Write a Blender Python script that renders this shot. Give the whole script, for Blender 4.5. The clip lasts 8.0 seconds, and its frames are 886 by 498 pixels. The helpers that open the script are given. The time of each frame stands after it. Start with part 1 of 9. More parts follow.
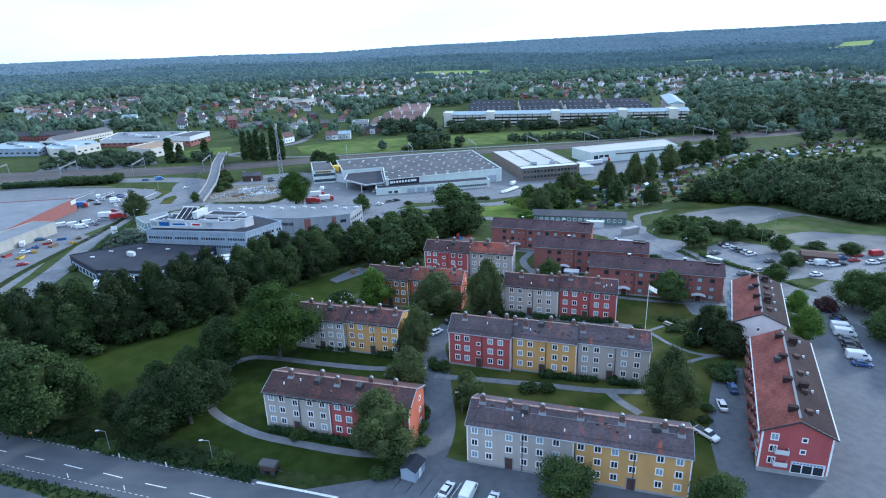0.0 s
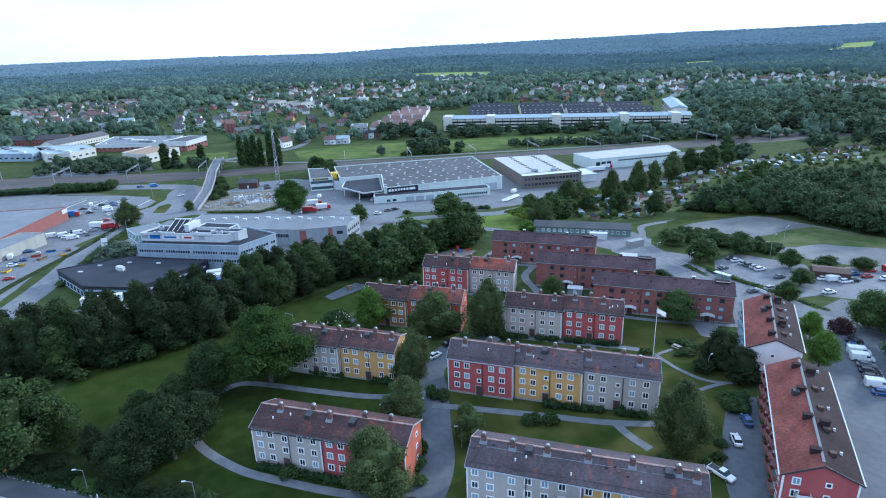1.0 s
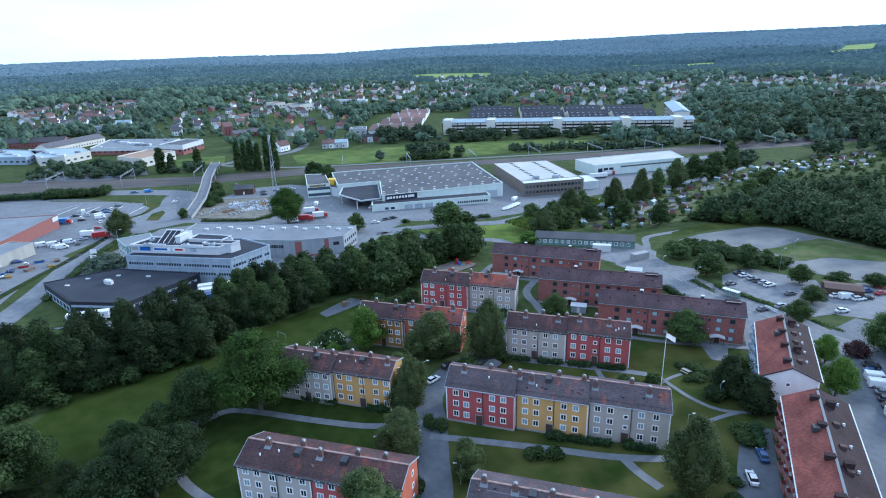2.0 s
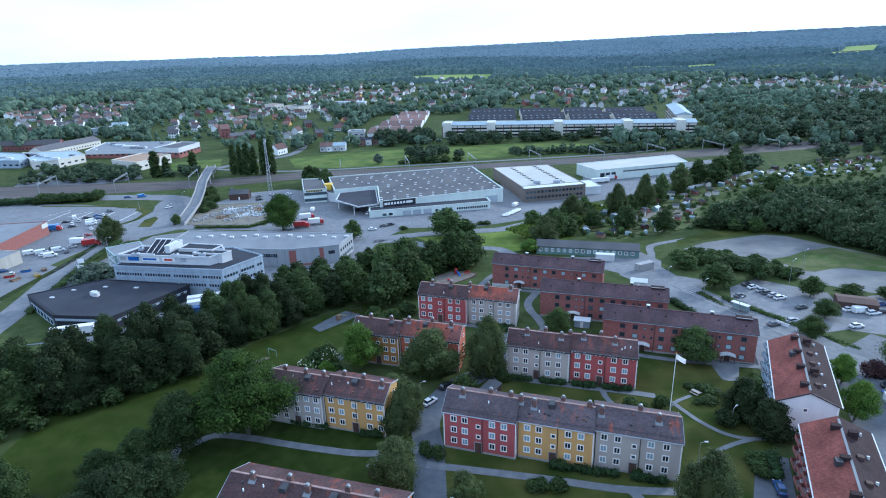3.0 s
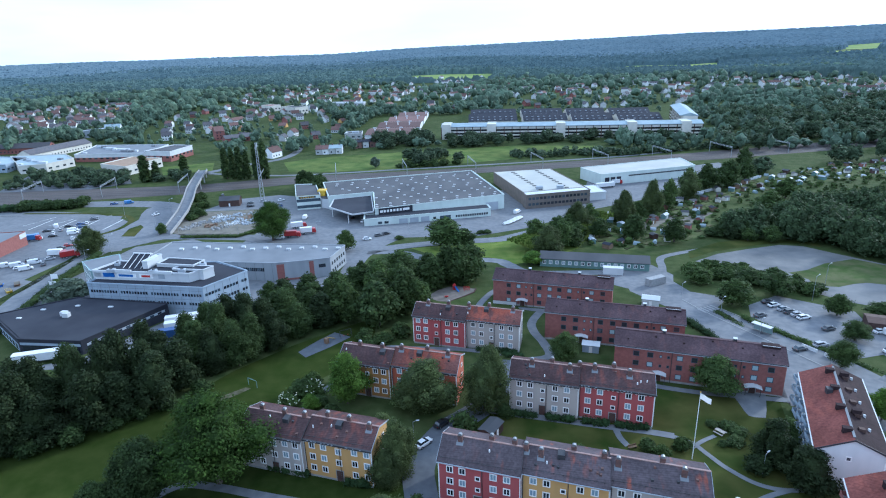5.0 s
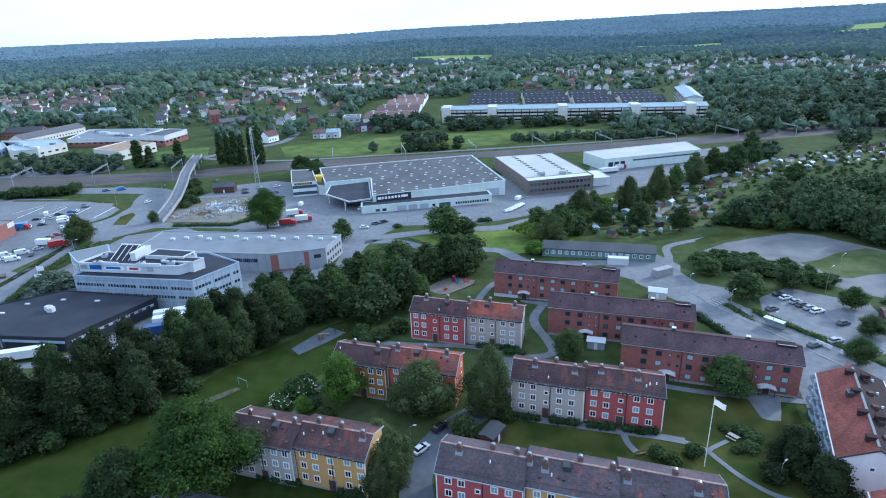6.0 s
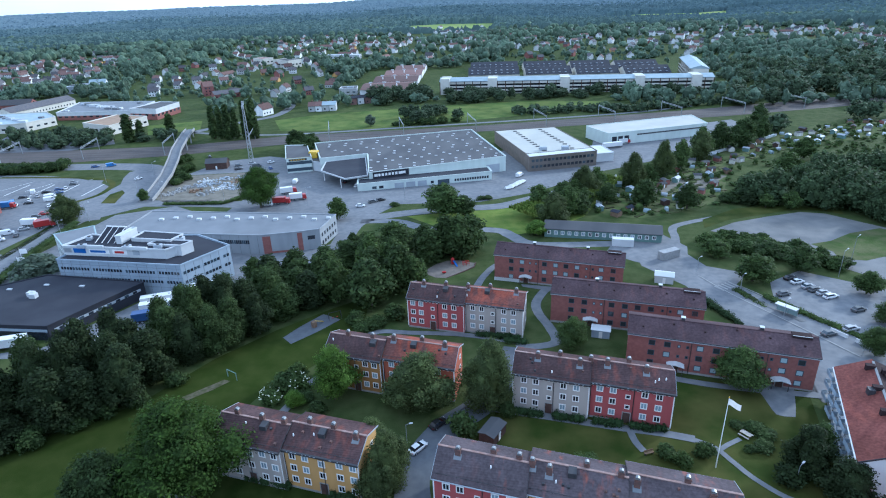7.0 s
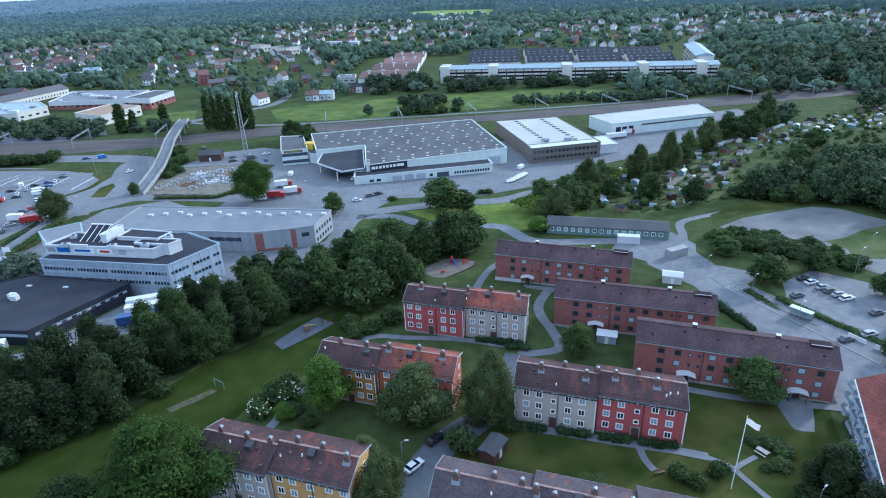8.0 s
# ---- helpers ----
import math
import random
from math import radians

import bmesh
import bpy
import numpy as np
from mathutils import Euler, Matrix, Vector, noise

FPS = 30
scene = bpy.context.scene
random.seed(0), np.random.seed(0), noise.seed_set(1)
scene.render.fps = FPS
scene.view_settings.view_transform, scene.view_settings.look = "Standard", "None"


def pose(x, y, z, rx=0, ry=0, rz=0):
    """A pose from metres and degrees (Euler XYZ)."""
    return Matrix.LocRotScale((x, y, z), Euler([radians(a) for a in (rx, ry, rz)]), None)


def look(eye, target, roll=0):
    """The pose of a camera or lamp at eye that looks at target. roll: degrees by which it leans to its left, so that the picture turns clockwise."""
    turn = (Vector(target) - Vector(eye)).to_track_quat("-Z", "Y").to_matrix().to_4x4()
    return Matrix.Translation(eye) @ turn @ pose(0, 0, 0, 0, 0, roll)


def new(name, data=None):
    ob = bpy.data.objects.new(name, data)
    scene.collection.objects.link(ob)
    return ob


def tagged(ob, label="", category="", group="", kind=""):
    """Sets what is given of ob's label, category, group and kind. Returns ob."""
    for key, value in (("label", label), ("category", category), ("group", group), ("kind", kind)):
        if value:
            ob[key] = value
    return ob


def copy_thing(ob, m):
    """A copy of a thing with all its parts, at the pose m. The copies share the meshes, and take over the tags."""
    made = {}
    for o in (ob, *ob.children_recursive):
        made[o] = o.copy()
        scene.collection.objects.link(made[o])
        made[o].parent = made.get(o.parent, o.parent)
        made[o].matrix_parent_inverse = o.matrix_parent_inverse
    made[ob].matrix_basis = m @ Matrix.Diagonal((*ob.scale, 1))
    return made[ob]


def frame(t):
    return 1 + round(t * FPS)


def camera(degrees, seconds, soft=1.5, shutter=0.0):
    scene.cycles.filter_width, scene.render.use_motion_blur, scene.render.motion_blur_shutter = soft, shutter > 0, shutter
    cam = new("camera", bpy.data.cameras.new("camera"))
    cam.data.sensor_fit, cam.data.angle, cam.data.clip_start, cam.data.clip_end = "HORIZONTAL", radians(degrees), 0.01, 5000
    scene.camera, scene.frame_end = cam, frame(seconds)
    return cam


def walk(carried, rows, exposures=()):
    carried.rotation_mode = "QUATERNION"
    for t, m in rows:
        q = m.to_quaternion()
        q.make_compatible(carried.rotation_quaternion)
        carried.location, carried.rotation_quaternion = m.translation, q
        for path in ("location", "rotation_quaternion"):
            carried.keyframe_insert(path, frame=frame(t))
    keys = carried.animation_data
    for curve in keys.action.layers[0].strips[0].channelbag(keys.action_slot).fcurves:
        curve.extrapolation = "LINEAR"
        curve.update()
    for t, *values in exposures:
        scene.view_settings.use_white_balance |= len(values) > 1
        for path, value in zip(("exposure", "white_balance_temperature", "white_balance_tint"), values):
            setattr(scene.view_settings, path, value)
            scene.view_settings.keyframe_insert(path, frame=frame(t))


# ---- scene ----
S = 1.1  # metres to a unit of the plan
cam = camera(73.9, 8.0, 1.1)
PATH = [
    (0, (1.277, 2.408, 69.834), (1.089, 4.288, 69.178), -1.9),
    (0.5, (1.135, 6.106, 71.071), (0.946, 7.986, 70.415), -1.9),
    (1, (0.984, 9.924, 72.214), (0.796, 11.804, 71.56), -1.9),
    (1.5, (0.745, 13.636, 73.454), (0.558, 15.517, 72.8), -1.8),
    (3, (0.526, 24.775, 75.212), (0.339, 26.657, 74.561), -1.7),
    (3.5, (0.474, 28.274, 75.261), (0.287, 30.157, 74.611), -1.7),
    (4, (0.385, 31.869, 75.294), (0.199, 33.751, 74.645), -1.8),
    (4.5, (0.411, 35.516, 75.377), (0.223, 37.398, 74.727), -1.8),
    (6, (0.178, 46.543, 75.47), (-0.013, 48.404, 74.762), -2.0),
    (6.5, (0.083, 50.505, 75.524), (-0.108, 52.341, 74.756), -2.1),
    (7, (-0.167, 54.329, 75.71), (-0.356, 56.154, 74.914), -2.1),
    (7.5, (-0.147, 58.134, 75.616), (-0.338, 59.951, 74.802), -2.2),
    (8, (-0.288, 61.976, 75.768), (-0.479, 63.784, 74.934), -2.2),
]
walk(cam, [(t, look(S * Vector(eye), S * Vector(target), roll)) for t, eye, target, roll in PATH], [(0, 0.58, 4720, 7), (8, 0.58, 4720, 7)])

# ---- world, sun, exposure ----
def ground_z(y):
    """Height of the land: level by the houses, falling to the industrial flat."""
    return float(np.interp(y, (-400, 150, 340, 5000), (0, 0, -6, -6)))


def far_hill(x, y):
    """Extra height of the forest ridges towards the horizon, higher in the east."""
    az, r = math.degrees(math.atan2(x, max(y, 1.0))), math.hypot(x, y)
    u = min(1.0, max(0.0, (r - 1700) / 2650))
    rise = float(np.interp(az, (-50, -15, -5, 5, 15, 24, 45), (34, 37, 61, 75, 92, 101, 112)))
    roll = noise.noise((x * 0.0011, y * 0.0024, 2.0)) * 14 * min(1.0, max(0.0, (r - 1500) / 700)) * (1 - u)
    return rise * u ** 1.5 + roll


world = bpy.data.worlds.new("sky")
scene.world = world
world.use_nodes = True
wn, wl = world.node_tree.nodes, world.node_tree.links
sky = wn.new("ShaderNodeTexSky")
sky.sky_type, sky.sun_disc = "NISHITA", False
SUN_UP, SUN_ROUND = radians(21), radians(50)
sky.sun_elevation, sky.sun_rotation = SUN_UP, SUN_ROUND
sky.air_density, sky.dust_density, sky.ozone_density = 1.0, 3.0, 1.0
# thin cloud over the whole sky: the blue mixed with a pale, evenly lit layer
cloud_tc = wn.new("ShaderNodeTexCoord")
cloud_map = wn.new("ShaderNodeMapping")
cloud_map.inputs["Scale"].default_value = (1.2, 1.2, 6.0)
cloud = wn.new("ShaderNodeTexNoise")
cloud.inputs["Scale"].default_value, cloud.inputs["Detail"].default_value = 2.2, 6
cloud_ramp = wn.new("ShaderNodeMapRange")
cloud_ramp.inputs["From Min"].default_value, cloud_ramp.inputs["From Max"].default_value = 0.35, 0.62
cloud_ramp.inputs["To Min"].default_value, cloud_ramp.inputs["To Max"].default_value = 0.76, 0.98
cloud_mix = wn.new("ShaderNodeMixRGB")
cloud_mix.inputs[2].default_value = (9.6, 10.2, 10.9, 1)
wl.new(cloud_tc.outputs["Generated"], cloud_map.inputs[0])
wl.new(cloud_map.outputs[0], cloud.inputs["Vector"])
wl.new(cloud.outputs[0], cloud_ramp.inputs[0])
wl.new(cloud_ramp.outputs[0], cloud_mix.inputs[0])
wl.new(sky.outputs[0], cloud_mix.inputs[1])
wl.new(cloud_mix.outputs[0], wn["Background"].inputs[0])

wn["Background"].inputs[1].default_value = 0.1

sun_data = bpy.data.lights.new("sun", "SUN")
sun_data.energy, sun_data.angle, sun_data.color = 2.5, radians(5), (1.0, 0.88, 0.7)
sun = new("sun", sun_data)
sun.matrix_world = look((0, 0, 200), Vector((0, 0, 200)) - Vector((math.sin(SUN_ROUND) * math.cos(SUN_UP), math.cos(SUN_ROUND) * math.cos(SUN_UP), math.sin(SUN_UP))))


# ---- materials ----
def mat(name, col, col2=None, scale=0.6, rough=0.85, bump=0.0, bscale=8.0, rnd=0.0, metal=0.0, spec=0.3, island=0.0, big=0.12, stretch=(1, 1, 1), bigscale=0.05):
    m = bpy.data.materials.new(name)
    m.use_nodes = True
    n, l = m.node_tree.nodes, m.node_tree.links
    p = n["Principled BSDF"]
    p.inputs["Roughness"].default_value, p.inputs["Metallic"].default_value = rough, metal
    p.inputs["Specular IOR Level"].default_value = spec
    geo = n.new("ShaderNodeNewGeometry")
    mp = n.new("ShaderNodeMapping")
    mp.inputs["Scale"].default_value = stretch
    l.new(geo.outputs["Position"], mp.inputs[0])
    small, large = n.new("ShaderNodeTexNoise"), n.new("ShaderNodeTexNoise")
    small.inputs["Scale"].default_value, small.inputs["Detail"].default_value = scale, 5
    large.inputs["Scale"].default_value, large.inputs["Detail"].default_value = bigscale, 3
    l.new(mp.outputs[0], small.inputs["Vector"])
    l.new(geo.outputs["Position"], large.inputs["Vector"])
    ramp = n.new("ShaderNodeMapRange")
    ramp.inputs["From Min"].default_value, ramp.inputs["From Max"].default_value = 0.35, 0.65
    l.new(small.outputs[0], ramp.inputs[0])
    mix = n.new("ShaderNodeMixRGB")
    c2 = col2 or tuple(c * 0.82 for c in col)
    mix.inputs[1].default_value, mix.inputs[2].default_value = (*col, 1), (*c2, 1)
    l.new(ramp.outputs[0], mix.inputs[0])
    hsv = n.new("ShaderNodeHueSaturation")
    l.new(mix.outputs[0], hsv.inputs["Color"])
    val = n.new("ShaderNodeMath")
    val.operation = "MULTIPLY_ADD"
    l.new(large.outputs[0], val.inputs[0])
    val.inputs[1].default_value, val.inputs[2].default_value = 2 * big, 1 - big
    last = val.outputs[0]
    for amount, node, socket in ((rnd, "ShaderNodeObjectInfo", "Random"), (island, "ShaderNodeNewGeometry", "Random Per Island")):
        if amount:
            src = n.new(node)
            add = n.new("ShaderNodeMath")
            add.operation = "MULTIPLY_ADD"
            l.new(src.outputs[socket], add.inputs[0])
            add.inputs[1].default_value, add.inputs[2].default_value = 2 * amount, 1 - amount
            mul = n.new("ShaderNodeMath")
            mul.operation = "MULTIPLY"
            l.new(last, mul.inputs[0])
            l.new(add.outputs[0], mul.inputs[1])
            last = mul.outputs[0]
    l.new(last, hsv.inputs["Value"])
    l.new(hsv.outputs[0], p.inputs["Base Color"])
    if bump:
        bn = n.new("ShaderNodeTexNoise")
        bn.inputs["Scale"].default_value, bn.inputs["Detail"].default_value = bscale, 4
        l.new(mp.outputs[0], bn.inputs["Vector"])
        b = n.new("ShaderNodeBump")
        b.inputs["Strength"].default_value, b.inputs["Distance"].default_value = 1.0, bump
        l.new(bn.outputs[0], b.inputs["Height"])
        l.new(b.outputs[0], p.inputs["Normal"])
    return m


def roof_mat(name, dark, red, share):
    """Old roof tiles: a weathered ground with red streaks that run down the slope, and rows of tiles as relief."""
    m = bpy.data.materials.new(name)
    m.use_nodes = True
    n, l = m.node_tree.nodes, m.node_tree.links
    p = n["Principled BSDF"]
    p.inputs["Roughness"].default_value, p.inputs["Specular IOR Level"].default_value = 0.85, 0.08
    tc = n.new("ShaderNodeTexCoord")
    def tex(sx, sy, sz, scale, detail):
        mp, nz = n.new("ShaderNodeMapping"), n.new("ShaderNodeTexNoise")
        mp.inputs["Scale"].default_value = (sx, sy, sz)
        nz.inputs["Scale"].default_value, nz.inputs["Detail"].default_value = scale, detail
        l.new(tc.outputs["Object"], mp.inputs[0])
        l.new(mp.outputs[0], nz.inputs["Vector"])
        return nz.outputs[0]
    def ranged(src, a, b, c, d):
        r = n.new("ShaderNodeMapRange")
        for k, v in zip(("From Min", "From Max", "To Min", "To Max"), (a, b, c, d)):
            r.inputs[k].default_value = v
        l.new(src, r.inputs[0])
        return r.outputs[0]
    streak = ranged(tex(1.0, 0.3, 0.3, 0.75, 5), share - 0.02, share + 0.14, 0, 1)
    mix = n.new("ShaderNodeMixRGB")
    mix.inputs[1].default_value, mix.inputs[2].default_value = (*dark, 1), (*red, 1)
    patch = ranged(tex(1.0, 0.6, 0.6, 0.2, 3), 0.47, 0.62, 0.08, 1)
    both = n.new("ShaderNodeMath")
    both.operation = "MULTIPLY"
    l.new(streak, both.inputs[0])
    l.new(patch, both.inputs[1])
    l.new(both.outputs[0], mix.inputs[0])
    hsv = n.new("ShaderNodeHueSaturation")
    l.new(mix.outputs[0], hsv.inputs["Color"])
    a1, a2 = ranged(tex(1, 1, 1, 2.2, 3), 0.3, 0.7, 0.78, 1.22), ranged(tex(1, 1, 1, 0.18, 3), 0.3, 0.7, 0.75, 1.25)
    mul = n.new("ShaderNodeMath")
    mul.operation = "MULTIPLY"
    l.new(a1, mul.inputs[0])
    l.new(a2, mul.inputs[1])
    l.new(mul.outputs[0], hsv.inputs["Value"])
    l.new(hsv.outputs[0], p.inputs["Base Color"])
    wave = n.new("ShaderNodeTexWave")
    wave.bands_direction = "Y"
    wave.inputs["Scale"].default_value, wave.inputs["Distortion"].default_value = 0.9, 0.3
    l.new(tc.outputs["Object"], wave.inputs["Vector"])
    bump = n.new("ShaderNodeBump")
    bump.inputs["Strength"].default_value, bump.inputs["Distance"].default_value = 0.6, 0.03
    l.new(wave.outputs[1], bump.inputs["Height"])
    l.new(bump.outputs[0], p.inputs["Normal"])
    return m


def leaf_mat(name, col, col2, island=0.35, rnd=0.15):
    m = mat(name, col, col2, scale=0.35, rough=0.75, spec=0.15, island=island, rnd=rnd, big=0.15)
    n, l = m.node_tree.nodes, m.node_tree.links
    p = n["Principled BSDF"]
    tr, mx = n.new("ShaderNodeBsdfTranslucent"), n.new("ShaderNodeMixShader")
    mx.inputs[0].default_value = 0.36
    l.new(p.inputs["Base Color"].links[0].from_socket, tr.inputs[0])
    l.new(p.outputs[0], mx.inputs[1])
    l.new(tr.outputs[0], mx.inputs[2])
    l.new(mx.outputs[0], n["Material Output"].inputs[0])
    return m


M = dict(
    grass=mat("grass", (0.04, 0.058, 0.018), (0.066, 0.08, 0.03), scale=0.25, bump=0.12, bscale=3, big=0.4, bigscale=0.02, spec=0.03),
    # two tones of one turf: house shade painted into lawn, sunlight into park
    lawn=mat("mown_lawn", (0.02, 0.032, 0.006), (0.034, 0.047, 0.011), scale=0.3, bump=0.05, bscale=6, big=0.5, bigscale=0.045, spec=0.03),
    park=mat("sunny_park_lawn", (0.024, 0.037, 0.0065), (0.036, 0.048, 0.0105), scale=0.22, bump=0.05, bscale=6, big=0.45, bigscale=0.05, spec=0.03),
    verge=mat("rough_verge", (0.018, 0.03, 0.008), (0.04, 0.048, 0.018), scale=0.5, bump=0.2, bscale=2.5, big=0.4, bigscale=0.15, spec=0.03),
    lawn_dry=mat("dry_lawn", (0.03, 0.045, 0.009), (0.072, 0.073, 0.021), scale=0.11, bump=0.05, bscale=6, big=0.45, bigscale=0.07, spec=0.03),
    meadow=mat("meadow", (0.066, 0.1, 0.026), (0.12, 0.145, 0.042), scale=0.1, bump=0.15, bscale=2, big=0.4, bigscale=0.03, spec=0.03),
    field=mat("far_field", (0.17, 0.24, 0.07), (0.22, 0.26, 0.09), scale=0.02, big=0.2, bigscale=0.004, spec=0.03),
    asphalt=mat("asphalt", (0.082, 0.089, 0.104), (0.104, 0.112, 0.126), scale=0.6, rough=0.8, bump=0.01, bscale=30, big=0.22, bigscale=0.09),
    asphalt_main=mat("dark_road_asphalt", (0.07, 0.076, 0.088), (0.088, 0.094, 0.106), scale=0.5, rough=0.8, bump=0.01, bscale=30, big=0.2, bigscale=0.09, stretch=(0.3, 1, 1)),
    asphalt_old=mat("worn_asphalt", (0.122, 0.128, 0.14), (0.162, 0.167, 0.177), scale=0.5, rough=0.85, bump=0.01, bscale=20, big=0.26, bigscale=0.08),
    gravel=mat("gravel", (0.115, 0.118, 0.122), (0.165, 0.163, 0.16), scale=0.12, rough=0.95, bump=0.03, bscale=10, big=0.45, bigscale=0.03),
    sand=mat("sand", (0.13, 0.112, 0.098), (0.175, 0.15, 0.13), scale=0.6, rough=0.95),
    ballast=mat("rail_ballast", (0.066, 0.058, 0.054), (0.105, 0.088, 0.08), scale=0.25, rough=0.95, bump=0.05, bscale=6, stretch=(0.15, 1, 1), big=0.3),
    allotment=mat("allotment_grass", (0.06, 0.088, 0.026), (0.11, 0.115, 0.055), scale=0.18, rough=0.95, spec=0.03, bump=0.2, bscale=1.5, big=0.4, bigscale=0.06),
    worn=mat("worn_turf", (0.06, 0.062, 0.03), (0.11, 0.1, 0.07), scale=0.9, rough=0.95, spec=0.05),
    dirt=mat("bare_earth", (0.11, 0.1, 0.08), (0.17, 0.155, 0.125), scale=0.3, rough=0.95),
    paint=mat("road_paint", (0.7, 0.7, 0.68), (0.55, 0.55, 0.54), scale=1.5),
    grey=mat("grey_render", (0.4, 0.362, 0.33), (0.345, 0.318, 0.295), scale=0.5, big=0.1, stretch=(1, 1, 0.25)),
    red=mat("red_render", (0.34, 0.085, 0.085), (0.29, 0.072, 0.075), scale=0.5, big=0.12, stretch=(1, 1, 0.25)),
    yellow=mat("ochre_render", (0.5, 0.305, 0.11), (0.44, 0.27, 0.1), scale=0.5, big=0.1, stretch=(1, 1, 0.25)),
    orange=mat("orange_render", (0.42, 0.125, 0.07), (0.35, 0.1, 0.06), scale=0.5, stretch=(1, 1, 0.25)),
    ochre_brown=mat("brown_ochre_render", (0.3, 0.16, 0.05), (0.25, 0.13, 0.045), scale=0.5, stretch=(1, 1, 0.25)),
    white_wall=mat("white_render", (0.62, 0.62, 0.62), (0.54, 0.55, 0.56), scale=0.4, stretch=(1, 1, 0.25)),
    brick=mat("red_brick", (0.25, 0.105, 0.09), (0.2, 0.082, 0.072), scale=1.2, bump=0.01, bscale=12, big=0.15),
    plinth=mat("concrete_plinth", (0.3, 0.3, 0.3), (0.24, 0.24, 0.24), scale=1),
    trim=mat("white_trim", (0.78, 0.78, 0.77), (0.7, 0.7, 0.7), scale=2),
    roof_ridge=mat("pale_ridge_mortar", (0.22, 0.14, 0.12), (0.3, 0.22, 0.2), scale=1.2, rough=0.9),
    roof_dark=roof_mat("weathered_dark_tiles", (0.068, 0.044, 0.044), (0.14, 0.055, 0.044), 0.48),
    roof_slate=roof_mat("faded_purple_grey_tiles", (0.082, 0.067, 0.073), (0.23, 0.075, 0.05), 0.56),
    roof_red=roof_mat("clay_tiles", (0.12, 0.058, 0.05), (0.24, 0.07, 0.045), 0.36),
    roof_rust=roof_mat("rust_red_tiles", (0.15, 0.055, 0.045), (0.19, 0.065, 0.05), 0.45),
    roof_purple=roof_mat("purple_brown_tiles", (0.074, 0.05, 0.055), (0.098, 0.056, 0.056), 0.5),
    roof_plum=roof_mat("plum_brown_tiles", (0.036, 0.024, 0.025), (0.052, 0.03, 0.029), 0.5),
    felt=mat("dark_roofing_felt", (0.02, 0.022, 0.032), (0.03, 0.032, 0.042), scale=0.15, rough=0.85, big=0.2),
    felt_grey=mat("grey_roofing_felt", (0.065, 0.066, 0.072), (0.09, 0.09, 0.093), scale=0.12, rough=0.9, big=0.25, stretch=(1, 0.4, 1)),
    sheet=mat("pale_sheet_metal", (0.3, 0.33, 0.37), (0.36, 0.39, 0.43), scale=0.2, rough=0.55, big=0.12),
    window_blue=mat("dark_blue_paint", (0.035, 0.06, 0.085), (0.045, 0.075, 0.1), scale=0.5, rough=0.5),
    tall_grass=mat("tall_yellow_grass", (0.095, 0.14, 0.026), (0.15, 0.18, 0.04), scale=0.25, bump=0.2, bscale=2, big=0.35, bigscale=0.05, spec=0.03),
    hall_white=mat("pale_white_cladding", (0.59, 0.645, 0.61), (0.52, 0.575, 0.545), scale=0.3, rough=0.6, big=0.1, stretch=(1, 1, 0.3)),
    roof_cream=mat("cream_roof_sheet", (0.43, 0.42, 0.37), (0.36, 0.355, 0.32), scale=0.1, rough=0.7, big=0.15),
    sheet_white=mat("white_sheet_metal", (0.55, 0.565, 0.58), (0.47, 0.485, 0.5), scale=0.2, rough=0.6, big=0.1),
    metal=mat("galvanised_steel", (0.45, 0.47, 0.5), (0.38, 0.4, 0.43), scale=2, rough=0.4, metal=0.7, spec=0.5),
    dark_metal=mat("dark_painted_steel", (0.045, 0.045, 0.05), scale=2, rough=0.5),
    panel=mat("pale_concrete_panel", (0.31, 0.365, 0.43), (0.26, 0.31, 0.37), scale=0.3, stretch=(1, 1, 0.3), big=0.12),
    hall_grey=mat("grey_concrete_panel", (0.3, 0.315, 0.335), (0.25, 0.265, 0.285), scale=0.35, stretch=(1, 1, 0.25), big=0.16),
    dull_cream=mat("dull_cream_render", (0.36, 0.345, 0.31), (0.3, 0.29, 0.26), scale=0.4, stretch=(1, 1, 0.3), big=0.15),
    bed=mat("garden_beds", (0.05, 0.075, 0.022), (0.085, 0.075, 0.045), scale=0.5, rough=0.95, spec=0.05, island=0.45, bump=0.2, bscale=3),
    membrane=mat("grey_roof_membrane", (0.15, 0.16, 0.175), (0.18, 0.19, 0.205), scale=0.15, rough=0.8, big=0.15),
    brown_panel=mat("brown_grey_facade", (0.17, 0.14, 0.12), (0.13, 0.115, 0.1), scale=0.4),
    blossom=mat("white_blossom", (0.62, 0.62, 0.5), (0.5, 0.52, 0.36), scale=1.5),
    cap_metal=mat("chimney_cap_metal", (0.27, 0.28, 0.29), (0.2, 0.21, 0.22), scale=2, rough=0.45, metal=0.6, spec=0.5),
    teal=mat("green_timber", (0.14, 0.22, 0.2), (0.12, 0.19, 0.18), scale=0.6),
    wood=mat("weathered_timber", (0.16, 0.1, 0.065), (0.22, 0.15, 0.1), scale=1.2),
    pale_wood=mat("silvered_timber", (0.3, 0.27, 0.24), (0.38, 0.35, 0.31), scale=2),
    dark_wood=mat("dark_stained_timber", (0.06, 0.035, 0.03), (0.08, 0.05, 0.04), scale=1.2),
    tan_roof=mat("tan_gravel_roof", (0.25, 0.17, 0.11), (0.3, 0.21, 0.14), scale=0.2),
    green_roof=mat("verdigris_sheet_roof", (0.25, 0.31, 0.34), (0.3, 0.36, 0.39), scale=0.2, rough=0.6),
    cream=mat("cream_concrete", (0.58, 0.56, 0.5), (0.52, 0.5, 0.45), scale=0.3),
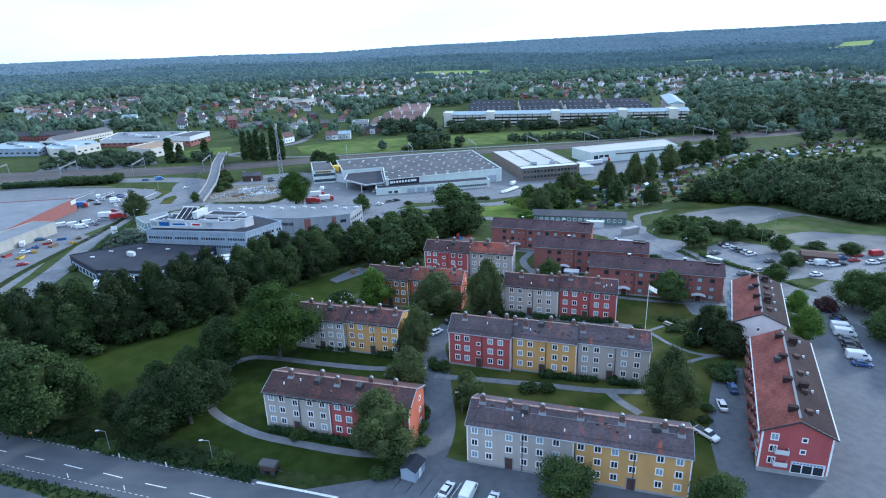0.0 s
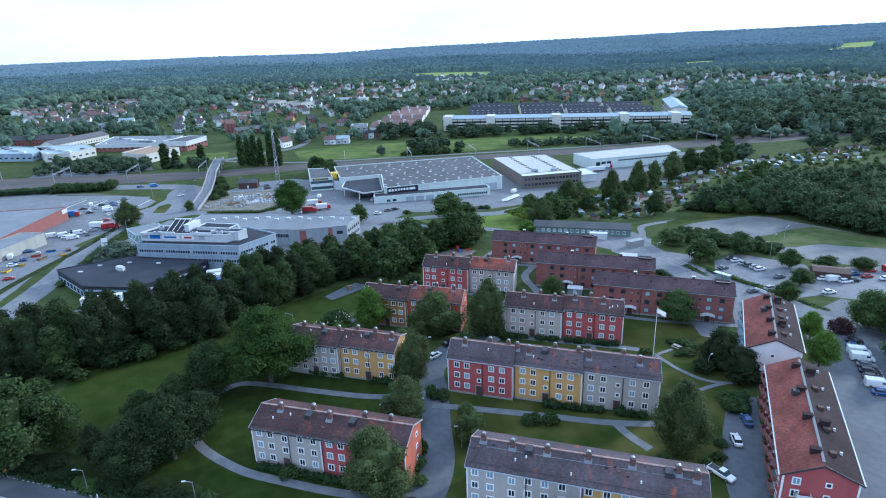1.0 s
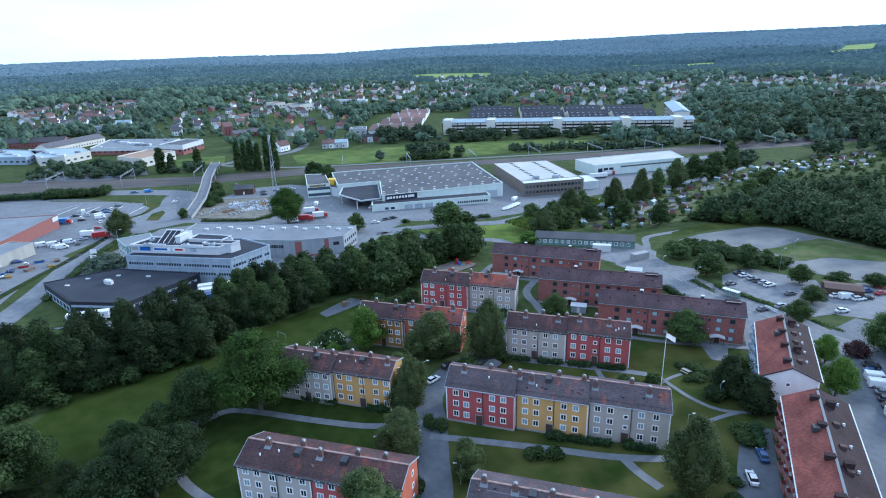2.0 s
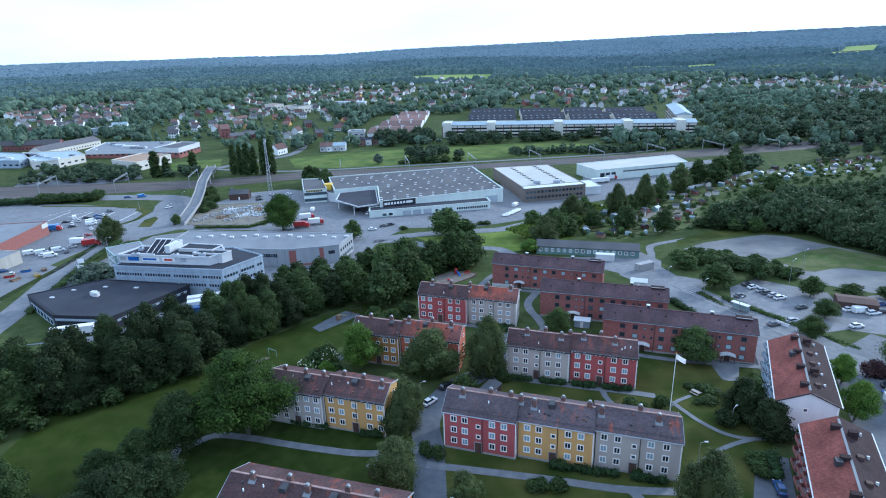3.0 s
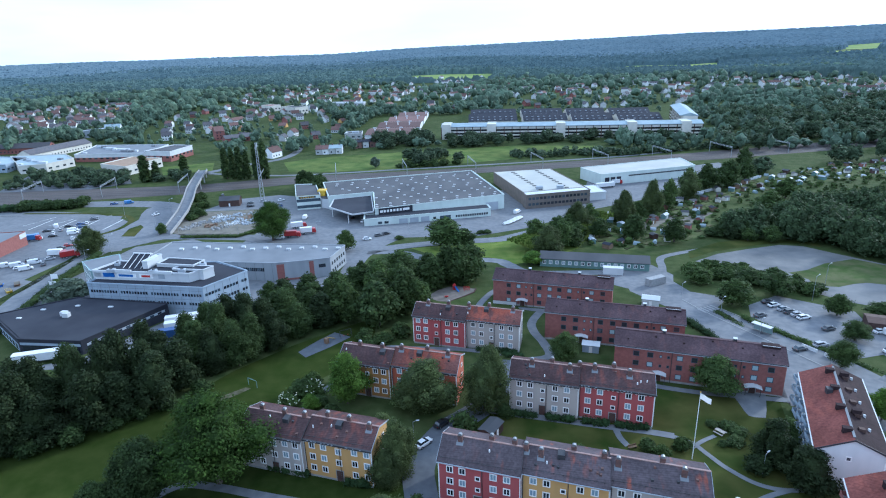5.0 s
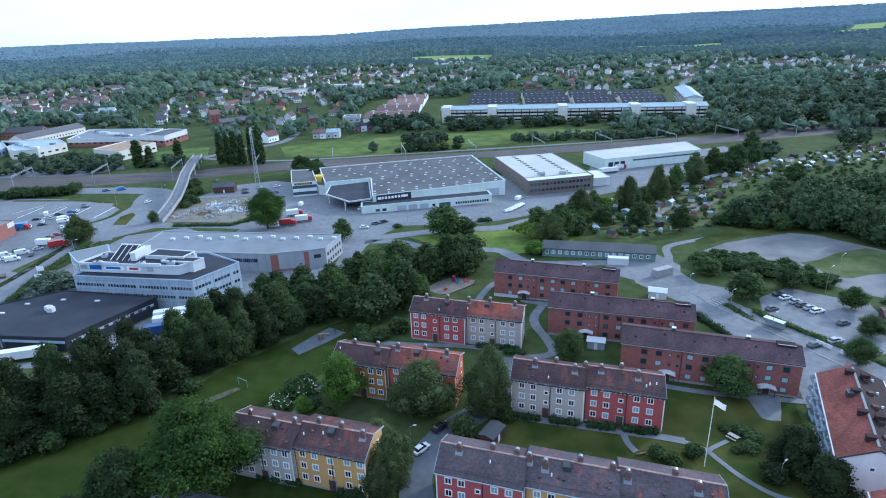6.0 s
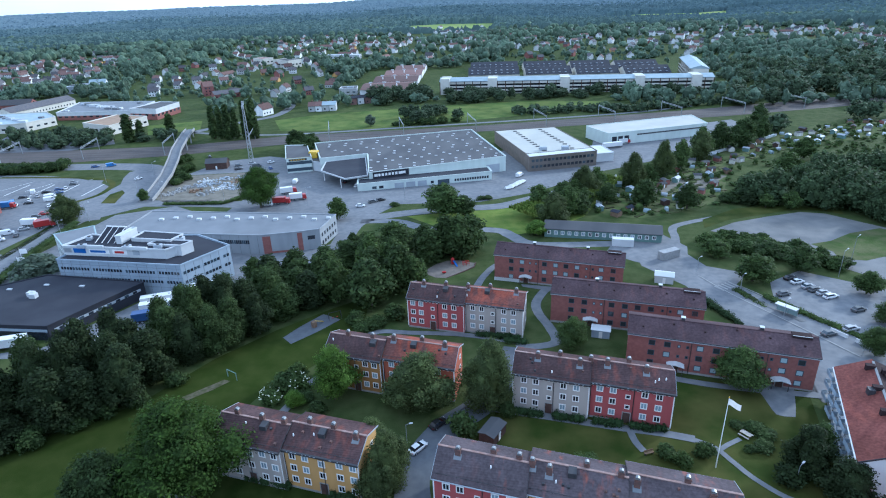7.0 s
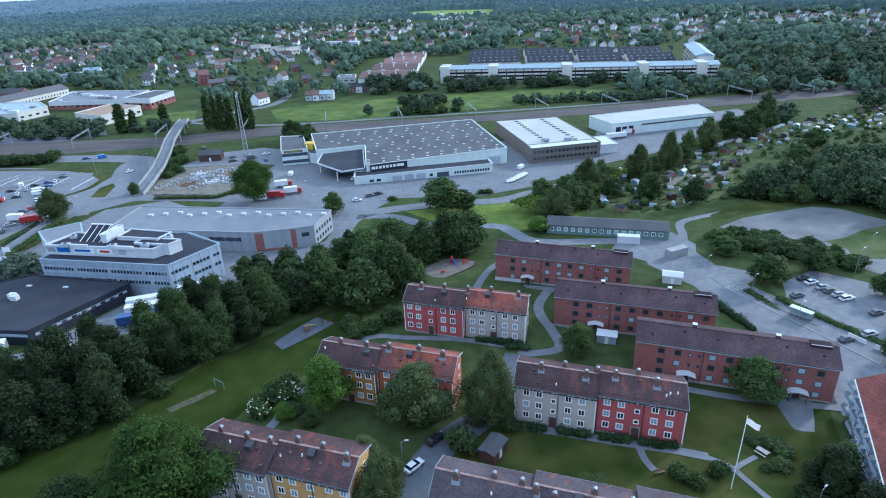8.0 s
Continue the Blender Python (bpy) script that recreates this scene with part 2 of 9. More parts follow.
    brick_chimney=mat("chimney_brick", (0.15, 0.08, 0.066), (0.09, 0.06, 0.055), scale=2),
    bark=mat("bark", (0.07, 0.055, 0.045), (0.11, 0.09, 0.075), scale=2, bump=0.03, bscale=8),
    leaf_a=leaf_mat("broad_leaves", (0.076, 0.112, 0.03), (0.052, 0.08, 0.025)),
    leaf_b=leaf_mat("dark_leaves", (0.058, 0.086, 0.025), (0.041, 0.064, 0.021)),
    leaf_belt=leaf_mat("belt_leaves", (0.034, 0.048, 0.017), (0.024, 0.036, 0.014)),
    leaf_edge=leaf_mat("belt_edge_leaves", (0.058, 0.085, 0.025), (0.041, 0.062, 0.02)),
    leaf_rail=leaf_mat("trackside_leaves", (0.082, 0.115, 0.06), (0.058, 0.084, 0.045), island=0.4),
    leaf_deep=leaf_mat("deep_green_leaves", (0.036, 0.054, 0.018), (0.025, 0.039, 0.014)),
    leaf_great=leaf_mat("spreading_leaves", (0.058, 0.1, 0.015), (0.036, 0.064, 0.012)),
    leaf_wood=leaf_mat("wood_leaves", (0.06, 0.086, 0.036), (0.042, 0.063, 0.028), island=0.35),
    leaf_plum=leaf_mat("copper_leaves", (0.07, 0.035, 0.035), (0.05, 0.03, 0.03)),
    leaf_c=leaf_mat("birch_leaves", (0.088, 0.112, 0.036), (0.06, 0.08, 0.029)),
    leaf_d=leaf_mat("bright_leaves", (0.11, 0.18, 0.025), (0.075, 0.13, 0.022)),
    leaf_e=leaf_mat("willow_leaves", (0.12, 0.15, 0.11), (0.09, 0.12, 0.08)),
    hedge=leaf_mat("hedge_leaves", (0.042, 0.072, 0.026), (0.03, 0.055, 0.02)),
    # paled and cooled leaf colour stands in for haze over the far trees
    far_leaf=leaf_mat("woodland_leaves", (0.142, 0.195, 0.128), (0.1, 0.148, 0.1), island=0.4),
    # haze is painted in: the forest turns bluer by distance, palest last
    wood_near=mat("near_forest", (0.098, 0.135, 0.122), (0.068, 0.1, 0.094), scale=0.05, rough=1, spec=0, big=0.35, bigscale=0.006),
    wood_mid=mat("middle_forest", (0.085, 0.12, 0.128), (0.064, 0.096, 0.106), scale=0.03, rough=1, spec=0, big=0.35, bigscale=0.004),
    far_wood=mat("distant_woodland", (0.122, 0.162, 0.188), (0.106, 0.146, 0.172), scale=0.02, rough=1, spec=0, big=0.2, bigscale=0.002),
    rubber=mat("tyre_rubber", (0.02, 0.02, 0.02)),
    far_white=mat("far_white_walls", (0.62, 0.63, 0.63), rnd=0.35, big=0.05),
    far_roof=mat("far_red_roofs", (0.15, 0.085, 0.072), (0.115, 0.07, 0.062), rnd=0.35, big=0.1),
    far_roof_dark=mat("far_dark_roofs", (0.07, 0.07, 0.08), (0.1, 0.09, 0.09), rnd=0.35, big=0.1),
    blue=mat("blue_paint", (0.03, 0.12, 0.4), rough=0.4),
    orange_sign=mat("orange_sign_paint", (0.65, 0.22, 0.03), rough=0.5),
    redpaint=mat("red_paint", (0.4, 0.03, 0.03), rough=0.4),
    yellowpaint=mat("yellow_paint", (0.6, 0.4, 0.04), rough=0.5),
)


def glass_mat(name, dark, light, share):
    """Window glass: mostly a dark room behind, at some panes a pale tone painted in for curtains and reflected sky."""
    m = bpy.data.materials.new(name)
    m.use_nodes = True
    n, l = m.node_tree.nodes, m.node_tree.links
    p = n["Principled BSDF"]
    p.inputs["Roughness"].default_value, p.inputs["Specular IOR Level"].default_value = 0.06, 0.8
    info = n.new("ShaderNodeObjectInfo")
    step = n.new("ShaderNodeMath")
    step.operation = "LESS_THAN"
    step.inputs[1].default_value = share
    l.new(info.outputs["Random"], step.inputs[0])
    mix = n.new("ShaderNodeMixRGB")
    mix.inputs[1].default_value, mix.inputs[2].default_value = (*dark, 1), (*light, 1)
    l.new(step.outputs[0], mix.inputs[0])
    l.new(mix.outputs[0], p.inputs["Base Color"])
    return m


M["glass"] = glass_mat("window_glass", (0.02, 0.025, 0.035), (0.22, 0.3, 0.36), 0.4)
M["glass_atrium"] = glass_mat("atrium_glass", (0.16, 0.24, 0.26), (0.26, 0.36, 0.36), 0.5)
M["glass_dark"] = glass_mat("dark_glass", (0.02, 0.025, 0.035), (0.05, 0.07, 0.09), 0.3)


# ---- mesh helpers ----
def part(name, bm, material, parent=None, label=""):
    me = bpy.data.meshes.new(name)
    bm.to_mesh(me)
    bm.free()
    me.materials.append(M[material] if isinstance(material, str) else material)
    ob = new(name, me)
    ob.parent = parent
    if parent is None:
        ob.scale = (S, S, S)
    if label:
        ob["label"] = label
    return ob


def share(ob, parent, loc=(0, 0, 0), rz=0.0, scale=(1, 1, 1)):
    """Another object on the same mesh."""
    o = new(ob.name.split(".")[0], ob.data)
    o.parent = parent
    o.location, o.rotation_euler, o.scale = loc, (0, 0, rz), scale
    return o


def box(bm, x0, y0, z0, x1, y1, z1):
    v = [bm.verts.new((x, y, z)) for z in (z0, z1) for y in (y0, y1) for x in (x0, x1)]
    for a in ((0, 2, 3, 1), (4, 5, 7, 6), (0, 1, 5, 4), (1, 3, 7, 5), (3, 2, 6, 7), (2, 0, 4, 6)):
        bm.faces.new([v[i] for i in a])
    return bm


def prism(bm, ring, axis, a, b):
    """A convex outline, given in the two other axes, drawn out along an axis from a to b."""
    def at(p, q):
        c = list(p)
        c.insert(axis, q)
        return c
    v0, v1 = [bm.verts.new(at(p, a)) for p in ring], [bm.verts.new(at(p, b)) for p in ring]
    bm.faces.new(v0[::-1])
    bm.faces.new(v1)
    for i in range(len(ring)):
        j = (i + 1) % len(ring)
        bm.faces.new((v0[i], v0[j], v1[j], v1[i]))
    bmesh.ops.recalc_face_normals(bm, faces=bm.faces[-len(ring) - 2:])
    return bm


def cyl(bm, x, y, z0, z1, r0, r1=None, n=8):
    r1 = r0 if r1 is None else r1
    lo = [bm.verts.new((x + r0 * math.cos(6.2832 * i / n), y + r0 * math.sin(6.2832 * i / n), z0)) for i in range(n)]
    hi = [bm.verts.new((x + r1 * math.cos(6.2832 * i / n), y + r1 * math.sin(6.2832 * i / n), z1)) for i in range(n)]
    bm.faces.new(hi)
    bm.faces.new(lo[::-1])
    for i in range(n):
        j = (i + 1) % n
        bm.faces.new((lo[i], lo[j], hi[j], hi[i]))
    return bm


def beam(bm, a, b, w, h=None):
    """A straight bar of square section between two points."""
    a, b = Vector(a), Vector(b)
    d = (b - a).normalized()
    s = d.cross(Vector((0, 0, 1)))
    s = s.normalized() if s.length > 1e-3 else Vector((1, 0, 0))
    u = s.cross(d)
    s, u = s * w / 2, u * (h or w) / 2
    v = [bm.verts.new(p + i * s + j * u) for p in (a, b) for i, j in ((-1, -1), (1, -1), (1, 1), (-1, 1))]
    for f in ((3, 2, 1, 0), (4, 5, 6, 7), (0, 1, 5, 4), (1, 2, 6, 5), (2, 3, 7, 6), (3, 0, 4, 7)):
        bm.faces.new([v[i] for i in f])
    return bm


def B():
    return bmesh.new()


def thing(name, x, y, deg=0.0, label="", category="", group="", kind="", z=None):
    ob = new(name)
    ob.location = Vector((x, y, ground_z(y) if z is None else z)) * S
    ob.scale = (S, S, S)
    ob.rotation_euler = (0, 0, radians(deg))
    return tagged(ob, label, category, group, kind)


def sheet_obj(name, outline, material, lift, label, category, kind="structure"):
    """A flat area laid on the land, following its slope."""
    bm = B()
    bm.faces.new([bm.verts.new((x, y, 0)) for x, y in outline])
    bmesh.ops.triangulate(bm, faces=bm.faces)
    for y in (150, 340, 1500):
        bmesh.ops.bisect_plane(bm, geom=bm.verts[:] + bm.edges[:] + bm.faces[:], plane_co=(0, y, 0), plane_no=(0, 1, 0))
    for v in bm.verts:
        v.co.z = ground_z(v.co.y) + lift
    bmesh.ops.recalc_face_normals(bm, faces=bm.faces)
    for f in bm.faces:
        if f.normal.z < 0:
            f.normal_flip()
    return tagged(part(name, bm, material), label, category, "", kind)


def strip(name, pts, width, material, lift, label, category, kind="structure"):
    """A road or path of even width along a smooth line through the points."""
    p = [Vector(q) for q in pts]
    fine = []
    for i in range(len(p) - 1):
        a, b, c, d = p[max(i - 1, 0)], p[i], p[i + 1], p[min(i + 2, len(p) - 1)]
        for k in range(6):
            t = k / 6
            fine.append(0.5 * (2 * b + (c - a) * t + (2 * a - 5 * b + 4 * c - d) * t * t + (3 * b - a - 3 * c + d) * t ** 3))
    fine.append(p[-1])
    bm = B()
    rows = []
    for i, q in enumerate(fine):
        d = (fine[min(i + 1, len(fine) - 1)] - fine[max(i - 1, 0)]).normalized()
        s = Vector((-d.y, d.x)) * width / 2
        rows.append([bm.verts.new((*(q + k * s), 0)) for k in (1, -1)])
    for r, q in zip(rows, rows[1:]):
        bm.faces.new((r[0], r[1], q[1], q[0]))
    for y in (150, 340):
        bmesh.ops.bisect_plane(bm, geom=bm.verts[:] + bm.edges[:] + bm.faces[:], plane_co=(0, y, 0), plane_no=(0, 1, 0))
    for v in bm.verts:
        v.co.z = ground_z(v.co.y) + lift
    for f in bm.faces:
        f.normal_update()
        if f.normal.z < 0:
            f.normal_flip()
    return tagged(part(name, bm, material), label, category, "", kind)

# ---- ground ----
bm = B()
land_x = [-4400 + 200 * i for i in range(45)]
cols = [[bm.verts.new((x, y, ground_z(y) + far_hill(x, y))) for x in land_x] for y in [-400, 150, 340, 900] + [1300 + 200 * i for i in range(16)]]
for r, q in zip(cols, cols[1:]):
    for i in range(len(land_x) - 1):
        bm.faces.new((r[i], r[i + 1], q[i + 1], q[i]))
tagged(part("ground", bm, "grass"), "rough grass and scrub land under the whole town", "ground", "", "structure")

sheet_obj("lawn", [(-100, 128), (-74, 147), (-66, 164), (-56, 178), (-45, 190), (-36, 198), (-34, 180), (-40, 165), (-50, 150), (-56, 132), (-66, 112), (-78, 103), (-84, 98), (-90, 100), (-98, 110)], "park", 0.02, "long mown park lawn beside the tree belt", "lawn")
sheet_obj("lawn", [(-60, 84), (-22, 80), (-15, 90), (-14, 112), (-16, 130), (-55, 136), (-66, 110)], "lawn", 0.032, "mown lawn round the apartment houses, shade put into its colour", "lawn")
sheet_obj("lawn", [(-8, 90), (-5, 90), (32, 83), (39, 86), (44, 100), (46, 114), (54, 126), (62, 158), (35, 162), (0, 168), (-10, 140), (-11, 118)], "lawn_dry", 0.025, "mown lawn in the courtyard between apartment houses", "lawn")
sheet_obj("meadow", [(-147, 439), (-165, 477), (-137, 497), (-55, 523), (15, 540), (83, 532), (78, 505), (-18, 467), (-90, 440)], "meadow", 0.03, "open yellow-green meadow beyond the railway", "meadow")
sheet_obj("meadow", [(-36, 268), (-24, 257), (-3, 256), (6, 248), (18, 253), (32, 268), (46, 299), (60, 330), (46, 322), (31, 300), (16, 289), (0, 277), (-18, 273.5)], "tall_grass", 0.03, "bright grass slope beside the road", "meadow")
sheet_obj("meadow", [(-182, 300), (-160, 296), (-170, 330), (-186, 372), (-150, 380), (-130, 350), (-160, 334)], "grass", 0.02, "grass verge beside the bridge ramp", "meadow")

sheet_obj("verge", [(-150, 105), (-100, 93.5), (-83, 98), (-61, 92.5), (-52, 90.5), (-41, 85), (-17, 83), (-20, 70), (-40, 76), (-65, 81), (-92, 86.5), (-150, 99)], "verge", 0.036, "rough dark grass verge beside the main road", "verge")
# roads and paved areas
strip("road", [(-150, 100), (-92, 87), (-65, 81.5), (-40, 77), (-10, 68), (20, 56)], 9.4, "asphalt_main", 0.05, "two-lane main road of grey asphalt", "road")
strip("bicycle_path", [(-140, 88), (-86, 77), (-70, 73), (-50, 69)], 3.2, "asphalt_main", 0.05, "narrow asphalt bicycle path beside the main road", "path")
strip("road", [(-16, 74), (-11.5, 88), (-10, 98), (-11.6, 110), (-13, 121), (-14.6, 131), (-10.5, 142), (-3, 151), (2, 164), (4, 172)], 6.0, "asphalt", 0.06, "narrow residential street of grey asphalt", "road")
sheet_obj("parking_area", [(-40, 77.5), (-17, 84), (-15, 92), (-6, 88.5), (33, 80.5), (38, 86), (40, 98), (44, 110), (50, 124), (55, 122), (44, 87), (70, 82), (70, 60), (-20, 60)], "asphalt", 0.04, "asphalt parking yard in front of the apartment houses", "parking")
sheet_obj("parking_area", [(58, 60), (55.5, 86), (67, 119), (72, 132), (82, 162), (100, 176), (112, 160), (96, 120), (120, 60)], "asphalt", 0.045, "wide worn asphalt yard beside the shop building", "parking")
path_lift = 0.06
for pts in ([(-64, 120), (-62, 111), (-58, 102), (-47, 95), (-37, 92), (-24, 89.5), (-14, 90)], [(-62, 119), (-58, 123), (-50.7, 122.7), (-42.9, 121.3), (-35.5, 120.1), (-27.3, 119.1), (-21, 119.6), (-14, 121)], [(-13, 116.5), (0, 115), (11, 113.6), (22, 112), (32, 112), (36, 114)],
            [(24, 112), (26, 108), (29, 104)], [(35, 142), (38.2, 140), (40.1, 136.7), (42.4, 132.8), (46.2, 128.9), (51, 127.6), (58, 128.5)], [(38, 119.5), (42.3, 123.2), (47, 126), (51, 127.6)],
            [(-2, 149), (12, 146.5), (22, 144.6), (30, 143.3), (35.4, 142)], [(-34, 164), (-36, 172), (-30, 178), (-22, 178), (-8, 177.4), (6, 174)], [(33, 162), (45, 158.6), (64, 156)], [(-34, 164), (-37, 160.5), (-40.1, 156.2), (-42.8, 146.5), (-45.5, 138.5)]):
    path_lift += 0.006
    strip("footpath", pts, 1.05 if 34 < pts[0][0] < 39 else 1.9, "asphalt_old", path_lift, "narrow grey asphalt footpath across the lawn", "path")
sheet_obj("paved_court", [(52.2, 159.5), (52.4, 155), (52.4, 151), (52.6, 149.7), (53.8, 149.2), (55.8, 149.1), (57.2, 152.2), (59.6, 158.4)], "asphalt_old", 0.06, "small paved court before the brick house entrance", "paving")
strip("road", [(4, 172), (13, 174.5), (12.4, 182), (10.2, 189), (9.8, 195), (12, 201.5), (13.5, 204)], 2.5, "asphalt_old", 0.06, "narrow lane between the brick houses", "road")
strip("road", [(104, 132), (92, 152), (80, 168), (72, 181), (66, 193), (60, 204), (54, 218), (50, 234), (47, 250)], 10.0, "asphalt_old", 0.05, "wide pale asphalt street behind the brick houses", "road")
sheet_obj("pavement", [(63, 154), (70, 152), (80, 162), (92, 160), (85, 178), (77, 190), (70.5, 200), (66, 208), (72, 216), (62, 221), (57, 238), (43, 240), (43, 221), (52, 207), (54.8, 195.5), (59, 184), (68, 176)], "asphalt_old", 0.035, "pale pavement between brick house and street", "pavement")
strip("road", [(57.6, 238), (59.5, 246), (60.5, 253), (63, 257.5), (70, 262), (82, 268)], 2.8, "asphalt_old", 0.05, "curving gravel lane to the allotments", "road")
sheet_obj("parking_area", [(73, 201), (75.8, 210), (87, 218), (104, 206), (100, 180), (88, 176), (80.5, 187)], "asphalt_old", 0.05, "asphalt car park behind a hedge", "parking")
sheet_obj("gravel_pitch", [(73, 252), (84, 261), (98, 267.5), (112, 273), (120, 271), (127, 262), (132, 256), (142, 244), (150, 236), (150, 205), (118, 206), (105, 214), (98, 224), (94, 238), (88, 245), (80, 247)], "gravel", 0.04, "bare grey gravel sports pitch", "pitch")
sheet_obj("parking_area", [(-112, 262), (-112, 345), (-100, 360), (6, 380), (14, 345), (45, 352), (56, 410), (120, 440), (150, 455), (152, 440), (122, 400), (98, 376), (76, 354), (50, 337), (30, 316), (14, 300), (-8, 287), (-42, 284), (-52, 262), (-58, 245), (-70, 240)], "asphalt_old", 0.04, "broad asphalt yard of the industrial estate", "parking")
strip("road", [(-54, 222), (-55, 247), (-53, 262), (-42, 270), (-19, 277.7), (0, 281), (14.6, 292), (29.5, 304), (45, 326)], 7.0, "asphalt_old", 0.07, "service road along the industrial estate", "road")
strip("road", [(-53, 262), (-39, 262), (-25, 253.5), (-2, 252.5), (4, 247), (9, 240), (18, 238), (44, 240)], 5.0, "asphalt_old", 0.07, "narrow street past the trees", "road")
sheet_obj("parking_area", [(34, 231), (40, 246), (56, 248), (61, 237), (57, 222), (50, 219), (42, 224)], "asphalt_old", 0.045, "asphalt yard before the green barrack", "parking")
strip("footpath", [(-7.4, 201), (-6.2, 206), (-5.3, 210), (-3.8, 214.4), (-1.6, 219.6), (3, 226), (8, 232), (10, 239)], 2.2, "asphalt_old", 0.08, "pale footpath from playground to street", "path")
sheet_obj("parking_area", [(42, 60), (42, 90), (58, 89), (74, 60)], "asphalt", 0.05, "asphalt forecourt of the shop house", "parking")
strip("road", [(-140, 130), (-152, 180), (-166, 225), (-170, 262), (-160, 283), (-145, 286), (-110, 284), (-60, 276)], 9.0, "asphalt_old", 0.06, "wide street through the industrial estate", "road")
strip("road", [(-166, 262), (-185, 300), (-205, 318), (-240, 330), (-300, 332)], 11.0, "asphalt_old", 0.065, "curving access road", "road")
strip("road", [(-160, 280), (-170, 315), (-190, 350), (-260, 352), (-330, 348)], 13.0, "asphalt_old", 0.055, "wide approach road below the ramp", "road")
sheet_obj("parking_area", [(-300, 326), (-200, 326), (-188, 296), (-176, 262), (-176, 225), (-215, 190), (-300, 240)], "asphalt_old", 0.03, "large asphalt car park by the brick warehouse", "parking")
strip("verge", [(-262, 332), (-235, 332), (-214, 330.5), (-200, 327), (-190, 318), (-185.5, 304), (-186, 295), (-190, 286)], 2.8, "lawn_dry", 0.08, "curved grass verge round the car park", "verge")
sheet_obj("verge", [(-175.2, 286.2), (-180, 300), (-178.4, 307.3), (-174.2, 302.8), (-168.7, 286.2)], "lawn_dry", 0.08, "grass traffic island", "verge")
sheet_obj("parking_area", [(-324, 385), (-266, 391), (-246, 408), (-262, 430), (-300, 434), (-345, 440)], "asphalt_old", 0.03, "car park among young trees", "parking")
sheet_obj("parking_area", [(-190, 283), (-183, 262), (-166, 262), (-150, 284), (-156, 300), (-162, 320), (-172, 345), (-190, 350), (-196, 342), (-192, 330), (-186, 318), (-184, 300)], "asphalt_old", 0.068, "broad asphalt junction below the bridge ramp", "road")
sheet_obj("parking_area", [(-300, 130), (-300, 240), (-215, 196), (-176, 228), (-170, 226), (-168, 200), (-160, 178), (-152, 150), (-150, 130)], "asphalt_old", 0.028, "asphalt storage yard beside the street", "parking")
strip("verge", [(-157, 150), (-164, 176), (-167.5, 200), (-170, 226), (-176, 258)], 3.0, "verge", 0.06, "rough grass verge along the street", "verge")
sheet_obj("parking_area", [(-162, 334), (-153, 362), (-130, 372), (-113, 366), (-110, 338), (-126, 341)], "asphalt_old", 0.045, "asphalt yard round the workshop", "parking")
sheet_obj("parking_area", [(-132, 233), (-128, 214), (-95, 218), (-80, 210), (-52, 220), (-54, 244), (-60, 236), (-79, 231)], "asphalt_old", 0.031, "asphalt loading yard behind the office block", "parking")
sheet_obj("sports_ground", [(-238.5, 433.5), (-257, 465), (-222, 480), (-208.5, 448.5)], "meadow", 0.03, "small green sports ground", "lawn")
sheet_obj("scrap_yard", [(-158, 296), (-166, 332), (-128, 340), (-112, 300), (-118, 288), (-146, 287)], "dirt", 0.06, "dusty storage yard strewn with scrap", "yard")
sheet_obj("playground", [(-53, 174.5), (-50.5, 180), (-46.4, 187), (-41, 184.2), (-45, 178), (-50, 171.6)], "asphalt", 0.05, "small paved playground at the lawn's edge", "playground")
sheet_obj("sandpit", [(-21.8, 213.2), (-22.0, 217.2), (-19.8, 221.0), (-16.5, 223.9), (-12.4, 224.4), (-7.4, 222.0), (-7.8, 218.8), (-11, 215.2), (-15.8, 210.6), (-19, 211)], "sand", 0.05, "sandy play area with a timber edge", "playground")
sheet_obj("railway", [(-420, 330), (-272, 356), (-187, 377), (-124, 404), (-2, 432), (150, 466), (320, 520), (320, 556), (141, 492), (-10, 448), (-138, 424), (-199, 400), (-299, 388), (-420, 370)], "ballast", 0.06, "wide brown ballast bed of the railway", "railway")
strip("road", [(-214, 440), (-150, 428), (-60, 446), (80, 480), (140, 506)], 4.0, "asphalt_old", 0.07, "path along the railway fence", "road")
strip("road", [(-212, 436), (-190, 470), (-170, 500), (-180, 560), (-230, 640)], 7.0, "asphalt_old", 0.07, "street climbing from the bridge", "road")
sheet_obj("lawn", [(100.4, 239.7), (108, 242.6), (117.7, 250), (124, 252.6), (130, 255), (139, 246), (150, 236), (150, 222), (134, 226), (127.6, 227.7), (121, 230), (116.4, 229), (110, 226), (103, 227.2), (104, 233)], "allotment", 0.07, "patchy grass at the end of the gravel pitch", "lawn")
sheet_obj("lawn", [(72, 255), (83, 263.5), (97, 270), (111, 275.5), (121, 274), (126, 270), (128, 276), (110, 282), (90, 277), (74, 264)], "lawn_dry", 0.07, "rough grass strip along the gravel pitch", "lawn")
sheet_obj("parking_area", [(-132, 160), (-112, 163), (-90, 178), (-70, 200), (-53, 212), (-53, 236), (-80, 222), (-96, 216), (-99, 197), (-111, 168)], "asphalt_old", 0.033, "asphalt delivery yard behind the tree belt", "parking")
sheet_obj("parking_area", [(-159, 225), (-150, 192), (-136, 198), (-134, 236), (-128, 250), (-112, 258), (-110, 264), (-138, 282), (-158, 270)], "asphalt_old", 0.036, "asphalt yard beside the office block", "parking")

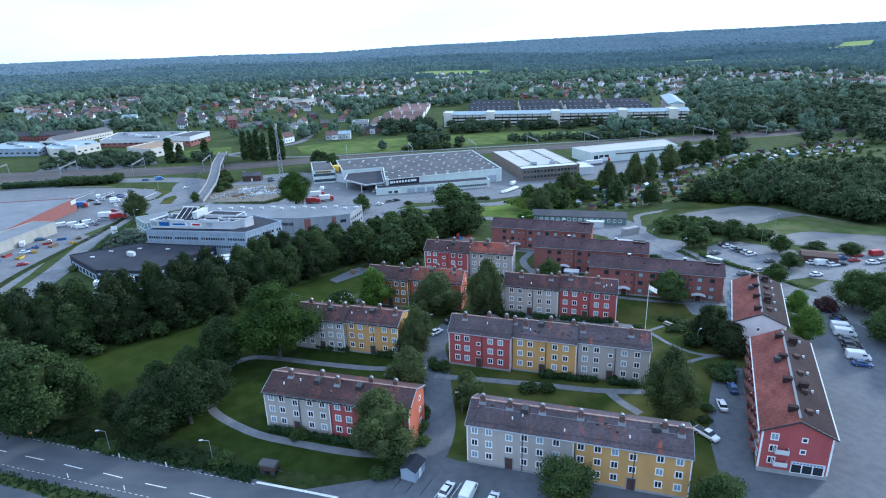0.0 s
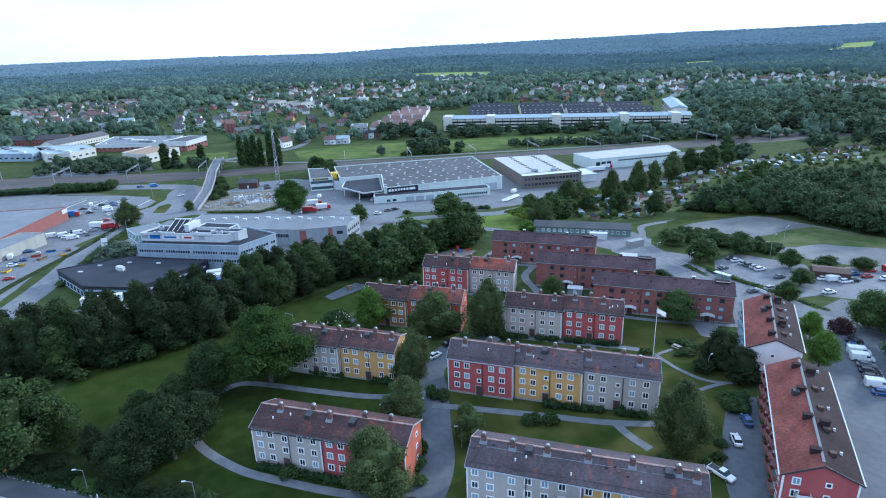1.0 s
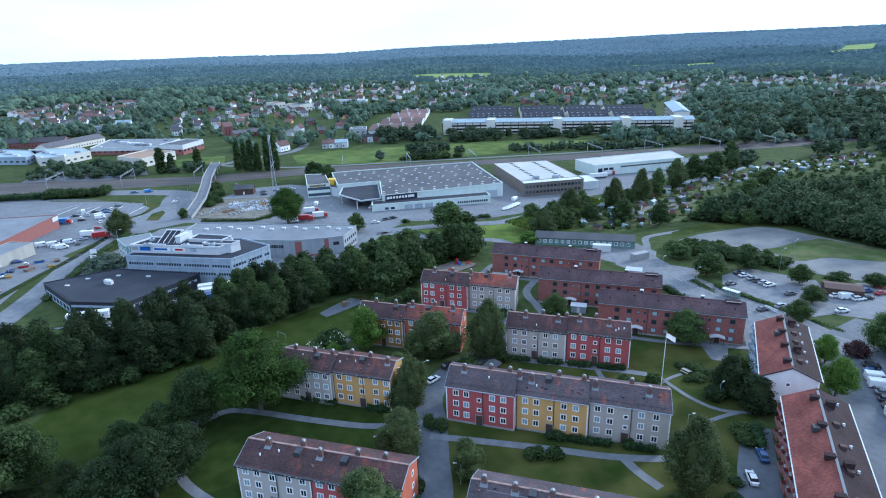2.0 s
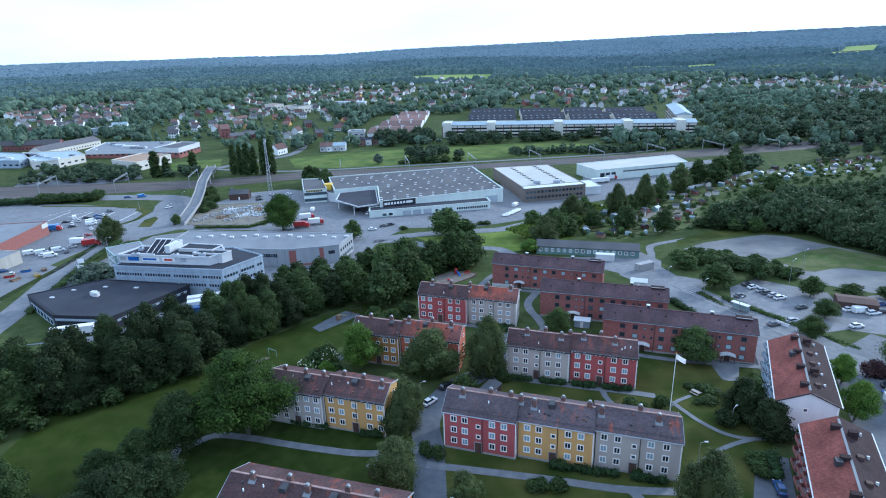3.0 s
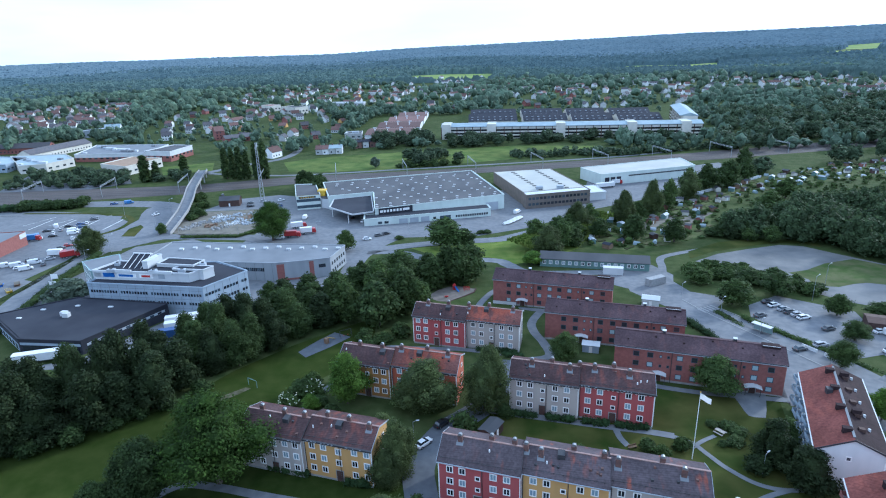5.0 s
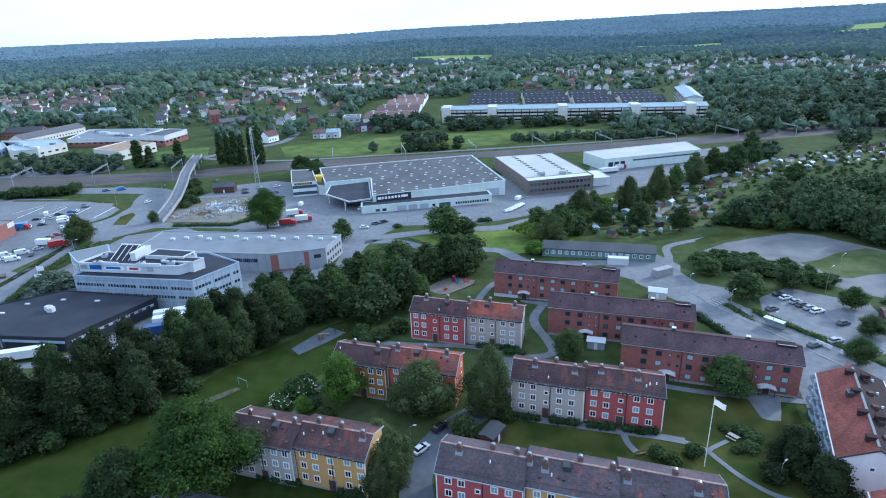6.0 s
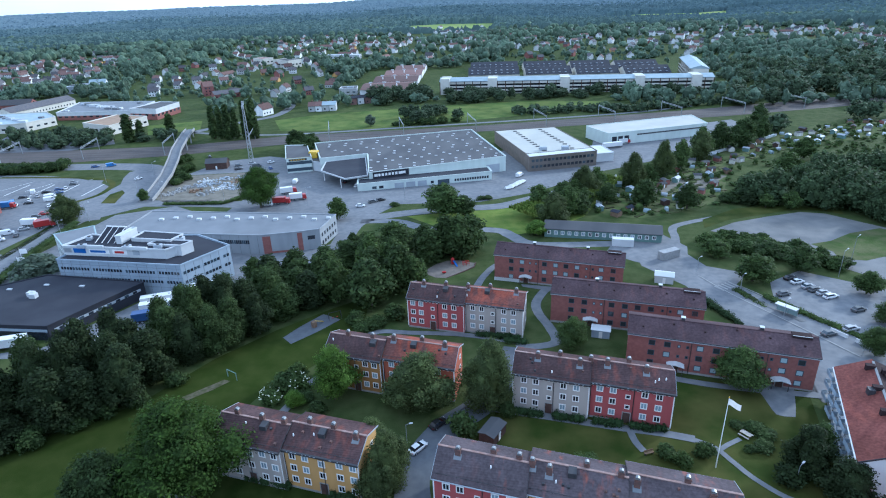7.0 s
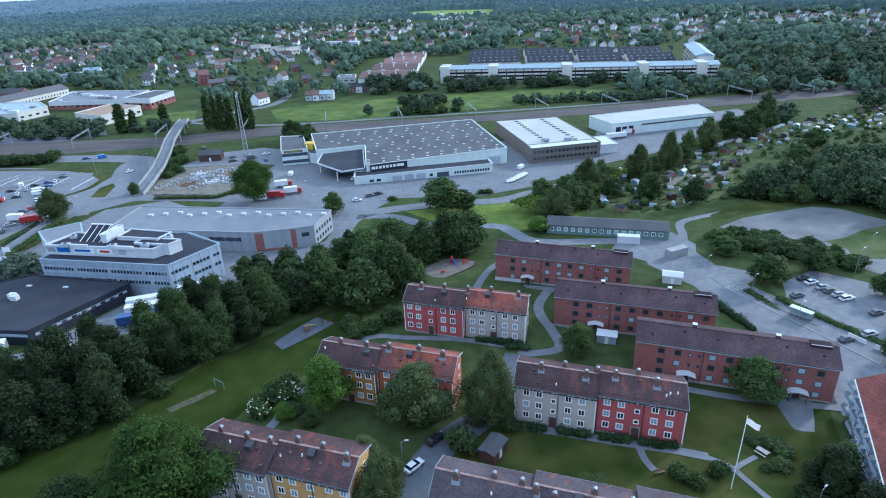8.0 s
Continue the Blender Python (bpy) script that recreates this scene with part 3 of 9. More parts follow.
# ---- apartment houses ----
def window_meshes(w, h, name_mat="glass", mullion=True):
    """A white surround with its mullion, and the pane; both on shared meshes, facing -y."""
    bm, t = B(), 0.17
    for a in ((-w / 2, -h / 2, w / 2, -h / 2 + t), (-w / 2, h / 2 - t, w / 2, h / 2), (-w / 2, -h / 2 + t, -w / 2 + t, h / 2 - t), (w / 2 - t, -h / 2 + t, w / 2, h / 2 - t)):
        box(bm, a[0], -0.07, a[1], a[2], 0, a[3])
    if mullion:
        box(bm, -0.05, -0.055, -h / 2 + t, 0.05, 0, h / 2 - t)
    frame_me = bpy.data.meshes.new("window")
    bm.to_mesh(frame_me)
    bm.free()
    frame_me.materials.append(M["trim"])
    bm = box(B(), -w / 2 + t * 0.8, -0.03, -h / 2 + t * 0.8, w / 2 - t * 0.8, 0, h / 2 - t * 0.8)
    pane_me = bpy.data.meshes.new("pane")
    bm.to_mesh(pane_me)
    bm.free()
    pane_me.materials.append(M[name_mat])
    return frame_me, pane_me


WIN = window_meshes(1.25, 1.4)
WIN_SMALL = window_meshes(0.95, 0.95, "glass_dark", False)
def plain_window(w, h):
    """A window with a slim dark frame set in brick."""
    bm = B()
    for q in ((-w / 2, -h / 2, w / 2, -h / 2 + 0.13), (-w / 2, h / 2 - 0.13, w / 2, h / 2), (-w / 2, -h / 2 + 0.13, -w / 2 + 0.13, h / 2 - 0.13), (w / 2 - 0.13, -h / 2 + 0.13, w / 2, h / 2 - 0.13)):
        box(bm, q[0], -0.06, q[1], q[2], 0, q[3])
    f = bpy.data.meshes.new("window")
    bm.to_mesh(f)
    bm.free()
    f.materials.append(M["window_blue"])
    bm = box(B(), -w / 2 + 0.06, -0.02, -h / 2 + 0.06, w / 2 - 0.06, 0, h / 2 - 0.06)
    p = bpy.data.meshes.new("pane")
    bm.to_mesh(p)
    bm.free()
    p.materials.append(M["glass_brick"])
    return f, p


M["glass_brick"] = glass_mat("brick_house_glass", (0.03, 0.034, 0.04), (0.34, 0.43, 0.47), 0.42)
WIN_BRICK, WIN_BRICK_SMALL = plain_window(1.35, 1.3), plain_window(0.6, 0.7)


def add_window(parent, meshes, x, y, z, rz=0.0):
    f = new("window", meshes[0])
    f.parent, f.location, f.rotation_euler = parent, (x, y, z), (0, 0, rz)
    p = new("pane", meshes[1])
    p.parent = f
    return f


def add_door(parent, x, y, rz=0.0):
    bm = box(B(), -0.65, -0.06, 0, 0.65, 0, 2.3)
    d = part("door", bm, "dark_wood", parent, "dark timber entrance door")
    d.location, d.rotation_euler = (x, y, 0.1), (0, 0, rz)
    bm = box(B(), -0.8, -0.09, 0, -0.65, 0, 2.45)
    box(bm, 0.65, -0.09, 0, 0.8, 0, 2.45)
    box(bm, -0.65, -0.09, 2.3, 0.65, 0, 2.45)
    part("door_frame", bm, "plinth", d)
    return d


def gable_roof(parent, x0, x1, depth, he, hr, material, over=0.4, ends=(0.0, 0.0), thick=0.18):
    """Two roof slopes of a length of house, each a slab with its eave."""
    slope = (hr - he) / (depth / 2)
    for side in (0, 1):
        bm = B()
        ya, yb = (-over, depth / 2) if side == 0 else (depth + over, depth / 2)
        za, zb = he - over * slope, hr
        prism(bm, [(ya, za + 0.02), (yb, zb + 0.02), (yb, zb + thick + 0.02), (ya, za + thick + 0.02)], 0, x0 - ends[0], x1 + ends[1])
        part("roof_slope", bm, material, parent)


def chimney(parent, x, y, zbase, h=1.5, w=0.85, d=0.65):
    bm = box(B(), -w / 2, -d / 2, 0, w / 2, d / 2, h)
    box(bm, -w / 2 - 0.06, -d / 2 - 0.06, h - 0.22, w / 2 + 0.06, d / 2 + 0.06, h - 0.08)
    c = part("chimney", bm, "brick_chimney", parent, "brick chimney with a sheet metal hood")
    c.location = (x, y, zbase)
    bm = B()
    prism(bm, [(-w * 0.42, 0), (w * 0.42, 0), (w * 0.42, 0.16), (w * 0.3, 0.34), (0, 0.42), (-w * 0.3, 0.34), (-w * 0.42, 0.16)], 1, -d / 2 + 0.06, d / 2 - 0.06)
    hood = part("hood", bm, "cap_metal", c, "pale domed sheet metal hood")
    hood.location = (0, 0, h + 0.02)
    return c


def lamella_house(label, fl, deg, length, sections, pattern, roof=("roof_dark",), chimneys=(), hatches=(), gable="grey", depth=8.8, he=8.2, hr=10.2, walkway=False, gutter="dark_metal", stair_small=True, step=0.0):
    """A three-storey rendered apartment house. sections: (from, to, render); each stands turned by step against the
    line of the house, so that the fronts form a saw-tooth. pattern: (x, stair) columns."""
    house = thing("apartment_house", fl[0], fl[1], deg, label, "apartment house", "rendered apartment houses")
    rise, turn = (hr - he) / (depth / 2), -math.atan(step)
    def shift(x):
        """How far the front at x stands back from the line of the house."""
        for a, b, _ in sections:
            if x <= b or b == length:
                return -step * (x - (a + b) / 2)
    def skew(bm, a, b):
        for v in bm.verts:
            v.co.y -= step * (v.co.x - (a + b) / 2)
        return bm
    for n, (a, b, render) in enumerate(sections):
        first, last = n == 0, n == len(sections) - 1
        stepped = step > 0
        bm = B()
        prism(bm, [(0, 0.0), (depth, 0.0), (depth, he), (depth / 2, hr), (0, he)], 0, a, b)
        part("wall", skew(bm, a, b), render, house)
        if last and gable != render:
            bm = B()
            prism(bm, [(0.0, 0.0), (depth, 0.0), (depth, he), (depth / 2, hr), (0.0, he)], 0, b, b + 0.03)
            part("gable_wall", skew(bm, a, b), gable, house)
        part("plinth", skew(box(B(), a, -0.05, 0, b, 0, 0.45), a, b), "plinth", house)
        for x in (a, b):
            if x == b and not (last or stepped):
                continue
            lo, hi = (x - 0.1, x + 0.1) if not stepped or x in (0, length) else (x, x + 0.16) if x == a else (x - 0.16, x)
            part("corner_board", skew(box(B(), lo, -0.035, 0.45, hi, 0.12, he - 0.1), a, b), "trim", house)
        # the roof of this length, its ridge, verges, gutters and eave
        cover = roof[min(n, len(roof) - 1)]
        ends = (0.25 if first else 0.06 if stepped else 0.0, 0.25 if last else 0.06 if stepped else 0.0)
        slope = (hr - he) / (depth / 2)
        for side in (0, 1):
            bm = B()
            ya, yb = (-0.45, depth / 2) if side == 0 else (depth + 0.45, depth / 2)
            za = he - 0.45 * slope
            prism(bm, [(ya, za + 0.02), (yb, hr + 0.02), (yb, hr + 0.2), (ya, za + 0.2)], 0, a - ends[0], b + ends[1])
            part("roof_slope", skew(bm, a, b), cover, house)
        bm = beam(B(), (a - ends[0] - 0.03, depth / 2, hr + 0.22), (b + ends[1] + 0.03, depth / 2, hr + 0.22), 0.35, 0.14)
        part("ridge_cap", skew(bm, a, b), "roof_ridge", house, "ridge tiles paler and pinker than the slopes")
        for x, here in ((a - ends[0] - 0.02, first or stepped), (b + ends[1] + 0.02, last or stepped)):
            if here:
                bm = B()
                for ya, yb in ((-0.47, depth / 2), (depth + 0.47, depth / 2)):
                    beam(bm, (x, ya, he - 0.45 * rise + 0.12), (x, yb, hr + 0.12), 0.05, 0.26)
                part("verge_board", skew(bm, a, b), "sheet" if x < 0.1 or x > length - 0.1 else "dark_metal", house)
        for y in (-0.5, depth + 0.5):
            part("gutter", skew(box(B(), a - ends[0], y - 0.09, he - 0.26, b + ends[1], y + 0.09, he - 0.12), a, b), gutter, house)
        part("soffit", skew(box(B(), a, -0.4, he - 0.32, b, 0.0, he - 0.2), a, b), "trim", house)
        if gutter == "dark_metal":
            bm = B()
            for x in np.arange(a + 0.3, b - 0.4, 0.9):
                box(bm, x, -0.36, he - 0.5, x + 0.45, -0.02, he - 0.34)
            part("eave_brackets", skew(bm, a, b), "trim", house, "white brackets under the dark eave")["kind"] = "stuff"
            bm = box(B(), a - ends[0], -0.62, he - 0.1, b + ends[1], -0.1, he + 0.1)
            part("eave_flashing", skew(bm, a, b), "dark_metal", house, "broad black sheet metal eave")
            bm, flake = B(), np.random.default_rng(int(a * 10 + length))
            for x in np.arange(a + 0.4, b - 0.8, 0.7):
                if flake.uniform() < 0.62:
                    w = float(flake.uniform(0.12, 0.5))
                    box(bm, x, -0.66, he + 0.0, x + w, -0.62, he + 0.1)
            part("worn_paint", skew(bm, a, b), "sheet", house)["kind"] = "stuff"
        # snow rail above the eave
        zr = he + 0.25 * rise
        bm = beam(B(), (a + 0.2, 0.25, zr + 0.42), (b - 0.2, 0.25, zr + 0.42), 0.05)
        for x in np.arange(a + 0.5, b - 0.2, 1.6):
            beam(bm, (x, 0.25, zr + 0.15), (x, 0.25, zr + 0.45), 0.06)
        part("snow_rail", skew(bm, a, b), "dark_metal", house)
    pipes = sorted({s[0] for s in sections[1:]} | {0.5 * (a + b) + 0.3 for a, b, _ in sections})
    for x in pipes:
        bm = cyl(B(), x + 0.28, -0.12 + shift(x + 0.28), 0.2, he - 0.25, 0.07, n=6)
        part("downpipe", bm, "dark_metal", house)
    for x, stair in pattern:
        if stair:
            add_door(house, x, shift(x) - 0.05, turn)
            for z in (6.0, 3.7) if stair_small else (6.5, 4.1):
                add_window(house, WIN_SMALL if stair_small else WIN, x, shift(x), z, turn)
        else:
            for z in (6.95, 4.5, 2.05):
                add_window(house, WIN, x, shift(x), z, turn)
    # gable windows facing the street
    for z in (6.95, 4.5, 2.05):
        add_window(house, WIN_SMALL, length + 0.03, 6.2 + shift(length), z, radians(90) + turn)
    for x, side in chimneys:
        y = depth / 2 + side
        chimney(house, x, y + shift(x), hr - abs(side) * rise - 0.3, 1.4 + abs(side) * 0.3).rotation_euler.z = turn
        if side < 0:
            # lead flashing below the stack
            bm = B()
            prism(bm, [(-0.62, -0.62 * rise), (0.3, 0.3 * rise), (0.3, 0.3 * rise + 0.05), (-0.62, -0.62 * rise + 0.05)], 0, -0.62, 0.62)
            f = part("chimney_flashing", bm, "membrane", house, "grey sheet metal apron round the chimney")
            f.location = (x, y - 0.25 + shift(x), hr - (abs(side) + 0.25) * rise + 0.21)
    for x, y in hatches:
        bm = B()
        prism(bm, [(-0.7, -0.1), (0.7, 0.5), (0.7, 0.9), (-0.7, 0.75)], 0, -0.6, 0.6)
        h = part("roof_hatch", bm, "dark_metal", house, "dark sheet metal roof hatch")
        h.location = (x, y + shift(x), he + y * rise + 0.1)
    vrng = np.random.default_rng(int(length * 100))
    for k in range(int(length / 3.2)):
        y = float(vrng.uniform(0.8, depth / 2 - 0.8))
        kind = int(vrng.integers(3))
        bm = box(B(), -0.2, -0.18, -0.1, 0.2, 0.18, 0.28) if kind else cyl(B(), 0, 0, -0.1, 0.45, 0.14, 0.11, 7)
        v = part("roof_vent", bm, ("trim", "brick_chimney", "dark_metal")[kind], house)
        x = float(vrng.uniform(0.8, length - 0.8))
        v.location = (x, y + shift(x), he + y * rise + 0.2)
    if walkway:
        for a, b in ((2.5, 9.5), (10.3, 19.0), (19.8, 27.5), (28.3, 34.5)):
            bm = box(B(), a, depth / 2 - 1.35, hr - 0.42, b, depth / 2 - 1.05, hr - 0.37)
            for x in np.arange(a + 0.2, b, 1.4):
                box(bm, x - 0.03, depth / 2 - 1.45, hr - 0.8, x + 0.03, depth / 2 - 1.1, hr - 0.42)
            part("roof_walkway", bm, "membrane", house, "galvanised roof walkway")
    return house


def bay(start, cols=(2.0, 4.2, 6.9, 9.6, 11.9), stair=2):
    return [(start + c, i == stair) for i, c in enumerate(cols)]


lamella_house("grey and red rendered apartment house with an orange gable", (-43.7, 96.6), -10.6, 29.4, [(0, 13.7, "grey"), (13.7, 29.4, "red")], bay(0, (1.5, 3.75, 6.6, 9.7, 12.3)) + bay(13.7, (1.7, 3.9, 6.9, 9.8, 12.2)), he=8.0, hr=9.9,
              chimneys=[(4.2, -0.5), (10.4, 0.4), (14.2, -0.9), (20.6, 0.3), (25.4, 0.5)], hatches=[(10.2, 3.2), (18.8, 3.1)], gable="orange", stair_small=False)
lamella_house("long grey and ochre rendered apartment house", (-4.15, 88.2), -11.5, 36.1, [(0, 18.0, "grey"), (18.0, 36.1, "yellow")],
              [(1.3, 0), (3.8, 0), (7.3, 1), (9.9, 0), (12.5, 0), (15.2, 0), (19.2, 0), (21.9, 0), (24.6, 0), (27.4, 1), (31.5, 0), (34.4, 0)],
              chimneys=[(1.9, -0.2), (6.8, -0.6), (12.4, -0.6), (18.8, -0.6), (25.4, -0.4), (32.0, -0.5), (34.6, -1.0)], hatches=[(9.5, 3.4), (30.7, 3.4)], roof=("roof_slate",), walkway=True, gable="yellow", stair_small=False, gutter="sheet")
lamella_house("long red, ochre and grey rendered apartment house", (-10.05, 121.6), -8.8, 43.4, [(0, 14.2, "red"), (14.2, 28.4, "yellow"), (28.4, 43.4, "grey")], bay(0) + bay(14.2) + bay(28.4, (1.8, 4.2, 7.1, 9.9, 12.5)),
              chimneys=[(3.2, -0.8), (8.6, 0.5), (12.6, 0.4), (14.6, -1.0), (17.2, -1.6), (22.5, 0.5), (27.4, 0.0), (29.6, -1.6), (36.5, 0.3), (39.6, -1.4)], hatches=[(20.5, 3.4)], roof=("roof_slate",), gable="grey", gutter="sheet", step=0.07, he=8.5, hr=10.5)
lamella_house("grey and ochre rendered apartment house", (-48.7, 128.6), -8.3, 26.8, [(0, 13.3, "grey"), (13.3, 26.8, "yellow")], bay(0, (2.0, 4.6, 7.4, 9.8, 12.0)) + bay(13.3, (1.7, 4.0, 7.0, 10.2, 12.6)), hr=9.9,
              chimneys=[(3.0, 0.2), (8.0, 0.0), (12.2, 0.1), (16.5, 0.4), (21.0, 0.2), (25.4, -0.8)], hatches=[(9.0, 3.2), (19.5, 3.2)], roof=("roof_dark",), gable="yellow", stair_small=False, step=0.07)
lamella_house("red and grey rendered apartment house with clay tiles", (-22.7, 180.7), -8.0, 28.6, [(0, 14.4, "red"), (14.4, 28.6, "grey")], bay(0, (1.4, 3.5, 6.5, 9.6, 11.9)) + bay(14.4), hr=10.1,
              chimneys=[(3.4, -0.3), (9.0, 0.3), (14.6, -0.5), (20.0, 0.4), (26.5, -0.3)], hatches=[(9.2, 3.2), (19.5, 3.3)], roof=("roof_dark", "roof_red"), gable="grey", step=0.075)
lamella_house("grey and red rendered apartment house", (2.6, 149.1), -8.4, 29.3, [(0, 14.4, "grey"), (14.4, 29.3, "red")], bay(0, (2.1, 4.4, 7.0, 9.6, 12.0)) + bay(14.4, (1.9, 4.3, 7.0, 9.9, 12.4)), hr=10.1,
              chimneys=[(4.4, -0.8), (8.6, 0.5), (12.4, -1.0), (14.4, 0.3), (17.5, -0.8), (21.4, 0.5), (24.5, -1.2)], roof=("roof_dark",), gable="red", step=0.072)
lamella_house("brown-ochre and orange apartment house behind trees", (-36.2, 154.7), -7.0, 27.6, [(0, 12.4, "ochre_brown"), (12.4, 27.6, "orange")], bay(0, (2.0, 4.2, 7.0, 9.0, 11.0)) + bay(12.4), hr=10.2,
              chimneys=[(4.0, 0.0), (9.5, 0.2), (14.0, -0.4), (20.0, 0.4), (25.0, -0.3)], hatches=[(10.0, 3.2), (18.5, 3.3)], roof=("roof_dark", "roof_red"), gable="orange", step=0.095)


# ---- the two houses along the street, gable to the yard ----
def balcony(parent, x, y, z, rz, w=2.6, material="trim"):
    bm = box(B(), -w / 2, -0.9, 0, w / 2, 0, 0.14)
    b = part("balcony", bm, "plinth", parent, "small balcony with a panelled front")
    b.location, b.rotation_euler = (x, y, z), (0, 0, rz)
    bm = box(B(), -w / 2, -0.95, 0.1, w / 2, -0.9, 0.95)
    box(bm, -w / 2, -0.9, 0.1, -w / 2 + 0.05, 0, 0.95)
    box(bm, w / 2 - 0.05, -0.9, 0.1, w / 2, 0, 0.95)
    part("balustrade", bm, material, b)
    return b


def street_house(label, fl, fr, length, wall, gable_wall, shop, sk, he=8.2, hr=10.6):
    """x across the gable, y along the house."""
    w = math.hypot(fr[0] - fl[0], fr[1] - fl[1])
    deg = math.degrees(math.atan2(fr[1] - fl[1], fr[0] - fl[0]))
    house = thing("street_house", fl[0], fl[1], deg, label, "apartment house", "houses along the street")
    def skew(bm):
        for v in bm.verts:
            v.co.x += sk * v.co.y
        return bm
    bm = B()
    prism(bm, [(0, 0), (w, 0), (w, he), (w / 2, hr), (0, he)], 1, 0, length)
    part("wall", skew(bm), wall, house)
    bm = B()
    prism(bm, [(0, 0.9), (w, 0.9), (w, he), (w / 2, hr), (0, he)], 1, -0.03, 0)
    part("gable_wall", bm, gable_wall, house)
    bm = box(B(), -0.04, -0.06, 0, w + 0.04, length, 0.9)
    part("plinth", skew(bm), "plinth", house)
    rise = (hr - he) / (w / 2)
    for n, (a, b) in enumerate(((-0.5, w / 2), (w + 0.5, w / 2))):
        bm = B()
        za = he - 0.5 * rise
        prism(bm, [(a, za), (b, hr), (b, hr + 0.2), (a, za + 0.2)], 1, -0.35, length + 0.3)
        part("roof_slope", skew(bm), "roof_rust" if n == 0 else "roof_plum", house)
        bm = box(B(), a - 0.2 if n == 0 else a - 0.02, -0.3, za + 0.0, a + 0.02 if n == 0 else a + 0.22, length + 0.3, za + 0.13)
        part("gutter", skew(bm), "sheet_white", house, "wide pale sheet metal eave gutter")
    bm = B()
    for a, b in ((-0.55, w / 2), (w + 0.55, w / 2)):
        beam(bm, (a, -0.37, he - 0.5 * rise + 0.12), (b, -0.37, hr + 0.12), 0.06, 0.3)
    part("verge_board", bm, "dark_metal", house)
    bm = box(B(), w / 2 - 0.2, length * 0.02, hr + 0.12, w / 2 + 0.2, length * 0.98, hr + 0.27)
    part("ridge_walkway", skew(bm), "membrane", house, "galvanised ridge walkway")
    for x, u in ((-0.8, 0.1), (-0.8, 0.38), (-0.8, 0.64), (-0.8, 0.9), (1.6, 0.34), (1.6, 0.86)):
        y = length * u
        bm = box(B(), -0.7, -0.38, 0, 0.7, 0.38, 1.5)
        box(bm, -0.78, -0.46, 1.5, 0.78, 0.46, 1.6)
        st = part("chimney", bm, "roof_plum", house, "broad dark chimney stack with flat cap")
        st.location = (w / 2 + x + sk * y, y, hr - 0.9)
    for y in np.linspace(4, length - 4, 5):
        bm = B()
        prism(bm, [(0, 0), (1.0, -0.45), (1.0, 0.25), (0, 0.35)], 1, -0.4, 0.4)
        d = part("roof_hatch", bm, "dark_wood", house, "small sheet-clad roof hatch")
        d.location = (w * 0.62 + sk * y, y, hr - w * 0.12 * rise + 0.2)
        bm = box(B(), -0.2, -0.15, 0, 0.2, 0.15, 0.6)
        v = part("vent", bm, "sheet_white", house)
        v.location = (w * 0.82 + sk * y, y + 1.2, hr - w * 0.32 * rise + 0.15)
    bm = box(B(), -0.5, -0.6, 0, 0.5, 0.6, 1.3)
    d = part("roof_vent_box", bm, "dark_metal", house, "dark roof ventilation box")
    d.location = (w * 0.33 + sk * length * 0.62, length * 0.62, hr - w * 0.2 * rise)
    # balconies and windows of the long side towards the courtyard
    for y in np.arange(2.5, length - 1, 5.2):
        for z in (1.1, 3.7, 6.1):
            add_window(house, WIN, sk * y, y, z + 0.9, radians(-90))
            if y + 2.4 < length:
                balcony(house, sk * (y + 2.5), y + 2.5, z, radians(-90), 3.0, "brick" if shop else "panel")
                add_window(house, WIN, sk * (y + 2.5), y + 2.5, z + 1.1, radians(-90))
    for x in (0.06, w - 0.06):
        bm = box(B(), x - 0.14, -0.06, 0.9, x + 0.14, 0.1, he)
        part("corner_board", bm, "trim", house)
    if shop:
        for z in (2.6, 4.9, 7.2):
            add_window(house, WIN, 1.9, -0.03, z)
        for z in (2.9, 5.3):
            bl = balcony(house, 3.1, -0.03, z - 0.9, 0, 2.1, "white_wall")
        for z in (7.2, 4.9):
            add_window(house, WIN_SMALL, 6.3, -0.03, z)
        bm = box(B(), 4.9, -0.12, 0.7, 9.9, 0, 2.9)
        s = part("shop_front", bm, "trim", house, "glazed shop front with a pale sign band")
        for k in range(3):
            part("shop_pane", box(B(), 5.05 + 1.6 * k, -0.16, 0.85, 6.45 + 1.6 * k, -0.12, 2.35), "glass_dark", s)
        part("sign_band", box(B(), 4.9, -0.22, 2.45, 9.9, -0.12, 2.95), "sheet_white", s)
        for k in range(9):
            part("sign_bar", box(B(), 5.2 + 0.5 * k, -0.24, 2.6, 5.5 + 0.5 * k, -0.222, 2.8), "blue", s)
    else:
        add_window(house, WIN_SMALL, w * 0.47, -0.03, 6.7)
    return house


street_house("red rendered house with shop, balconies and tiled roof", (44.7, 88.6), (54.9, 86.6), 34.0, "red", "red", True, 0.135)
street_house("white rendered house with balconies and tiled roof", (54.9, 129.0), (65.2, 127.0), 25.9, "white_wall", "white_wall", False, 0.15)


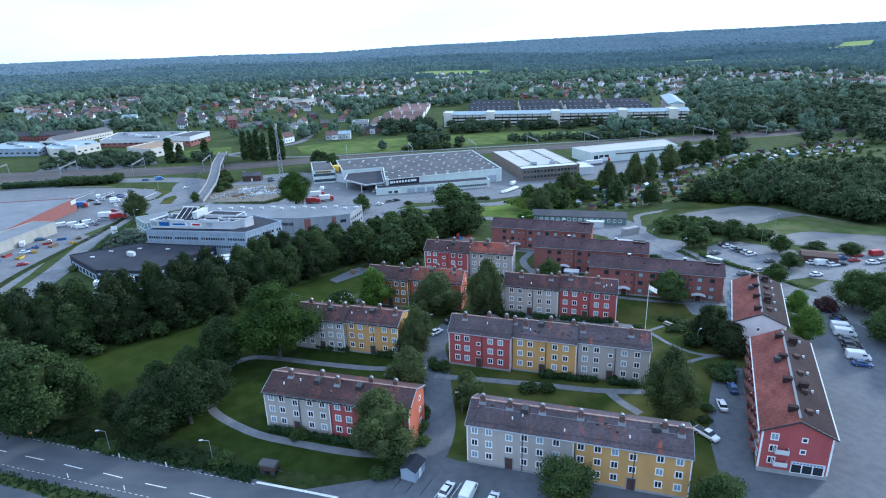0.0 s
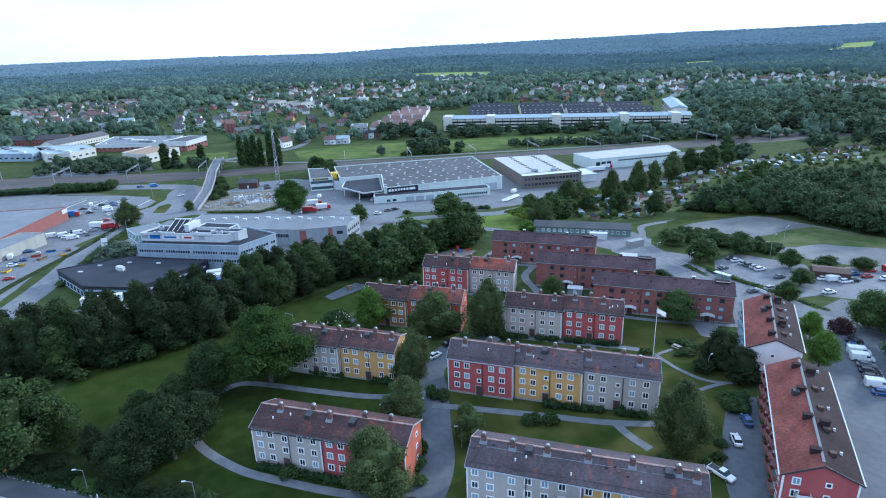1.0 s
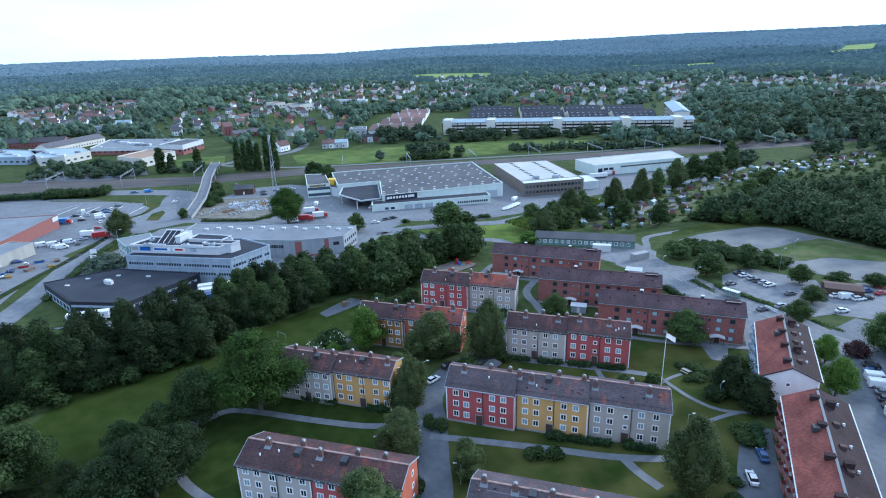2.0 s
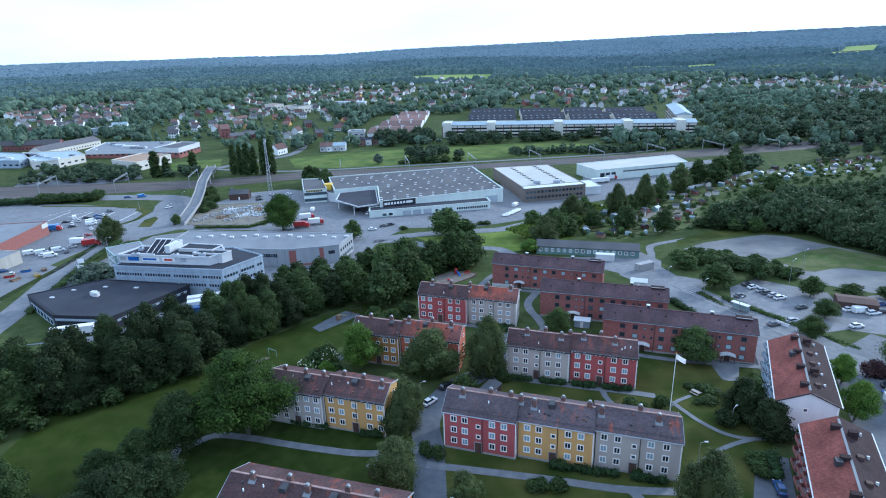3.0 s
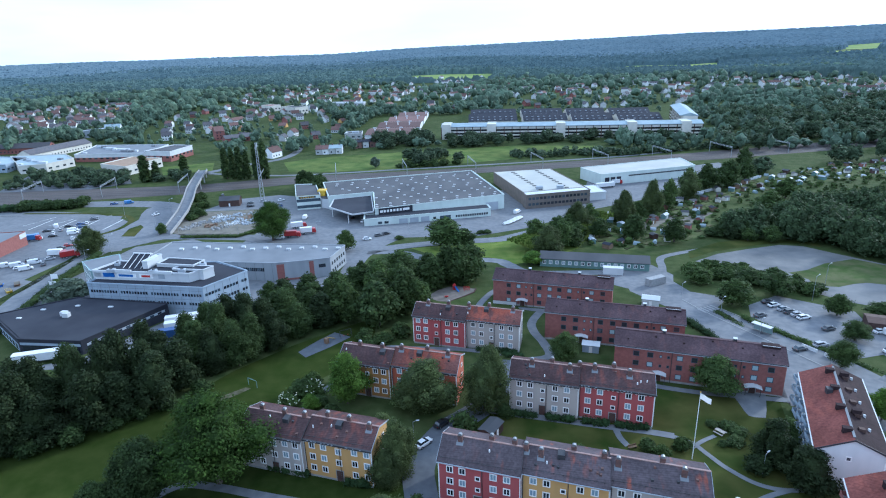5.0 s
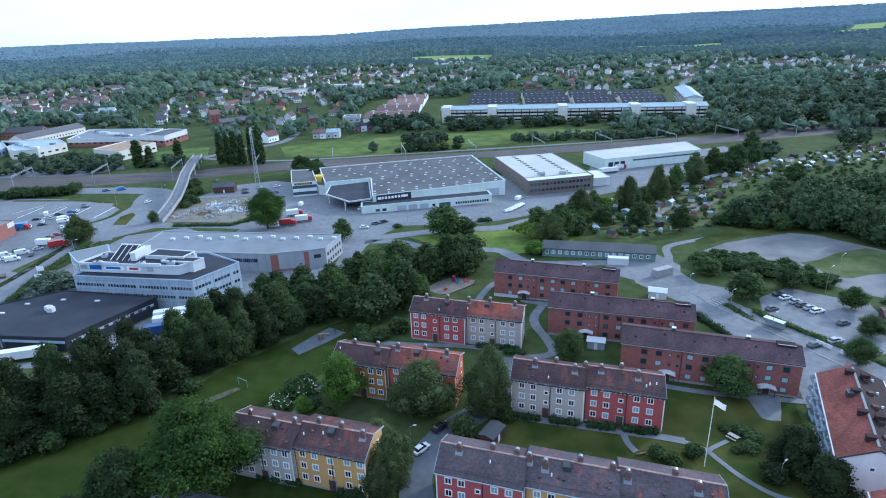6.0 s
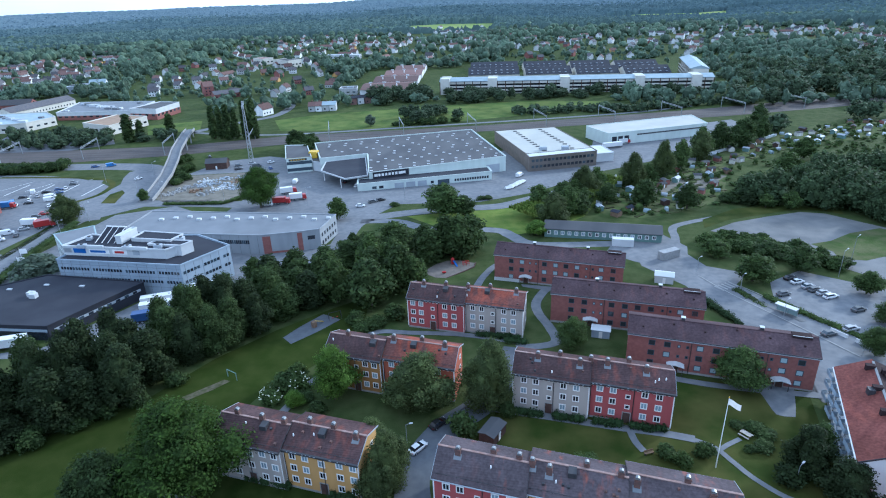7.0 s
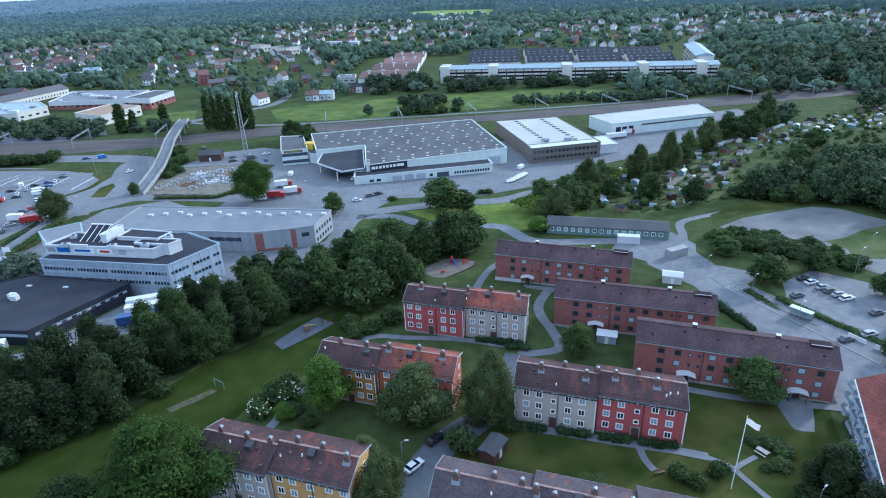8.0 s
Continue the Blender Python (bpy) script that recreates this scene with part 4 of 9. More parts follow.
# ---- red brick houses ----
def brick_house(label, fl, deg, length, porches, basement=False, depth=8.8, he=8.4, hr=10.15):
    house = thing("brick_house", fl[0], fl[1], deg, label, "apartment house", "red brick houses")
    bm = B()
    prism(bm, [(0, 0), (depth, 0), (depth, he), (depth / 2, hr), (0, he)], 0, 0, length)
    part("wall", bm, "brick", house)
    part("plinth", box(B(), -0.03, -0.06, 0, length + 0.03, 0, 0.6), "plinth", house)
    gable_roof(house, 0, length, depth, he, hr, "roof_purple", 0.5, (0.2, 0.2))
    bm = beam(B(), (-0.24, depth / 2, hr + 0.22), (length + 0.24, depth / 2, hr + 0.22), 0.4, 0.14)
    part("ridge_cap", bm, "roof_purple", house)
    # a raised sheet-clad platform by one end of the ridge
    bm = box(B(), length - 4.6, depth / 2 - 0.9, hr - 0.3, length - 1.0, depth / 2 + 0.9, hr + 0.42)
    part("ridge_platform", bm, "roof_plum", house, "dark sheet-clad platform on the ridge")
    part("platform_rail", beam(B(), (length - 4.6, depth / 2 - 0.95, hr + 0.46), (length - 1.0, depth / 2 - 0.95, hr + 0.46), 0.09), "sheet_white", house)
    bm = box(B(), -0.2, -0.6, he - 0.16, length + 0.2, -0.42, he + 0.02)
    part("eave_board", bm, "dark_metal", house)
    bm = box(B(), -0.2, -0.62, he - 0.34, length + 0.2, -0.46, he - 0.2)
    part("gutter", bm, "sheet", house, "pale sheet metal gutter")
    bm = B()
    for ya, yb in ((-0.5, depth / 2), (depth + 0.5, depth / 2)):
        beam(bm, (-0.22, ya, he - 0.1), (-0.22, yb, hr + 0.14), 0.06, 0.2)
        beam(bm, (length + 0.22, ya, he - 0.1), (length + 0.22, yb, hr + 0.14), 0.06, 0.2)
    part("verge_board", bm, "dark_metal", house)
    for x in (1.9, 4.9, 8.0, 14.4, 17.5, 20.4, 23.4, 29.9, 33.1):
        for z in (6.6, 4.15, 1.75):
            if x == 1.9 or z < 2 and any(abs(x - q) < 2.4 for q in porches):
                continue
            add_window(house, WIN_BRICK, x, 0, z)
    # small stair and bathroom windows between the flats
    for x in (10.3, 12.0, 26.0, 27.7):
        for z in (6.5, 4.05):
            add_window(house, WIN_BRICK_SMALL, x, 0, z)
    for x in (12.7, 27.0):
        part("downpipe", cyl(B(), x, -0.12, 0.2, he - 0.3, 0.07, n=6), "dark_metal", house)
    if basement:
        part("basement_wall", box(B(), -0.05, -0.1, 0, 7.4, -0.06, 1.05), "sheet_white", house, "whitewashed basement wall")
    for x in porches:
        add_door(house, x, -0.06)
        bm = B()
        prism(bm, [(-1.8, 2.2), (0, 2.62), (1.8, 2.2), (1.8, 2.32), (1.0, 2.66), (0, 2.84), (-1.0, 2.66), (-1.8, 2.32)], 1, -1.6, 0)
        p = part("porch_roof", bm, "sheet_white", house, "white porch canopy on posts")
        p.location = (x, -0.05, 0)
        for sx in (-1.5, 1.5):
            part("post", box(B(), sx - 0.06, -1.5, 0.02, sx + 0.06, -1.38, 2.3), "dark_metal", p)
    for x in (length * 0.3, length * 0.72):
        bm = box(B(), -0.36, -0.36, 0, 0.36, 0.36, 0.95)
        c = part("chimney", bm, "dark_metal", house, "low black chimney with a pale cap")
        c.location = (x, depth / 2 + 0.2, hr - 0.05)
        part("cap", box(B(), -0.46, -0.46, 0.95, 0.46, 0.46, 1.05), "sheet_white", c)
    for k in range(6):
        u = (0.08 + 0.17 * k) % 1
        v = part("roof_vent", box(B(), -0.18, -0.18, -0.1, 0.18, 0.18, 0.24), "roof_plum", house)
        v.location = (length * u, 1.6 + 2.4 * ((k * 0.618) % 1), he + (1.6 + 2.4 * ((k * 0.618) % 1)) * (hr - he) / (depth / 2) + 0.2)
    return house


brick_house("three-storey red brick house with plum tiled roof", (-1.4, 209.9), -12.8, 35.8, (9.2,), True)
brick_house("three-storey red brick house with plum tiled roof", (12.8, 184.9), -11.5, 35.1, (9.7,))
brick_house("long red brick house with two white porch canopies", (27.6, 165.9), -13.5, 36.0, (10.0, 29.9))

# ---- green timber barrack ----
bar = thing("timber_barrack", 15.5, 246.0, -8.5, "long low green timber barrack with grey felt roof", "barrack")
bm = B()
prism(bm, [(0, 0), (8, 0), (8, 3.2), (4, 4.6), (0, 3.2)], 0, 0, 38.5)
part("wall", bm, "teal", bar)
gable_roof(bar, 0, 38.5, 8, 3.2, 4.6, "felt_grey", 0.5, (0.3, 0.3))
for x in np.arange(1.6, 38, 2.3):
    add_window(bar, WIN, float(x), 0, 1.8)

# ---- industrial estate ----
def prism_block(name, ring, h, wall, roof, label, category, parapet=0.5, z=None):
    """A flat-roofed building on a convex outline: wall, roof sheet within a parapet."""
    cx, cy = sum(p[0] for p in ring) / len(ring), sum(p[1] for p in ring) / len(ring)
    base = min(ground_z(p[1]) for p in ring) - 0.3 if z is None else z
    ob = thing(name, cx, cy, 0, label, category, z=base)
    loc, z0 = [(p[0] - cx, p[1] - cy) for p in ring], 0
    bm = B()
    prism(bm, loc, 2, z0, z0 + h)
    part("wall", bm, wall, ob)
    mx, my = sum(p[0] for p in loc) / len(loc), sum(p[1] for p in loc) / len(loc)
    def inset(p, d):
        v = Vector((p[0] - mx, p[1] - my))
        return (mx + v.x * (1 - d / v.length), my + v.y * (1 - d / v.length))
    bm = B()
    prism(bm, [inset(p, 0.6) for p in loc], 2, z0 + h, z0 + h + 0.12)
    part("roof", bm, roof, ob)
    if parapet:
        bm = B()
        for p, q in zip(loc, loc[1:] + loc[:1]):
            beam(bm, (*p, z0 + h + parapet / 2), (*q, z0 + h + parapet / 2), 0.35, parapet)
        part("parapet", bm, wall, ob)
    return ob


def on_wall(ob, a, b, u, z0, z1, width, material, name, label="", out=0.08):
    """A panel of that width at fraction u along the outer wall from a to b."""
    a, b = Vector(a), Vector(b)
    d = (b - a).normalized()
    n = Vector((d.y, -d.x))
    c = a + (b - a) * u - ob.location.xy / S
    bm = B()
    pts = [c - d * width / 2, c + d * width / 2, c + d * width / 2 + n * out, c - d * width / 2 + n * out]
    prism(bm, [(p.x, p.y) for p in pts], 2, z0, z1)
    return part(name, bm, material, ob, label)


def inside_ring(x, y, ring):
    hit = False
    for (x0, y0), (x1, y1) in zip(ring, ring[1:] + ring[:1]):
        if (y0 > y) != (y1 > y) and x < x0 + (y - y0) * (x1 - x0) / (y1 - y0):
            hit = not hit
    return hit


# large car dealer's hall
WH = [(-59.5, 311), (3.0, 338.5), (-16.8, 401), (-102.5, 371), (-90, 337.5), (-67.5, 346)]
hall = prism_block("dealer_hall", WH, 7.6, "hall_white", "felt_grey", "large pale industrial hall with rows of rooflights", "warehouse", 0.5)
for i in range(10):
    for j in range(15):
        # pairs of small domes in rows that cross the whole hall
        u, v = 0.05 + 0.1 * i + (0.012 if j % 2 else -0.012), 0.05 + 0.065 * j
        near, far = Vector((-59.5, 311)).lerp(Vector((3, 338.5)), u), Vector((-102.5, 371)).lerp(Vector((-16.8, 401)), u)
        q = near.lerp(far, v)
        if j % 3 == 2 or not inside_ring(q.x, q.y, WH):
            continue
        x, y = q.x - hall.location.x / S, q.y - hall.location.y / S
        part("rooflight", box(B(), x - 0.65, y - 0.4, 7.7, x + 0.65, y + 0.4, 7.95), "sheet_white", hall)
# low front range with its doors
EXT = [(-63.5, 303.2), (-3.6, 322.5), (-5.5, 330), (-65.0, 311.0)]
ext = prism_block("dealer_front_range", EXT, 4.4, "hall_white", "felt", "low white front range with roller doors and windows", "warehouse", 0.35)
for u, w, z0, z1, m, nm in ((0.12, 2.0, 1.6, 2.8, "glass_dark", "window"), (0.17, 2.0, 1.6, 2.8, "glass_dark", "window"), (0.3, 4.2, 0.3, 3.4, "sheet", "roller_door"), (0.385, 4.2, 0.3, 3.4, "sheet", "roller_door"), (0.47, 4.2, 0.3, 3.4, "sheet", "roller_door"),
                            (0.545, 1.4, 1.6, 2.8, "glass_dark", "window"), (0.63, 5.5, 0.3, 3.0, "glass_dark", "dark_doorway")):
    on_wall(ext, EXT[0], EXT[1], u, z0, z1, w, m, nm)
for k in range(14):
    on_wall(ext, EXT[0], EXT[1], 0.72 + 0.019 * k, 1.6, 2.7, 0.85, "glass_dark", "window")
on_wall(hall, WH[0], WH[1], 0.9, 0.3, 4.6, 7.0, "sheet", "roller_door", out=0.1)
sg = on_wall(hall, WH[0], WH[1], 0.15, 4.9, 7.9, 17.0, "felt", "sign_board", "black sign board with white lettering", out=0.5)
for k, w in enumerate((1.6, 1.0, 1.1, 1.0, 1.1, 1.0, 1.1, 1.0, 2.4)):
    bar = on_wall(hall, WH[0], WH[1], 0.045 + 0.0235 * k, 5.8, 7.0, w, "trim", "sign_bar", out=0.56)
    bar.parent = sg
# entrance canopy and office wing
CAN = [(-85.0, 321), (-70, 307.5), (-60.5, 312.5), (-68.5, 345), (-87, 337)]
can = prism_block("canopy", CAN, 0.5, "sheet_white", "felt", "dark-topped canopy over the car bays", "canopy", 0.25, z=ground_z(315) + 4.6)
for q in ((-84, 322), (-72.5, 309), (-75, 334), (-65, 312)):
    part("post", cyl(B(), q[0] - can.location.x / S, q[1] - can.location.y / S, -4.7, 0, 0.18), "trim", can)
OFF = [(-107.5, 337), (-95.5, 341), (-106, 367.5), (-118, 366.5)]
off = prism_block("office_wing", OFF, 7.6, "hall_white", "felt_grey", "two-storey white office wing with yellow trim", "office", 0.4)
for z in (1.2, 4.6):
    on_wall(off, OFF[0], OFF[1], 0.5, z, z + 1.6, 12.5, "glass_dark", "window_band")
on_wall(off, OFF[0], OFF[1], 0.5, 7.75, 8.05, 12.6, "yellowpaint", "yellow_fascia", out=0.1)
on_wall(off, OFF[0], OFF[1], 0.45, 6.5, 7.5, 9.0, "dark_metal", "sign_board", "dark sign board with yellow bars", 0.12)
for k in range(6):
    on_wall(off, OFF[0], OFF[1], 0.2 + 0.1 * k, 6.75, 7.25, 0.7, "yellowpaint", "sign_bar", out=0.16)
# joining wing
WNG = [(-95.3, 341.5), (-89.8, 339.5), (-101, 368), (-105.5, 366.5)]
jw = prism_block("joining_wing", WNG, 5.2, "sheet_white", "felt_grey", "white joining wing of the dealer's hall", "office", 0.3)
part("plant_box", box(B(), -1.2, -6.0, 5.3, 3.0, -1.5, 8.6), "yellowpaint", jw, "yellow sheet-clad plant room")

# white-roofed hall with brick front
W2 = [(14.5, 340), (48, 351.5), (32, 407), (-3, 398)]
w2 = prism_block("white_roofed_hall", W2, 7.2, "brown_panel", "roof_cream", "industrial hall with white roof and grey-brown front", "warehouse", 0.3)
fr = prism_block("front_range", [(14.2, 336.5), (48.2, 347.8), (46.6, 354), (12.8, 343)], 7.6, "brown_panel", "sheet_white", "two-storey brown-grey office front with window bands", "office", 0.3)
for z in (2.0, 5.0):
    for k in range(16):
        on_wall(fr, (14.2, 336.5), (48.2, 347.8), 0.06 + 0.058 * k, z, z + 1.3, 1.5, "glass_dark", "window")
for k in range(11):
    for u in (0.3, 0.72):
        q = Vector(W2[0]) * (1 - u) + Vector(W2[1]) * u
        q2 = Vector(W2[3]) * (1 - u) + Vector(W2[2]) * u
        c = q + (q2 - q) * (0.12 + 0.08 * k)
        part("rooflight", box(B(), c.x - w2.location.x / S - 1.1, c.y - w2.location.y / S - 0.6, 7.3, c.x - w2.location.x / S + 1.1, c.y - w2.location.y / S + 0.6, 7.6), "felt_grey", w2)
for x, y in ((22, 352), (33, 353)):
    part("roof_unit", box(B(), x - w2.location.x / S - 1.8, y - w2.location.y / S - 1.2, 7.3, x - w2.location.x / S + 1.8, y - w2.location.y / S + 1.2, 9.0), "sheet", w2, "pale rooftop ventilation unit")
# far white hall
W3 = [(60.5, 388), (121, 412), (119, 437), (51, 409)]
w3 = prism_block("long_white_hall", W3, 7.0, "hall_white", "roof_cream", "long white hall with truck docks", "warehouse", 0.4)
for u in (0.06, 0.12, 0.18):
    on_wall(w3, W3[0], W3[1], u, 0.8, 5.0, 3.0, "felt", "dock_door")
on_wall(w3, W3[0], W3[1], 0.62, 4.6, 5.4, 44.0, "felt_grey", "window_band")
prism_block("low_white_shed", [(44, 352), (58, 356), (54, 372), (42, 368)], 4.5, "sheet_white", "sheet_white", "low white shed beside the hall", "warehouse", 0.3)

# grey hall with red doors
L1 = [(-130, 231.5), (-79, 228.6), (-67.4, 231.8), (-60.4, 234.4), (-58.4, 248.4), (-130, 252.5)]
l1 = prism_block("grey_hall", L1, 7.7, "hall_grey", "membrane", "long pale grey industrial hall with brick-red panels", "warehouse", 0.35)
on_wall(l1, L1[1], L1[2], 0.16, 0.3, 7.2, 2.6, "brick", "red_panel", "brick-red wall panel", 0.1)
on_wall(l1, L1[2], L1[3], 0.1, 0.3, 7.4, 1.6, "brick", "red_panel", "brick-red wall panel", 0.1)
on_wall(l1, L1[1], L1[2], 0.5, 0.3, 1.7, 10.0, "brick", "red_plinth", "brick-red plinth band", 0.06)
for k in range(16):
    on_wall(l1, L1[0], L1[1], 0.02 + 0.064 * k, 0.3, 7.6, 0.12, "membrane", "panel_joint", out=0.04)
for u in (0.46, 0.62, 0.76, 0.87):
    for k in range(8):
        on_wall(l1, L1[0], L1[1], u - 0.05 + 0.0135 * k, 4.6, 5.9, 0.55, "glass_dark", "window")
for z in (1.8, 4.6):
    for k in range(6):
        on_wall(l1, L1[3], L1[4], 0.12 + 0.15 * k, z, z + 1.2, 1.0, "glass_dark", "window")
on_wall(l1, L1[2], L1[3], 0.6, 4.6, 5.9, 2.4, "glass_dark", "window")
for k in range(14):
    x = -121 + 4.7 * k
    y = 243.0 + (k % 3) * 1.3
    part("roof_vent", box(B(), x - l1.location.x / S - 0.8, y - l1.location.y / S - 0.5, 7.8, x - l1.location.x / S + 0.8, y - l1.location.y / S + 0.5, 8.5), "sheet_white", l1)

# office block with white terraces
L2 = [(-129, 200.2), (-89.3, 196.8), (-81.2, 211.3), (-95, 219.5), (-126, 218)]
l2 = prism_block("office_block", L2, 10.5, "panel", "felt", "three-storey pale panel office block with dark roof", "office", 0.4)
for z in (4.7, 7.6):
    for k in range(40):
        if (k * 7 + int(z)) % 11:
            on_wall(l2, L2[0], L2[1], 0.03 + 0.0242 * k, z, z + 0.85, 0.62, "glass_dark", "window")
    for k in range(14):
        if k % 6 != 5:
            on_wall(l2, L2[1], L2[2], 0.06 + 0.067 * k, z, z + 0.85, 0.8, "glass_dark", "window")
for k in range(13):
    on_wall(l2, L2[0], L2[1], 0.04 + 0.077 * k, 0.2, 10.4, 0.1, "membrane", "panel_joint", out=0.03)
for z in (3.4, 6.5, 9.4):
    on_wall(l2, L2[0], L2[1], 0.5, z, z + 0.08, 39.6, "membrane", "panel_joint", out=0.03)
for k in range(6):
    on_wall(l2, L2[1], L2[2], 0.08 + 0.17 * k, 0.2, 10.4, 0.1, "membrane", "panel_joint", out=0.03)
upper = []
tr = prism_block("terrace_storey", [(-130.5, 207), (-97, 204.5), (-92, 211), (-127, 216)], 2.6, "sheet_white", "felt", "set-back white terrace storey with signs", "office", 0.5, z=l2.location.z / S + 10.65)
for u, w, m in ((0.05, 2.4, "metal"), (0.17, 4.0, "blue"), (0.36, 6.5, "trim"), (0.56, 4.6, "trim"), (0.72, 2.2, "sheet")):
    on_wall(tr, (-130.5, 207), (-97, 204.5), u, 0.9, 2.3, w, m, "sign_board", "blue and white company sign board", 0.12)
for q, h, wl_, rf, lb in (([(-114.5, 209), (-112.8, 209), (-111.8, 216), (-113.5, 216)], 5.0, "sheet_white", "sheet_white", "white wall fin beside the roof lantern"),
                          ([(-111, 211), (-98, 209.6), (-96.5, 214.5), (-110, 216.5)], 3.6, "sheet_white", "felt", "white plant storey with dark roof"),
                          ([(-104, 207.8), (-93.5, 206.8), (-91.6, 210.2), (-103, 211.2)], 3.1, "sheet_white", "felt", "low white terrace block with dark roof")):
    upper.append(prism_block("roof_storey", q, h, wl_, rf, lb, "office", 0.35, z=l2.location.z / S + 10.65))
for u, w, m in ((0.31, 2.2, "blue"), (0.36, 1.6, "blue"), (0.405, 1.4, "blue"), (0.53, 1.0, "redpaint"), (0.56, 1.0, "redpaint"), (0.59, 0.9, "redpaint")):
    on_wall(tr, (-130.5, 207), (-97, 204.5), u, 1.25, 1.95, w, m, "sign_bar", out=0.2)
for u in (0.3, 0.72):
    on_wall(tr, (-130.5, 207), (-97, 204.5), u, 2.6, 3.6, 8.0, "sheet_white", "white_balustrade", out=0.5)
lt = thing("roof_lantern", -118.5, 212.5, -4, "dark glazed lean-to lantern in white frames", "roof lantern", z=l2.location.z / S + 10.65)
bm = B()
prism(bm, [(-3.4, 2.4), (3.4, 2.4), (3.4, 5.4)], 0, -3.0, 3.0)
part("glazing", bm, "felt", lt, "sloping dark glazing")
part("base", box(B(), -3.2, -3.6, 0, 3.2, 3.6, 2.38), "sheet_white", lt)
for x in (-3.1, -1.0, 1.0, 3.1):
    part("rafter", beam(B(), (x, -3.5, 2.45), (x, 3.5, 5.55), 0.13), "trim", lt)
part("ridge", beam(B(), (-3.4, 3.5, 5.55), (3.4, 3.5, 5.55), 0.3), "trim", lt)
upper.append(lt)
for x, y, w in ((-123.4, 206.2, 1.2), (-109, 205.8, 0.9), (-100, 206.4, 1.1), (-96, 212, 1.0), (-125, 212, 0.8)):
    ac = thing("roof_fan", x, y, 8, "small grey rooftop fan unit", "fan unit", "roof fans", z=l2.location.z / S + 13.4)
    part("housing", box(B(), -w, -0.7, 0, w, 0.7, 1.0), "sheet", ac)
    part("outlet", cyl(B(), 0, 0, 1.0, 1.25, 0.45, 0.4, 10), "dark_metal", ac)
    upper.append(ac)
for o in upper + [tr]:
    o.location += S * Vector((1.6, -3.4, 0))
gh = prism_block("glass_atrium", [(-148, 224), (-138.5, 215), (-129, 219), (-139, 232)], 9.2, "glass_atrium", "membrane", "glazed atrium with pale green glass walls", "atrium", 0.2)
for a, b in (((-148, 224), (-138.5, 215)), ((-138.5, 215), (-129, 219))):
    for k in range(6):
        on_wall(gh, a, b, 0.08 + 0.168 * k, 0.3, 9.2, 0.16, "trim", "mullion", out=0.1)
    for z in (3.2, 6.2):
        on_wall(gh, a, b, 0.5, z, z + 0.16, 9.5, "trim", "transom", out=0.09)

# dark flat-roofed showroom
L3 = [(-130, 171.5), (-111.5, 171), (-100.5, 195.5), (-132.5, 199.5), (-150, 186)]
l3 = prism_block("dark_showroom", L3, 5.2, "felt", "felt", "low showroom with wide black flat roof", "showroom", 0.3)
on_wall(l3, L3[0], L3[1], 0.5, 1.0, 3.4, 17, "glass_dark", "window_band")
on_wall(l3, L3[1], L3[2], 0.5, 3.2, 3.9, 24, "sheet", "fascia_band", "pale fascia band with window strips", 0.12)
for k in range(9):
    on_wall(l3, L3[1], L3[2], 0.12 + 0.095 * k, 3.25, 3.85, 1.3, "glass_dark", "window", out=0.16)
on_wall(l3, L3[0], L3[1], 0.5, 3.6, 4.3, 18, "panel", "fascia_band", "pale fascia band with window strips", 0.12)
on_wall(l3, L3[4], L3[0], 0.5, 1.0, 3.4, 22, "panel", "pale_wall", "pale blue wall panels", 0.06)
for k in range(7):
    on_wall(l3, L3[4], L3[0], 0.12 + 0.125 * k, 1.5, 3.0, 1.8, "glass_dark", "window", out=0.12)
for x, y in ((-137, 190), (-128, 193), (-117, 192.5), (-140, 184)):
    part("rooflight", box(B(), x - l3.location.x / S - 0.7, y - l3.location.y / S - 0.35, 5.3, x - l3.location.x / S + 0.7, y - l3.location.y / S + 0.35, 5.6), "sheet_white", l3)
for x, y in ((-127.5, 186.5), (-126.2, 185.6)):
    part("roof_unit", box(B(), x - l3.location.x / S - 0.9, y - l3.location.y / S - 0.7, 5.3, x - l3.location.x / S + 0.9, y - l3.location.y / S + 0.7, 6.6), "sheet_white", l3, "white rooftop fan unit")

# brick and white warehouses across the street
r1 = prism_block("brick_warehouse", [(-203, 216), (-211.5, 273.5), (-262, 262), (-250, 210)], 6.4, "brick", "membrane", "red brick warehouse with grey flat roof", "warehouse", 0.3)
on_wall(r1, (-203, 216), (-211.5, 273.5), 0.96, 4.2, 6.2, 4.5, "sheet_white", "sign_board", "white sign board", 0.2)
prism_block("white_warehouse", [(-192, 190), (-190, 231), (-201, 232), (-206, 190)], 5.2, "dull_cream", "membrane", "cream warehouse with grey flat roof", "warehouse", 0.3)


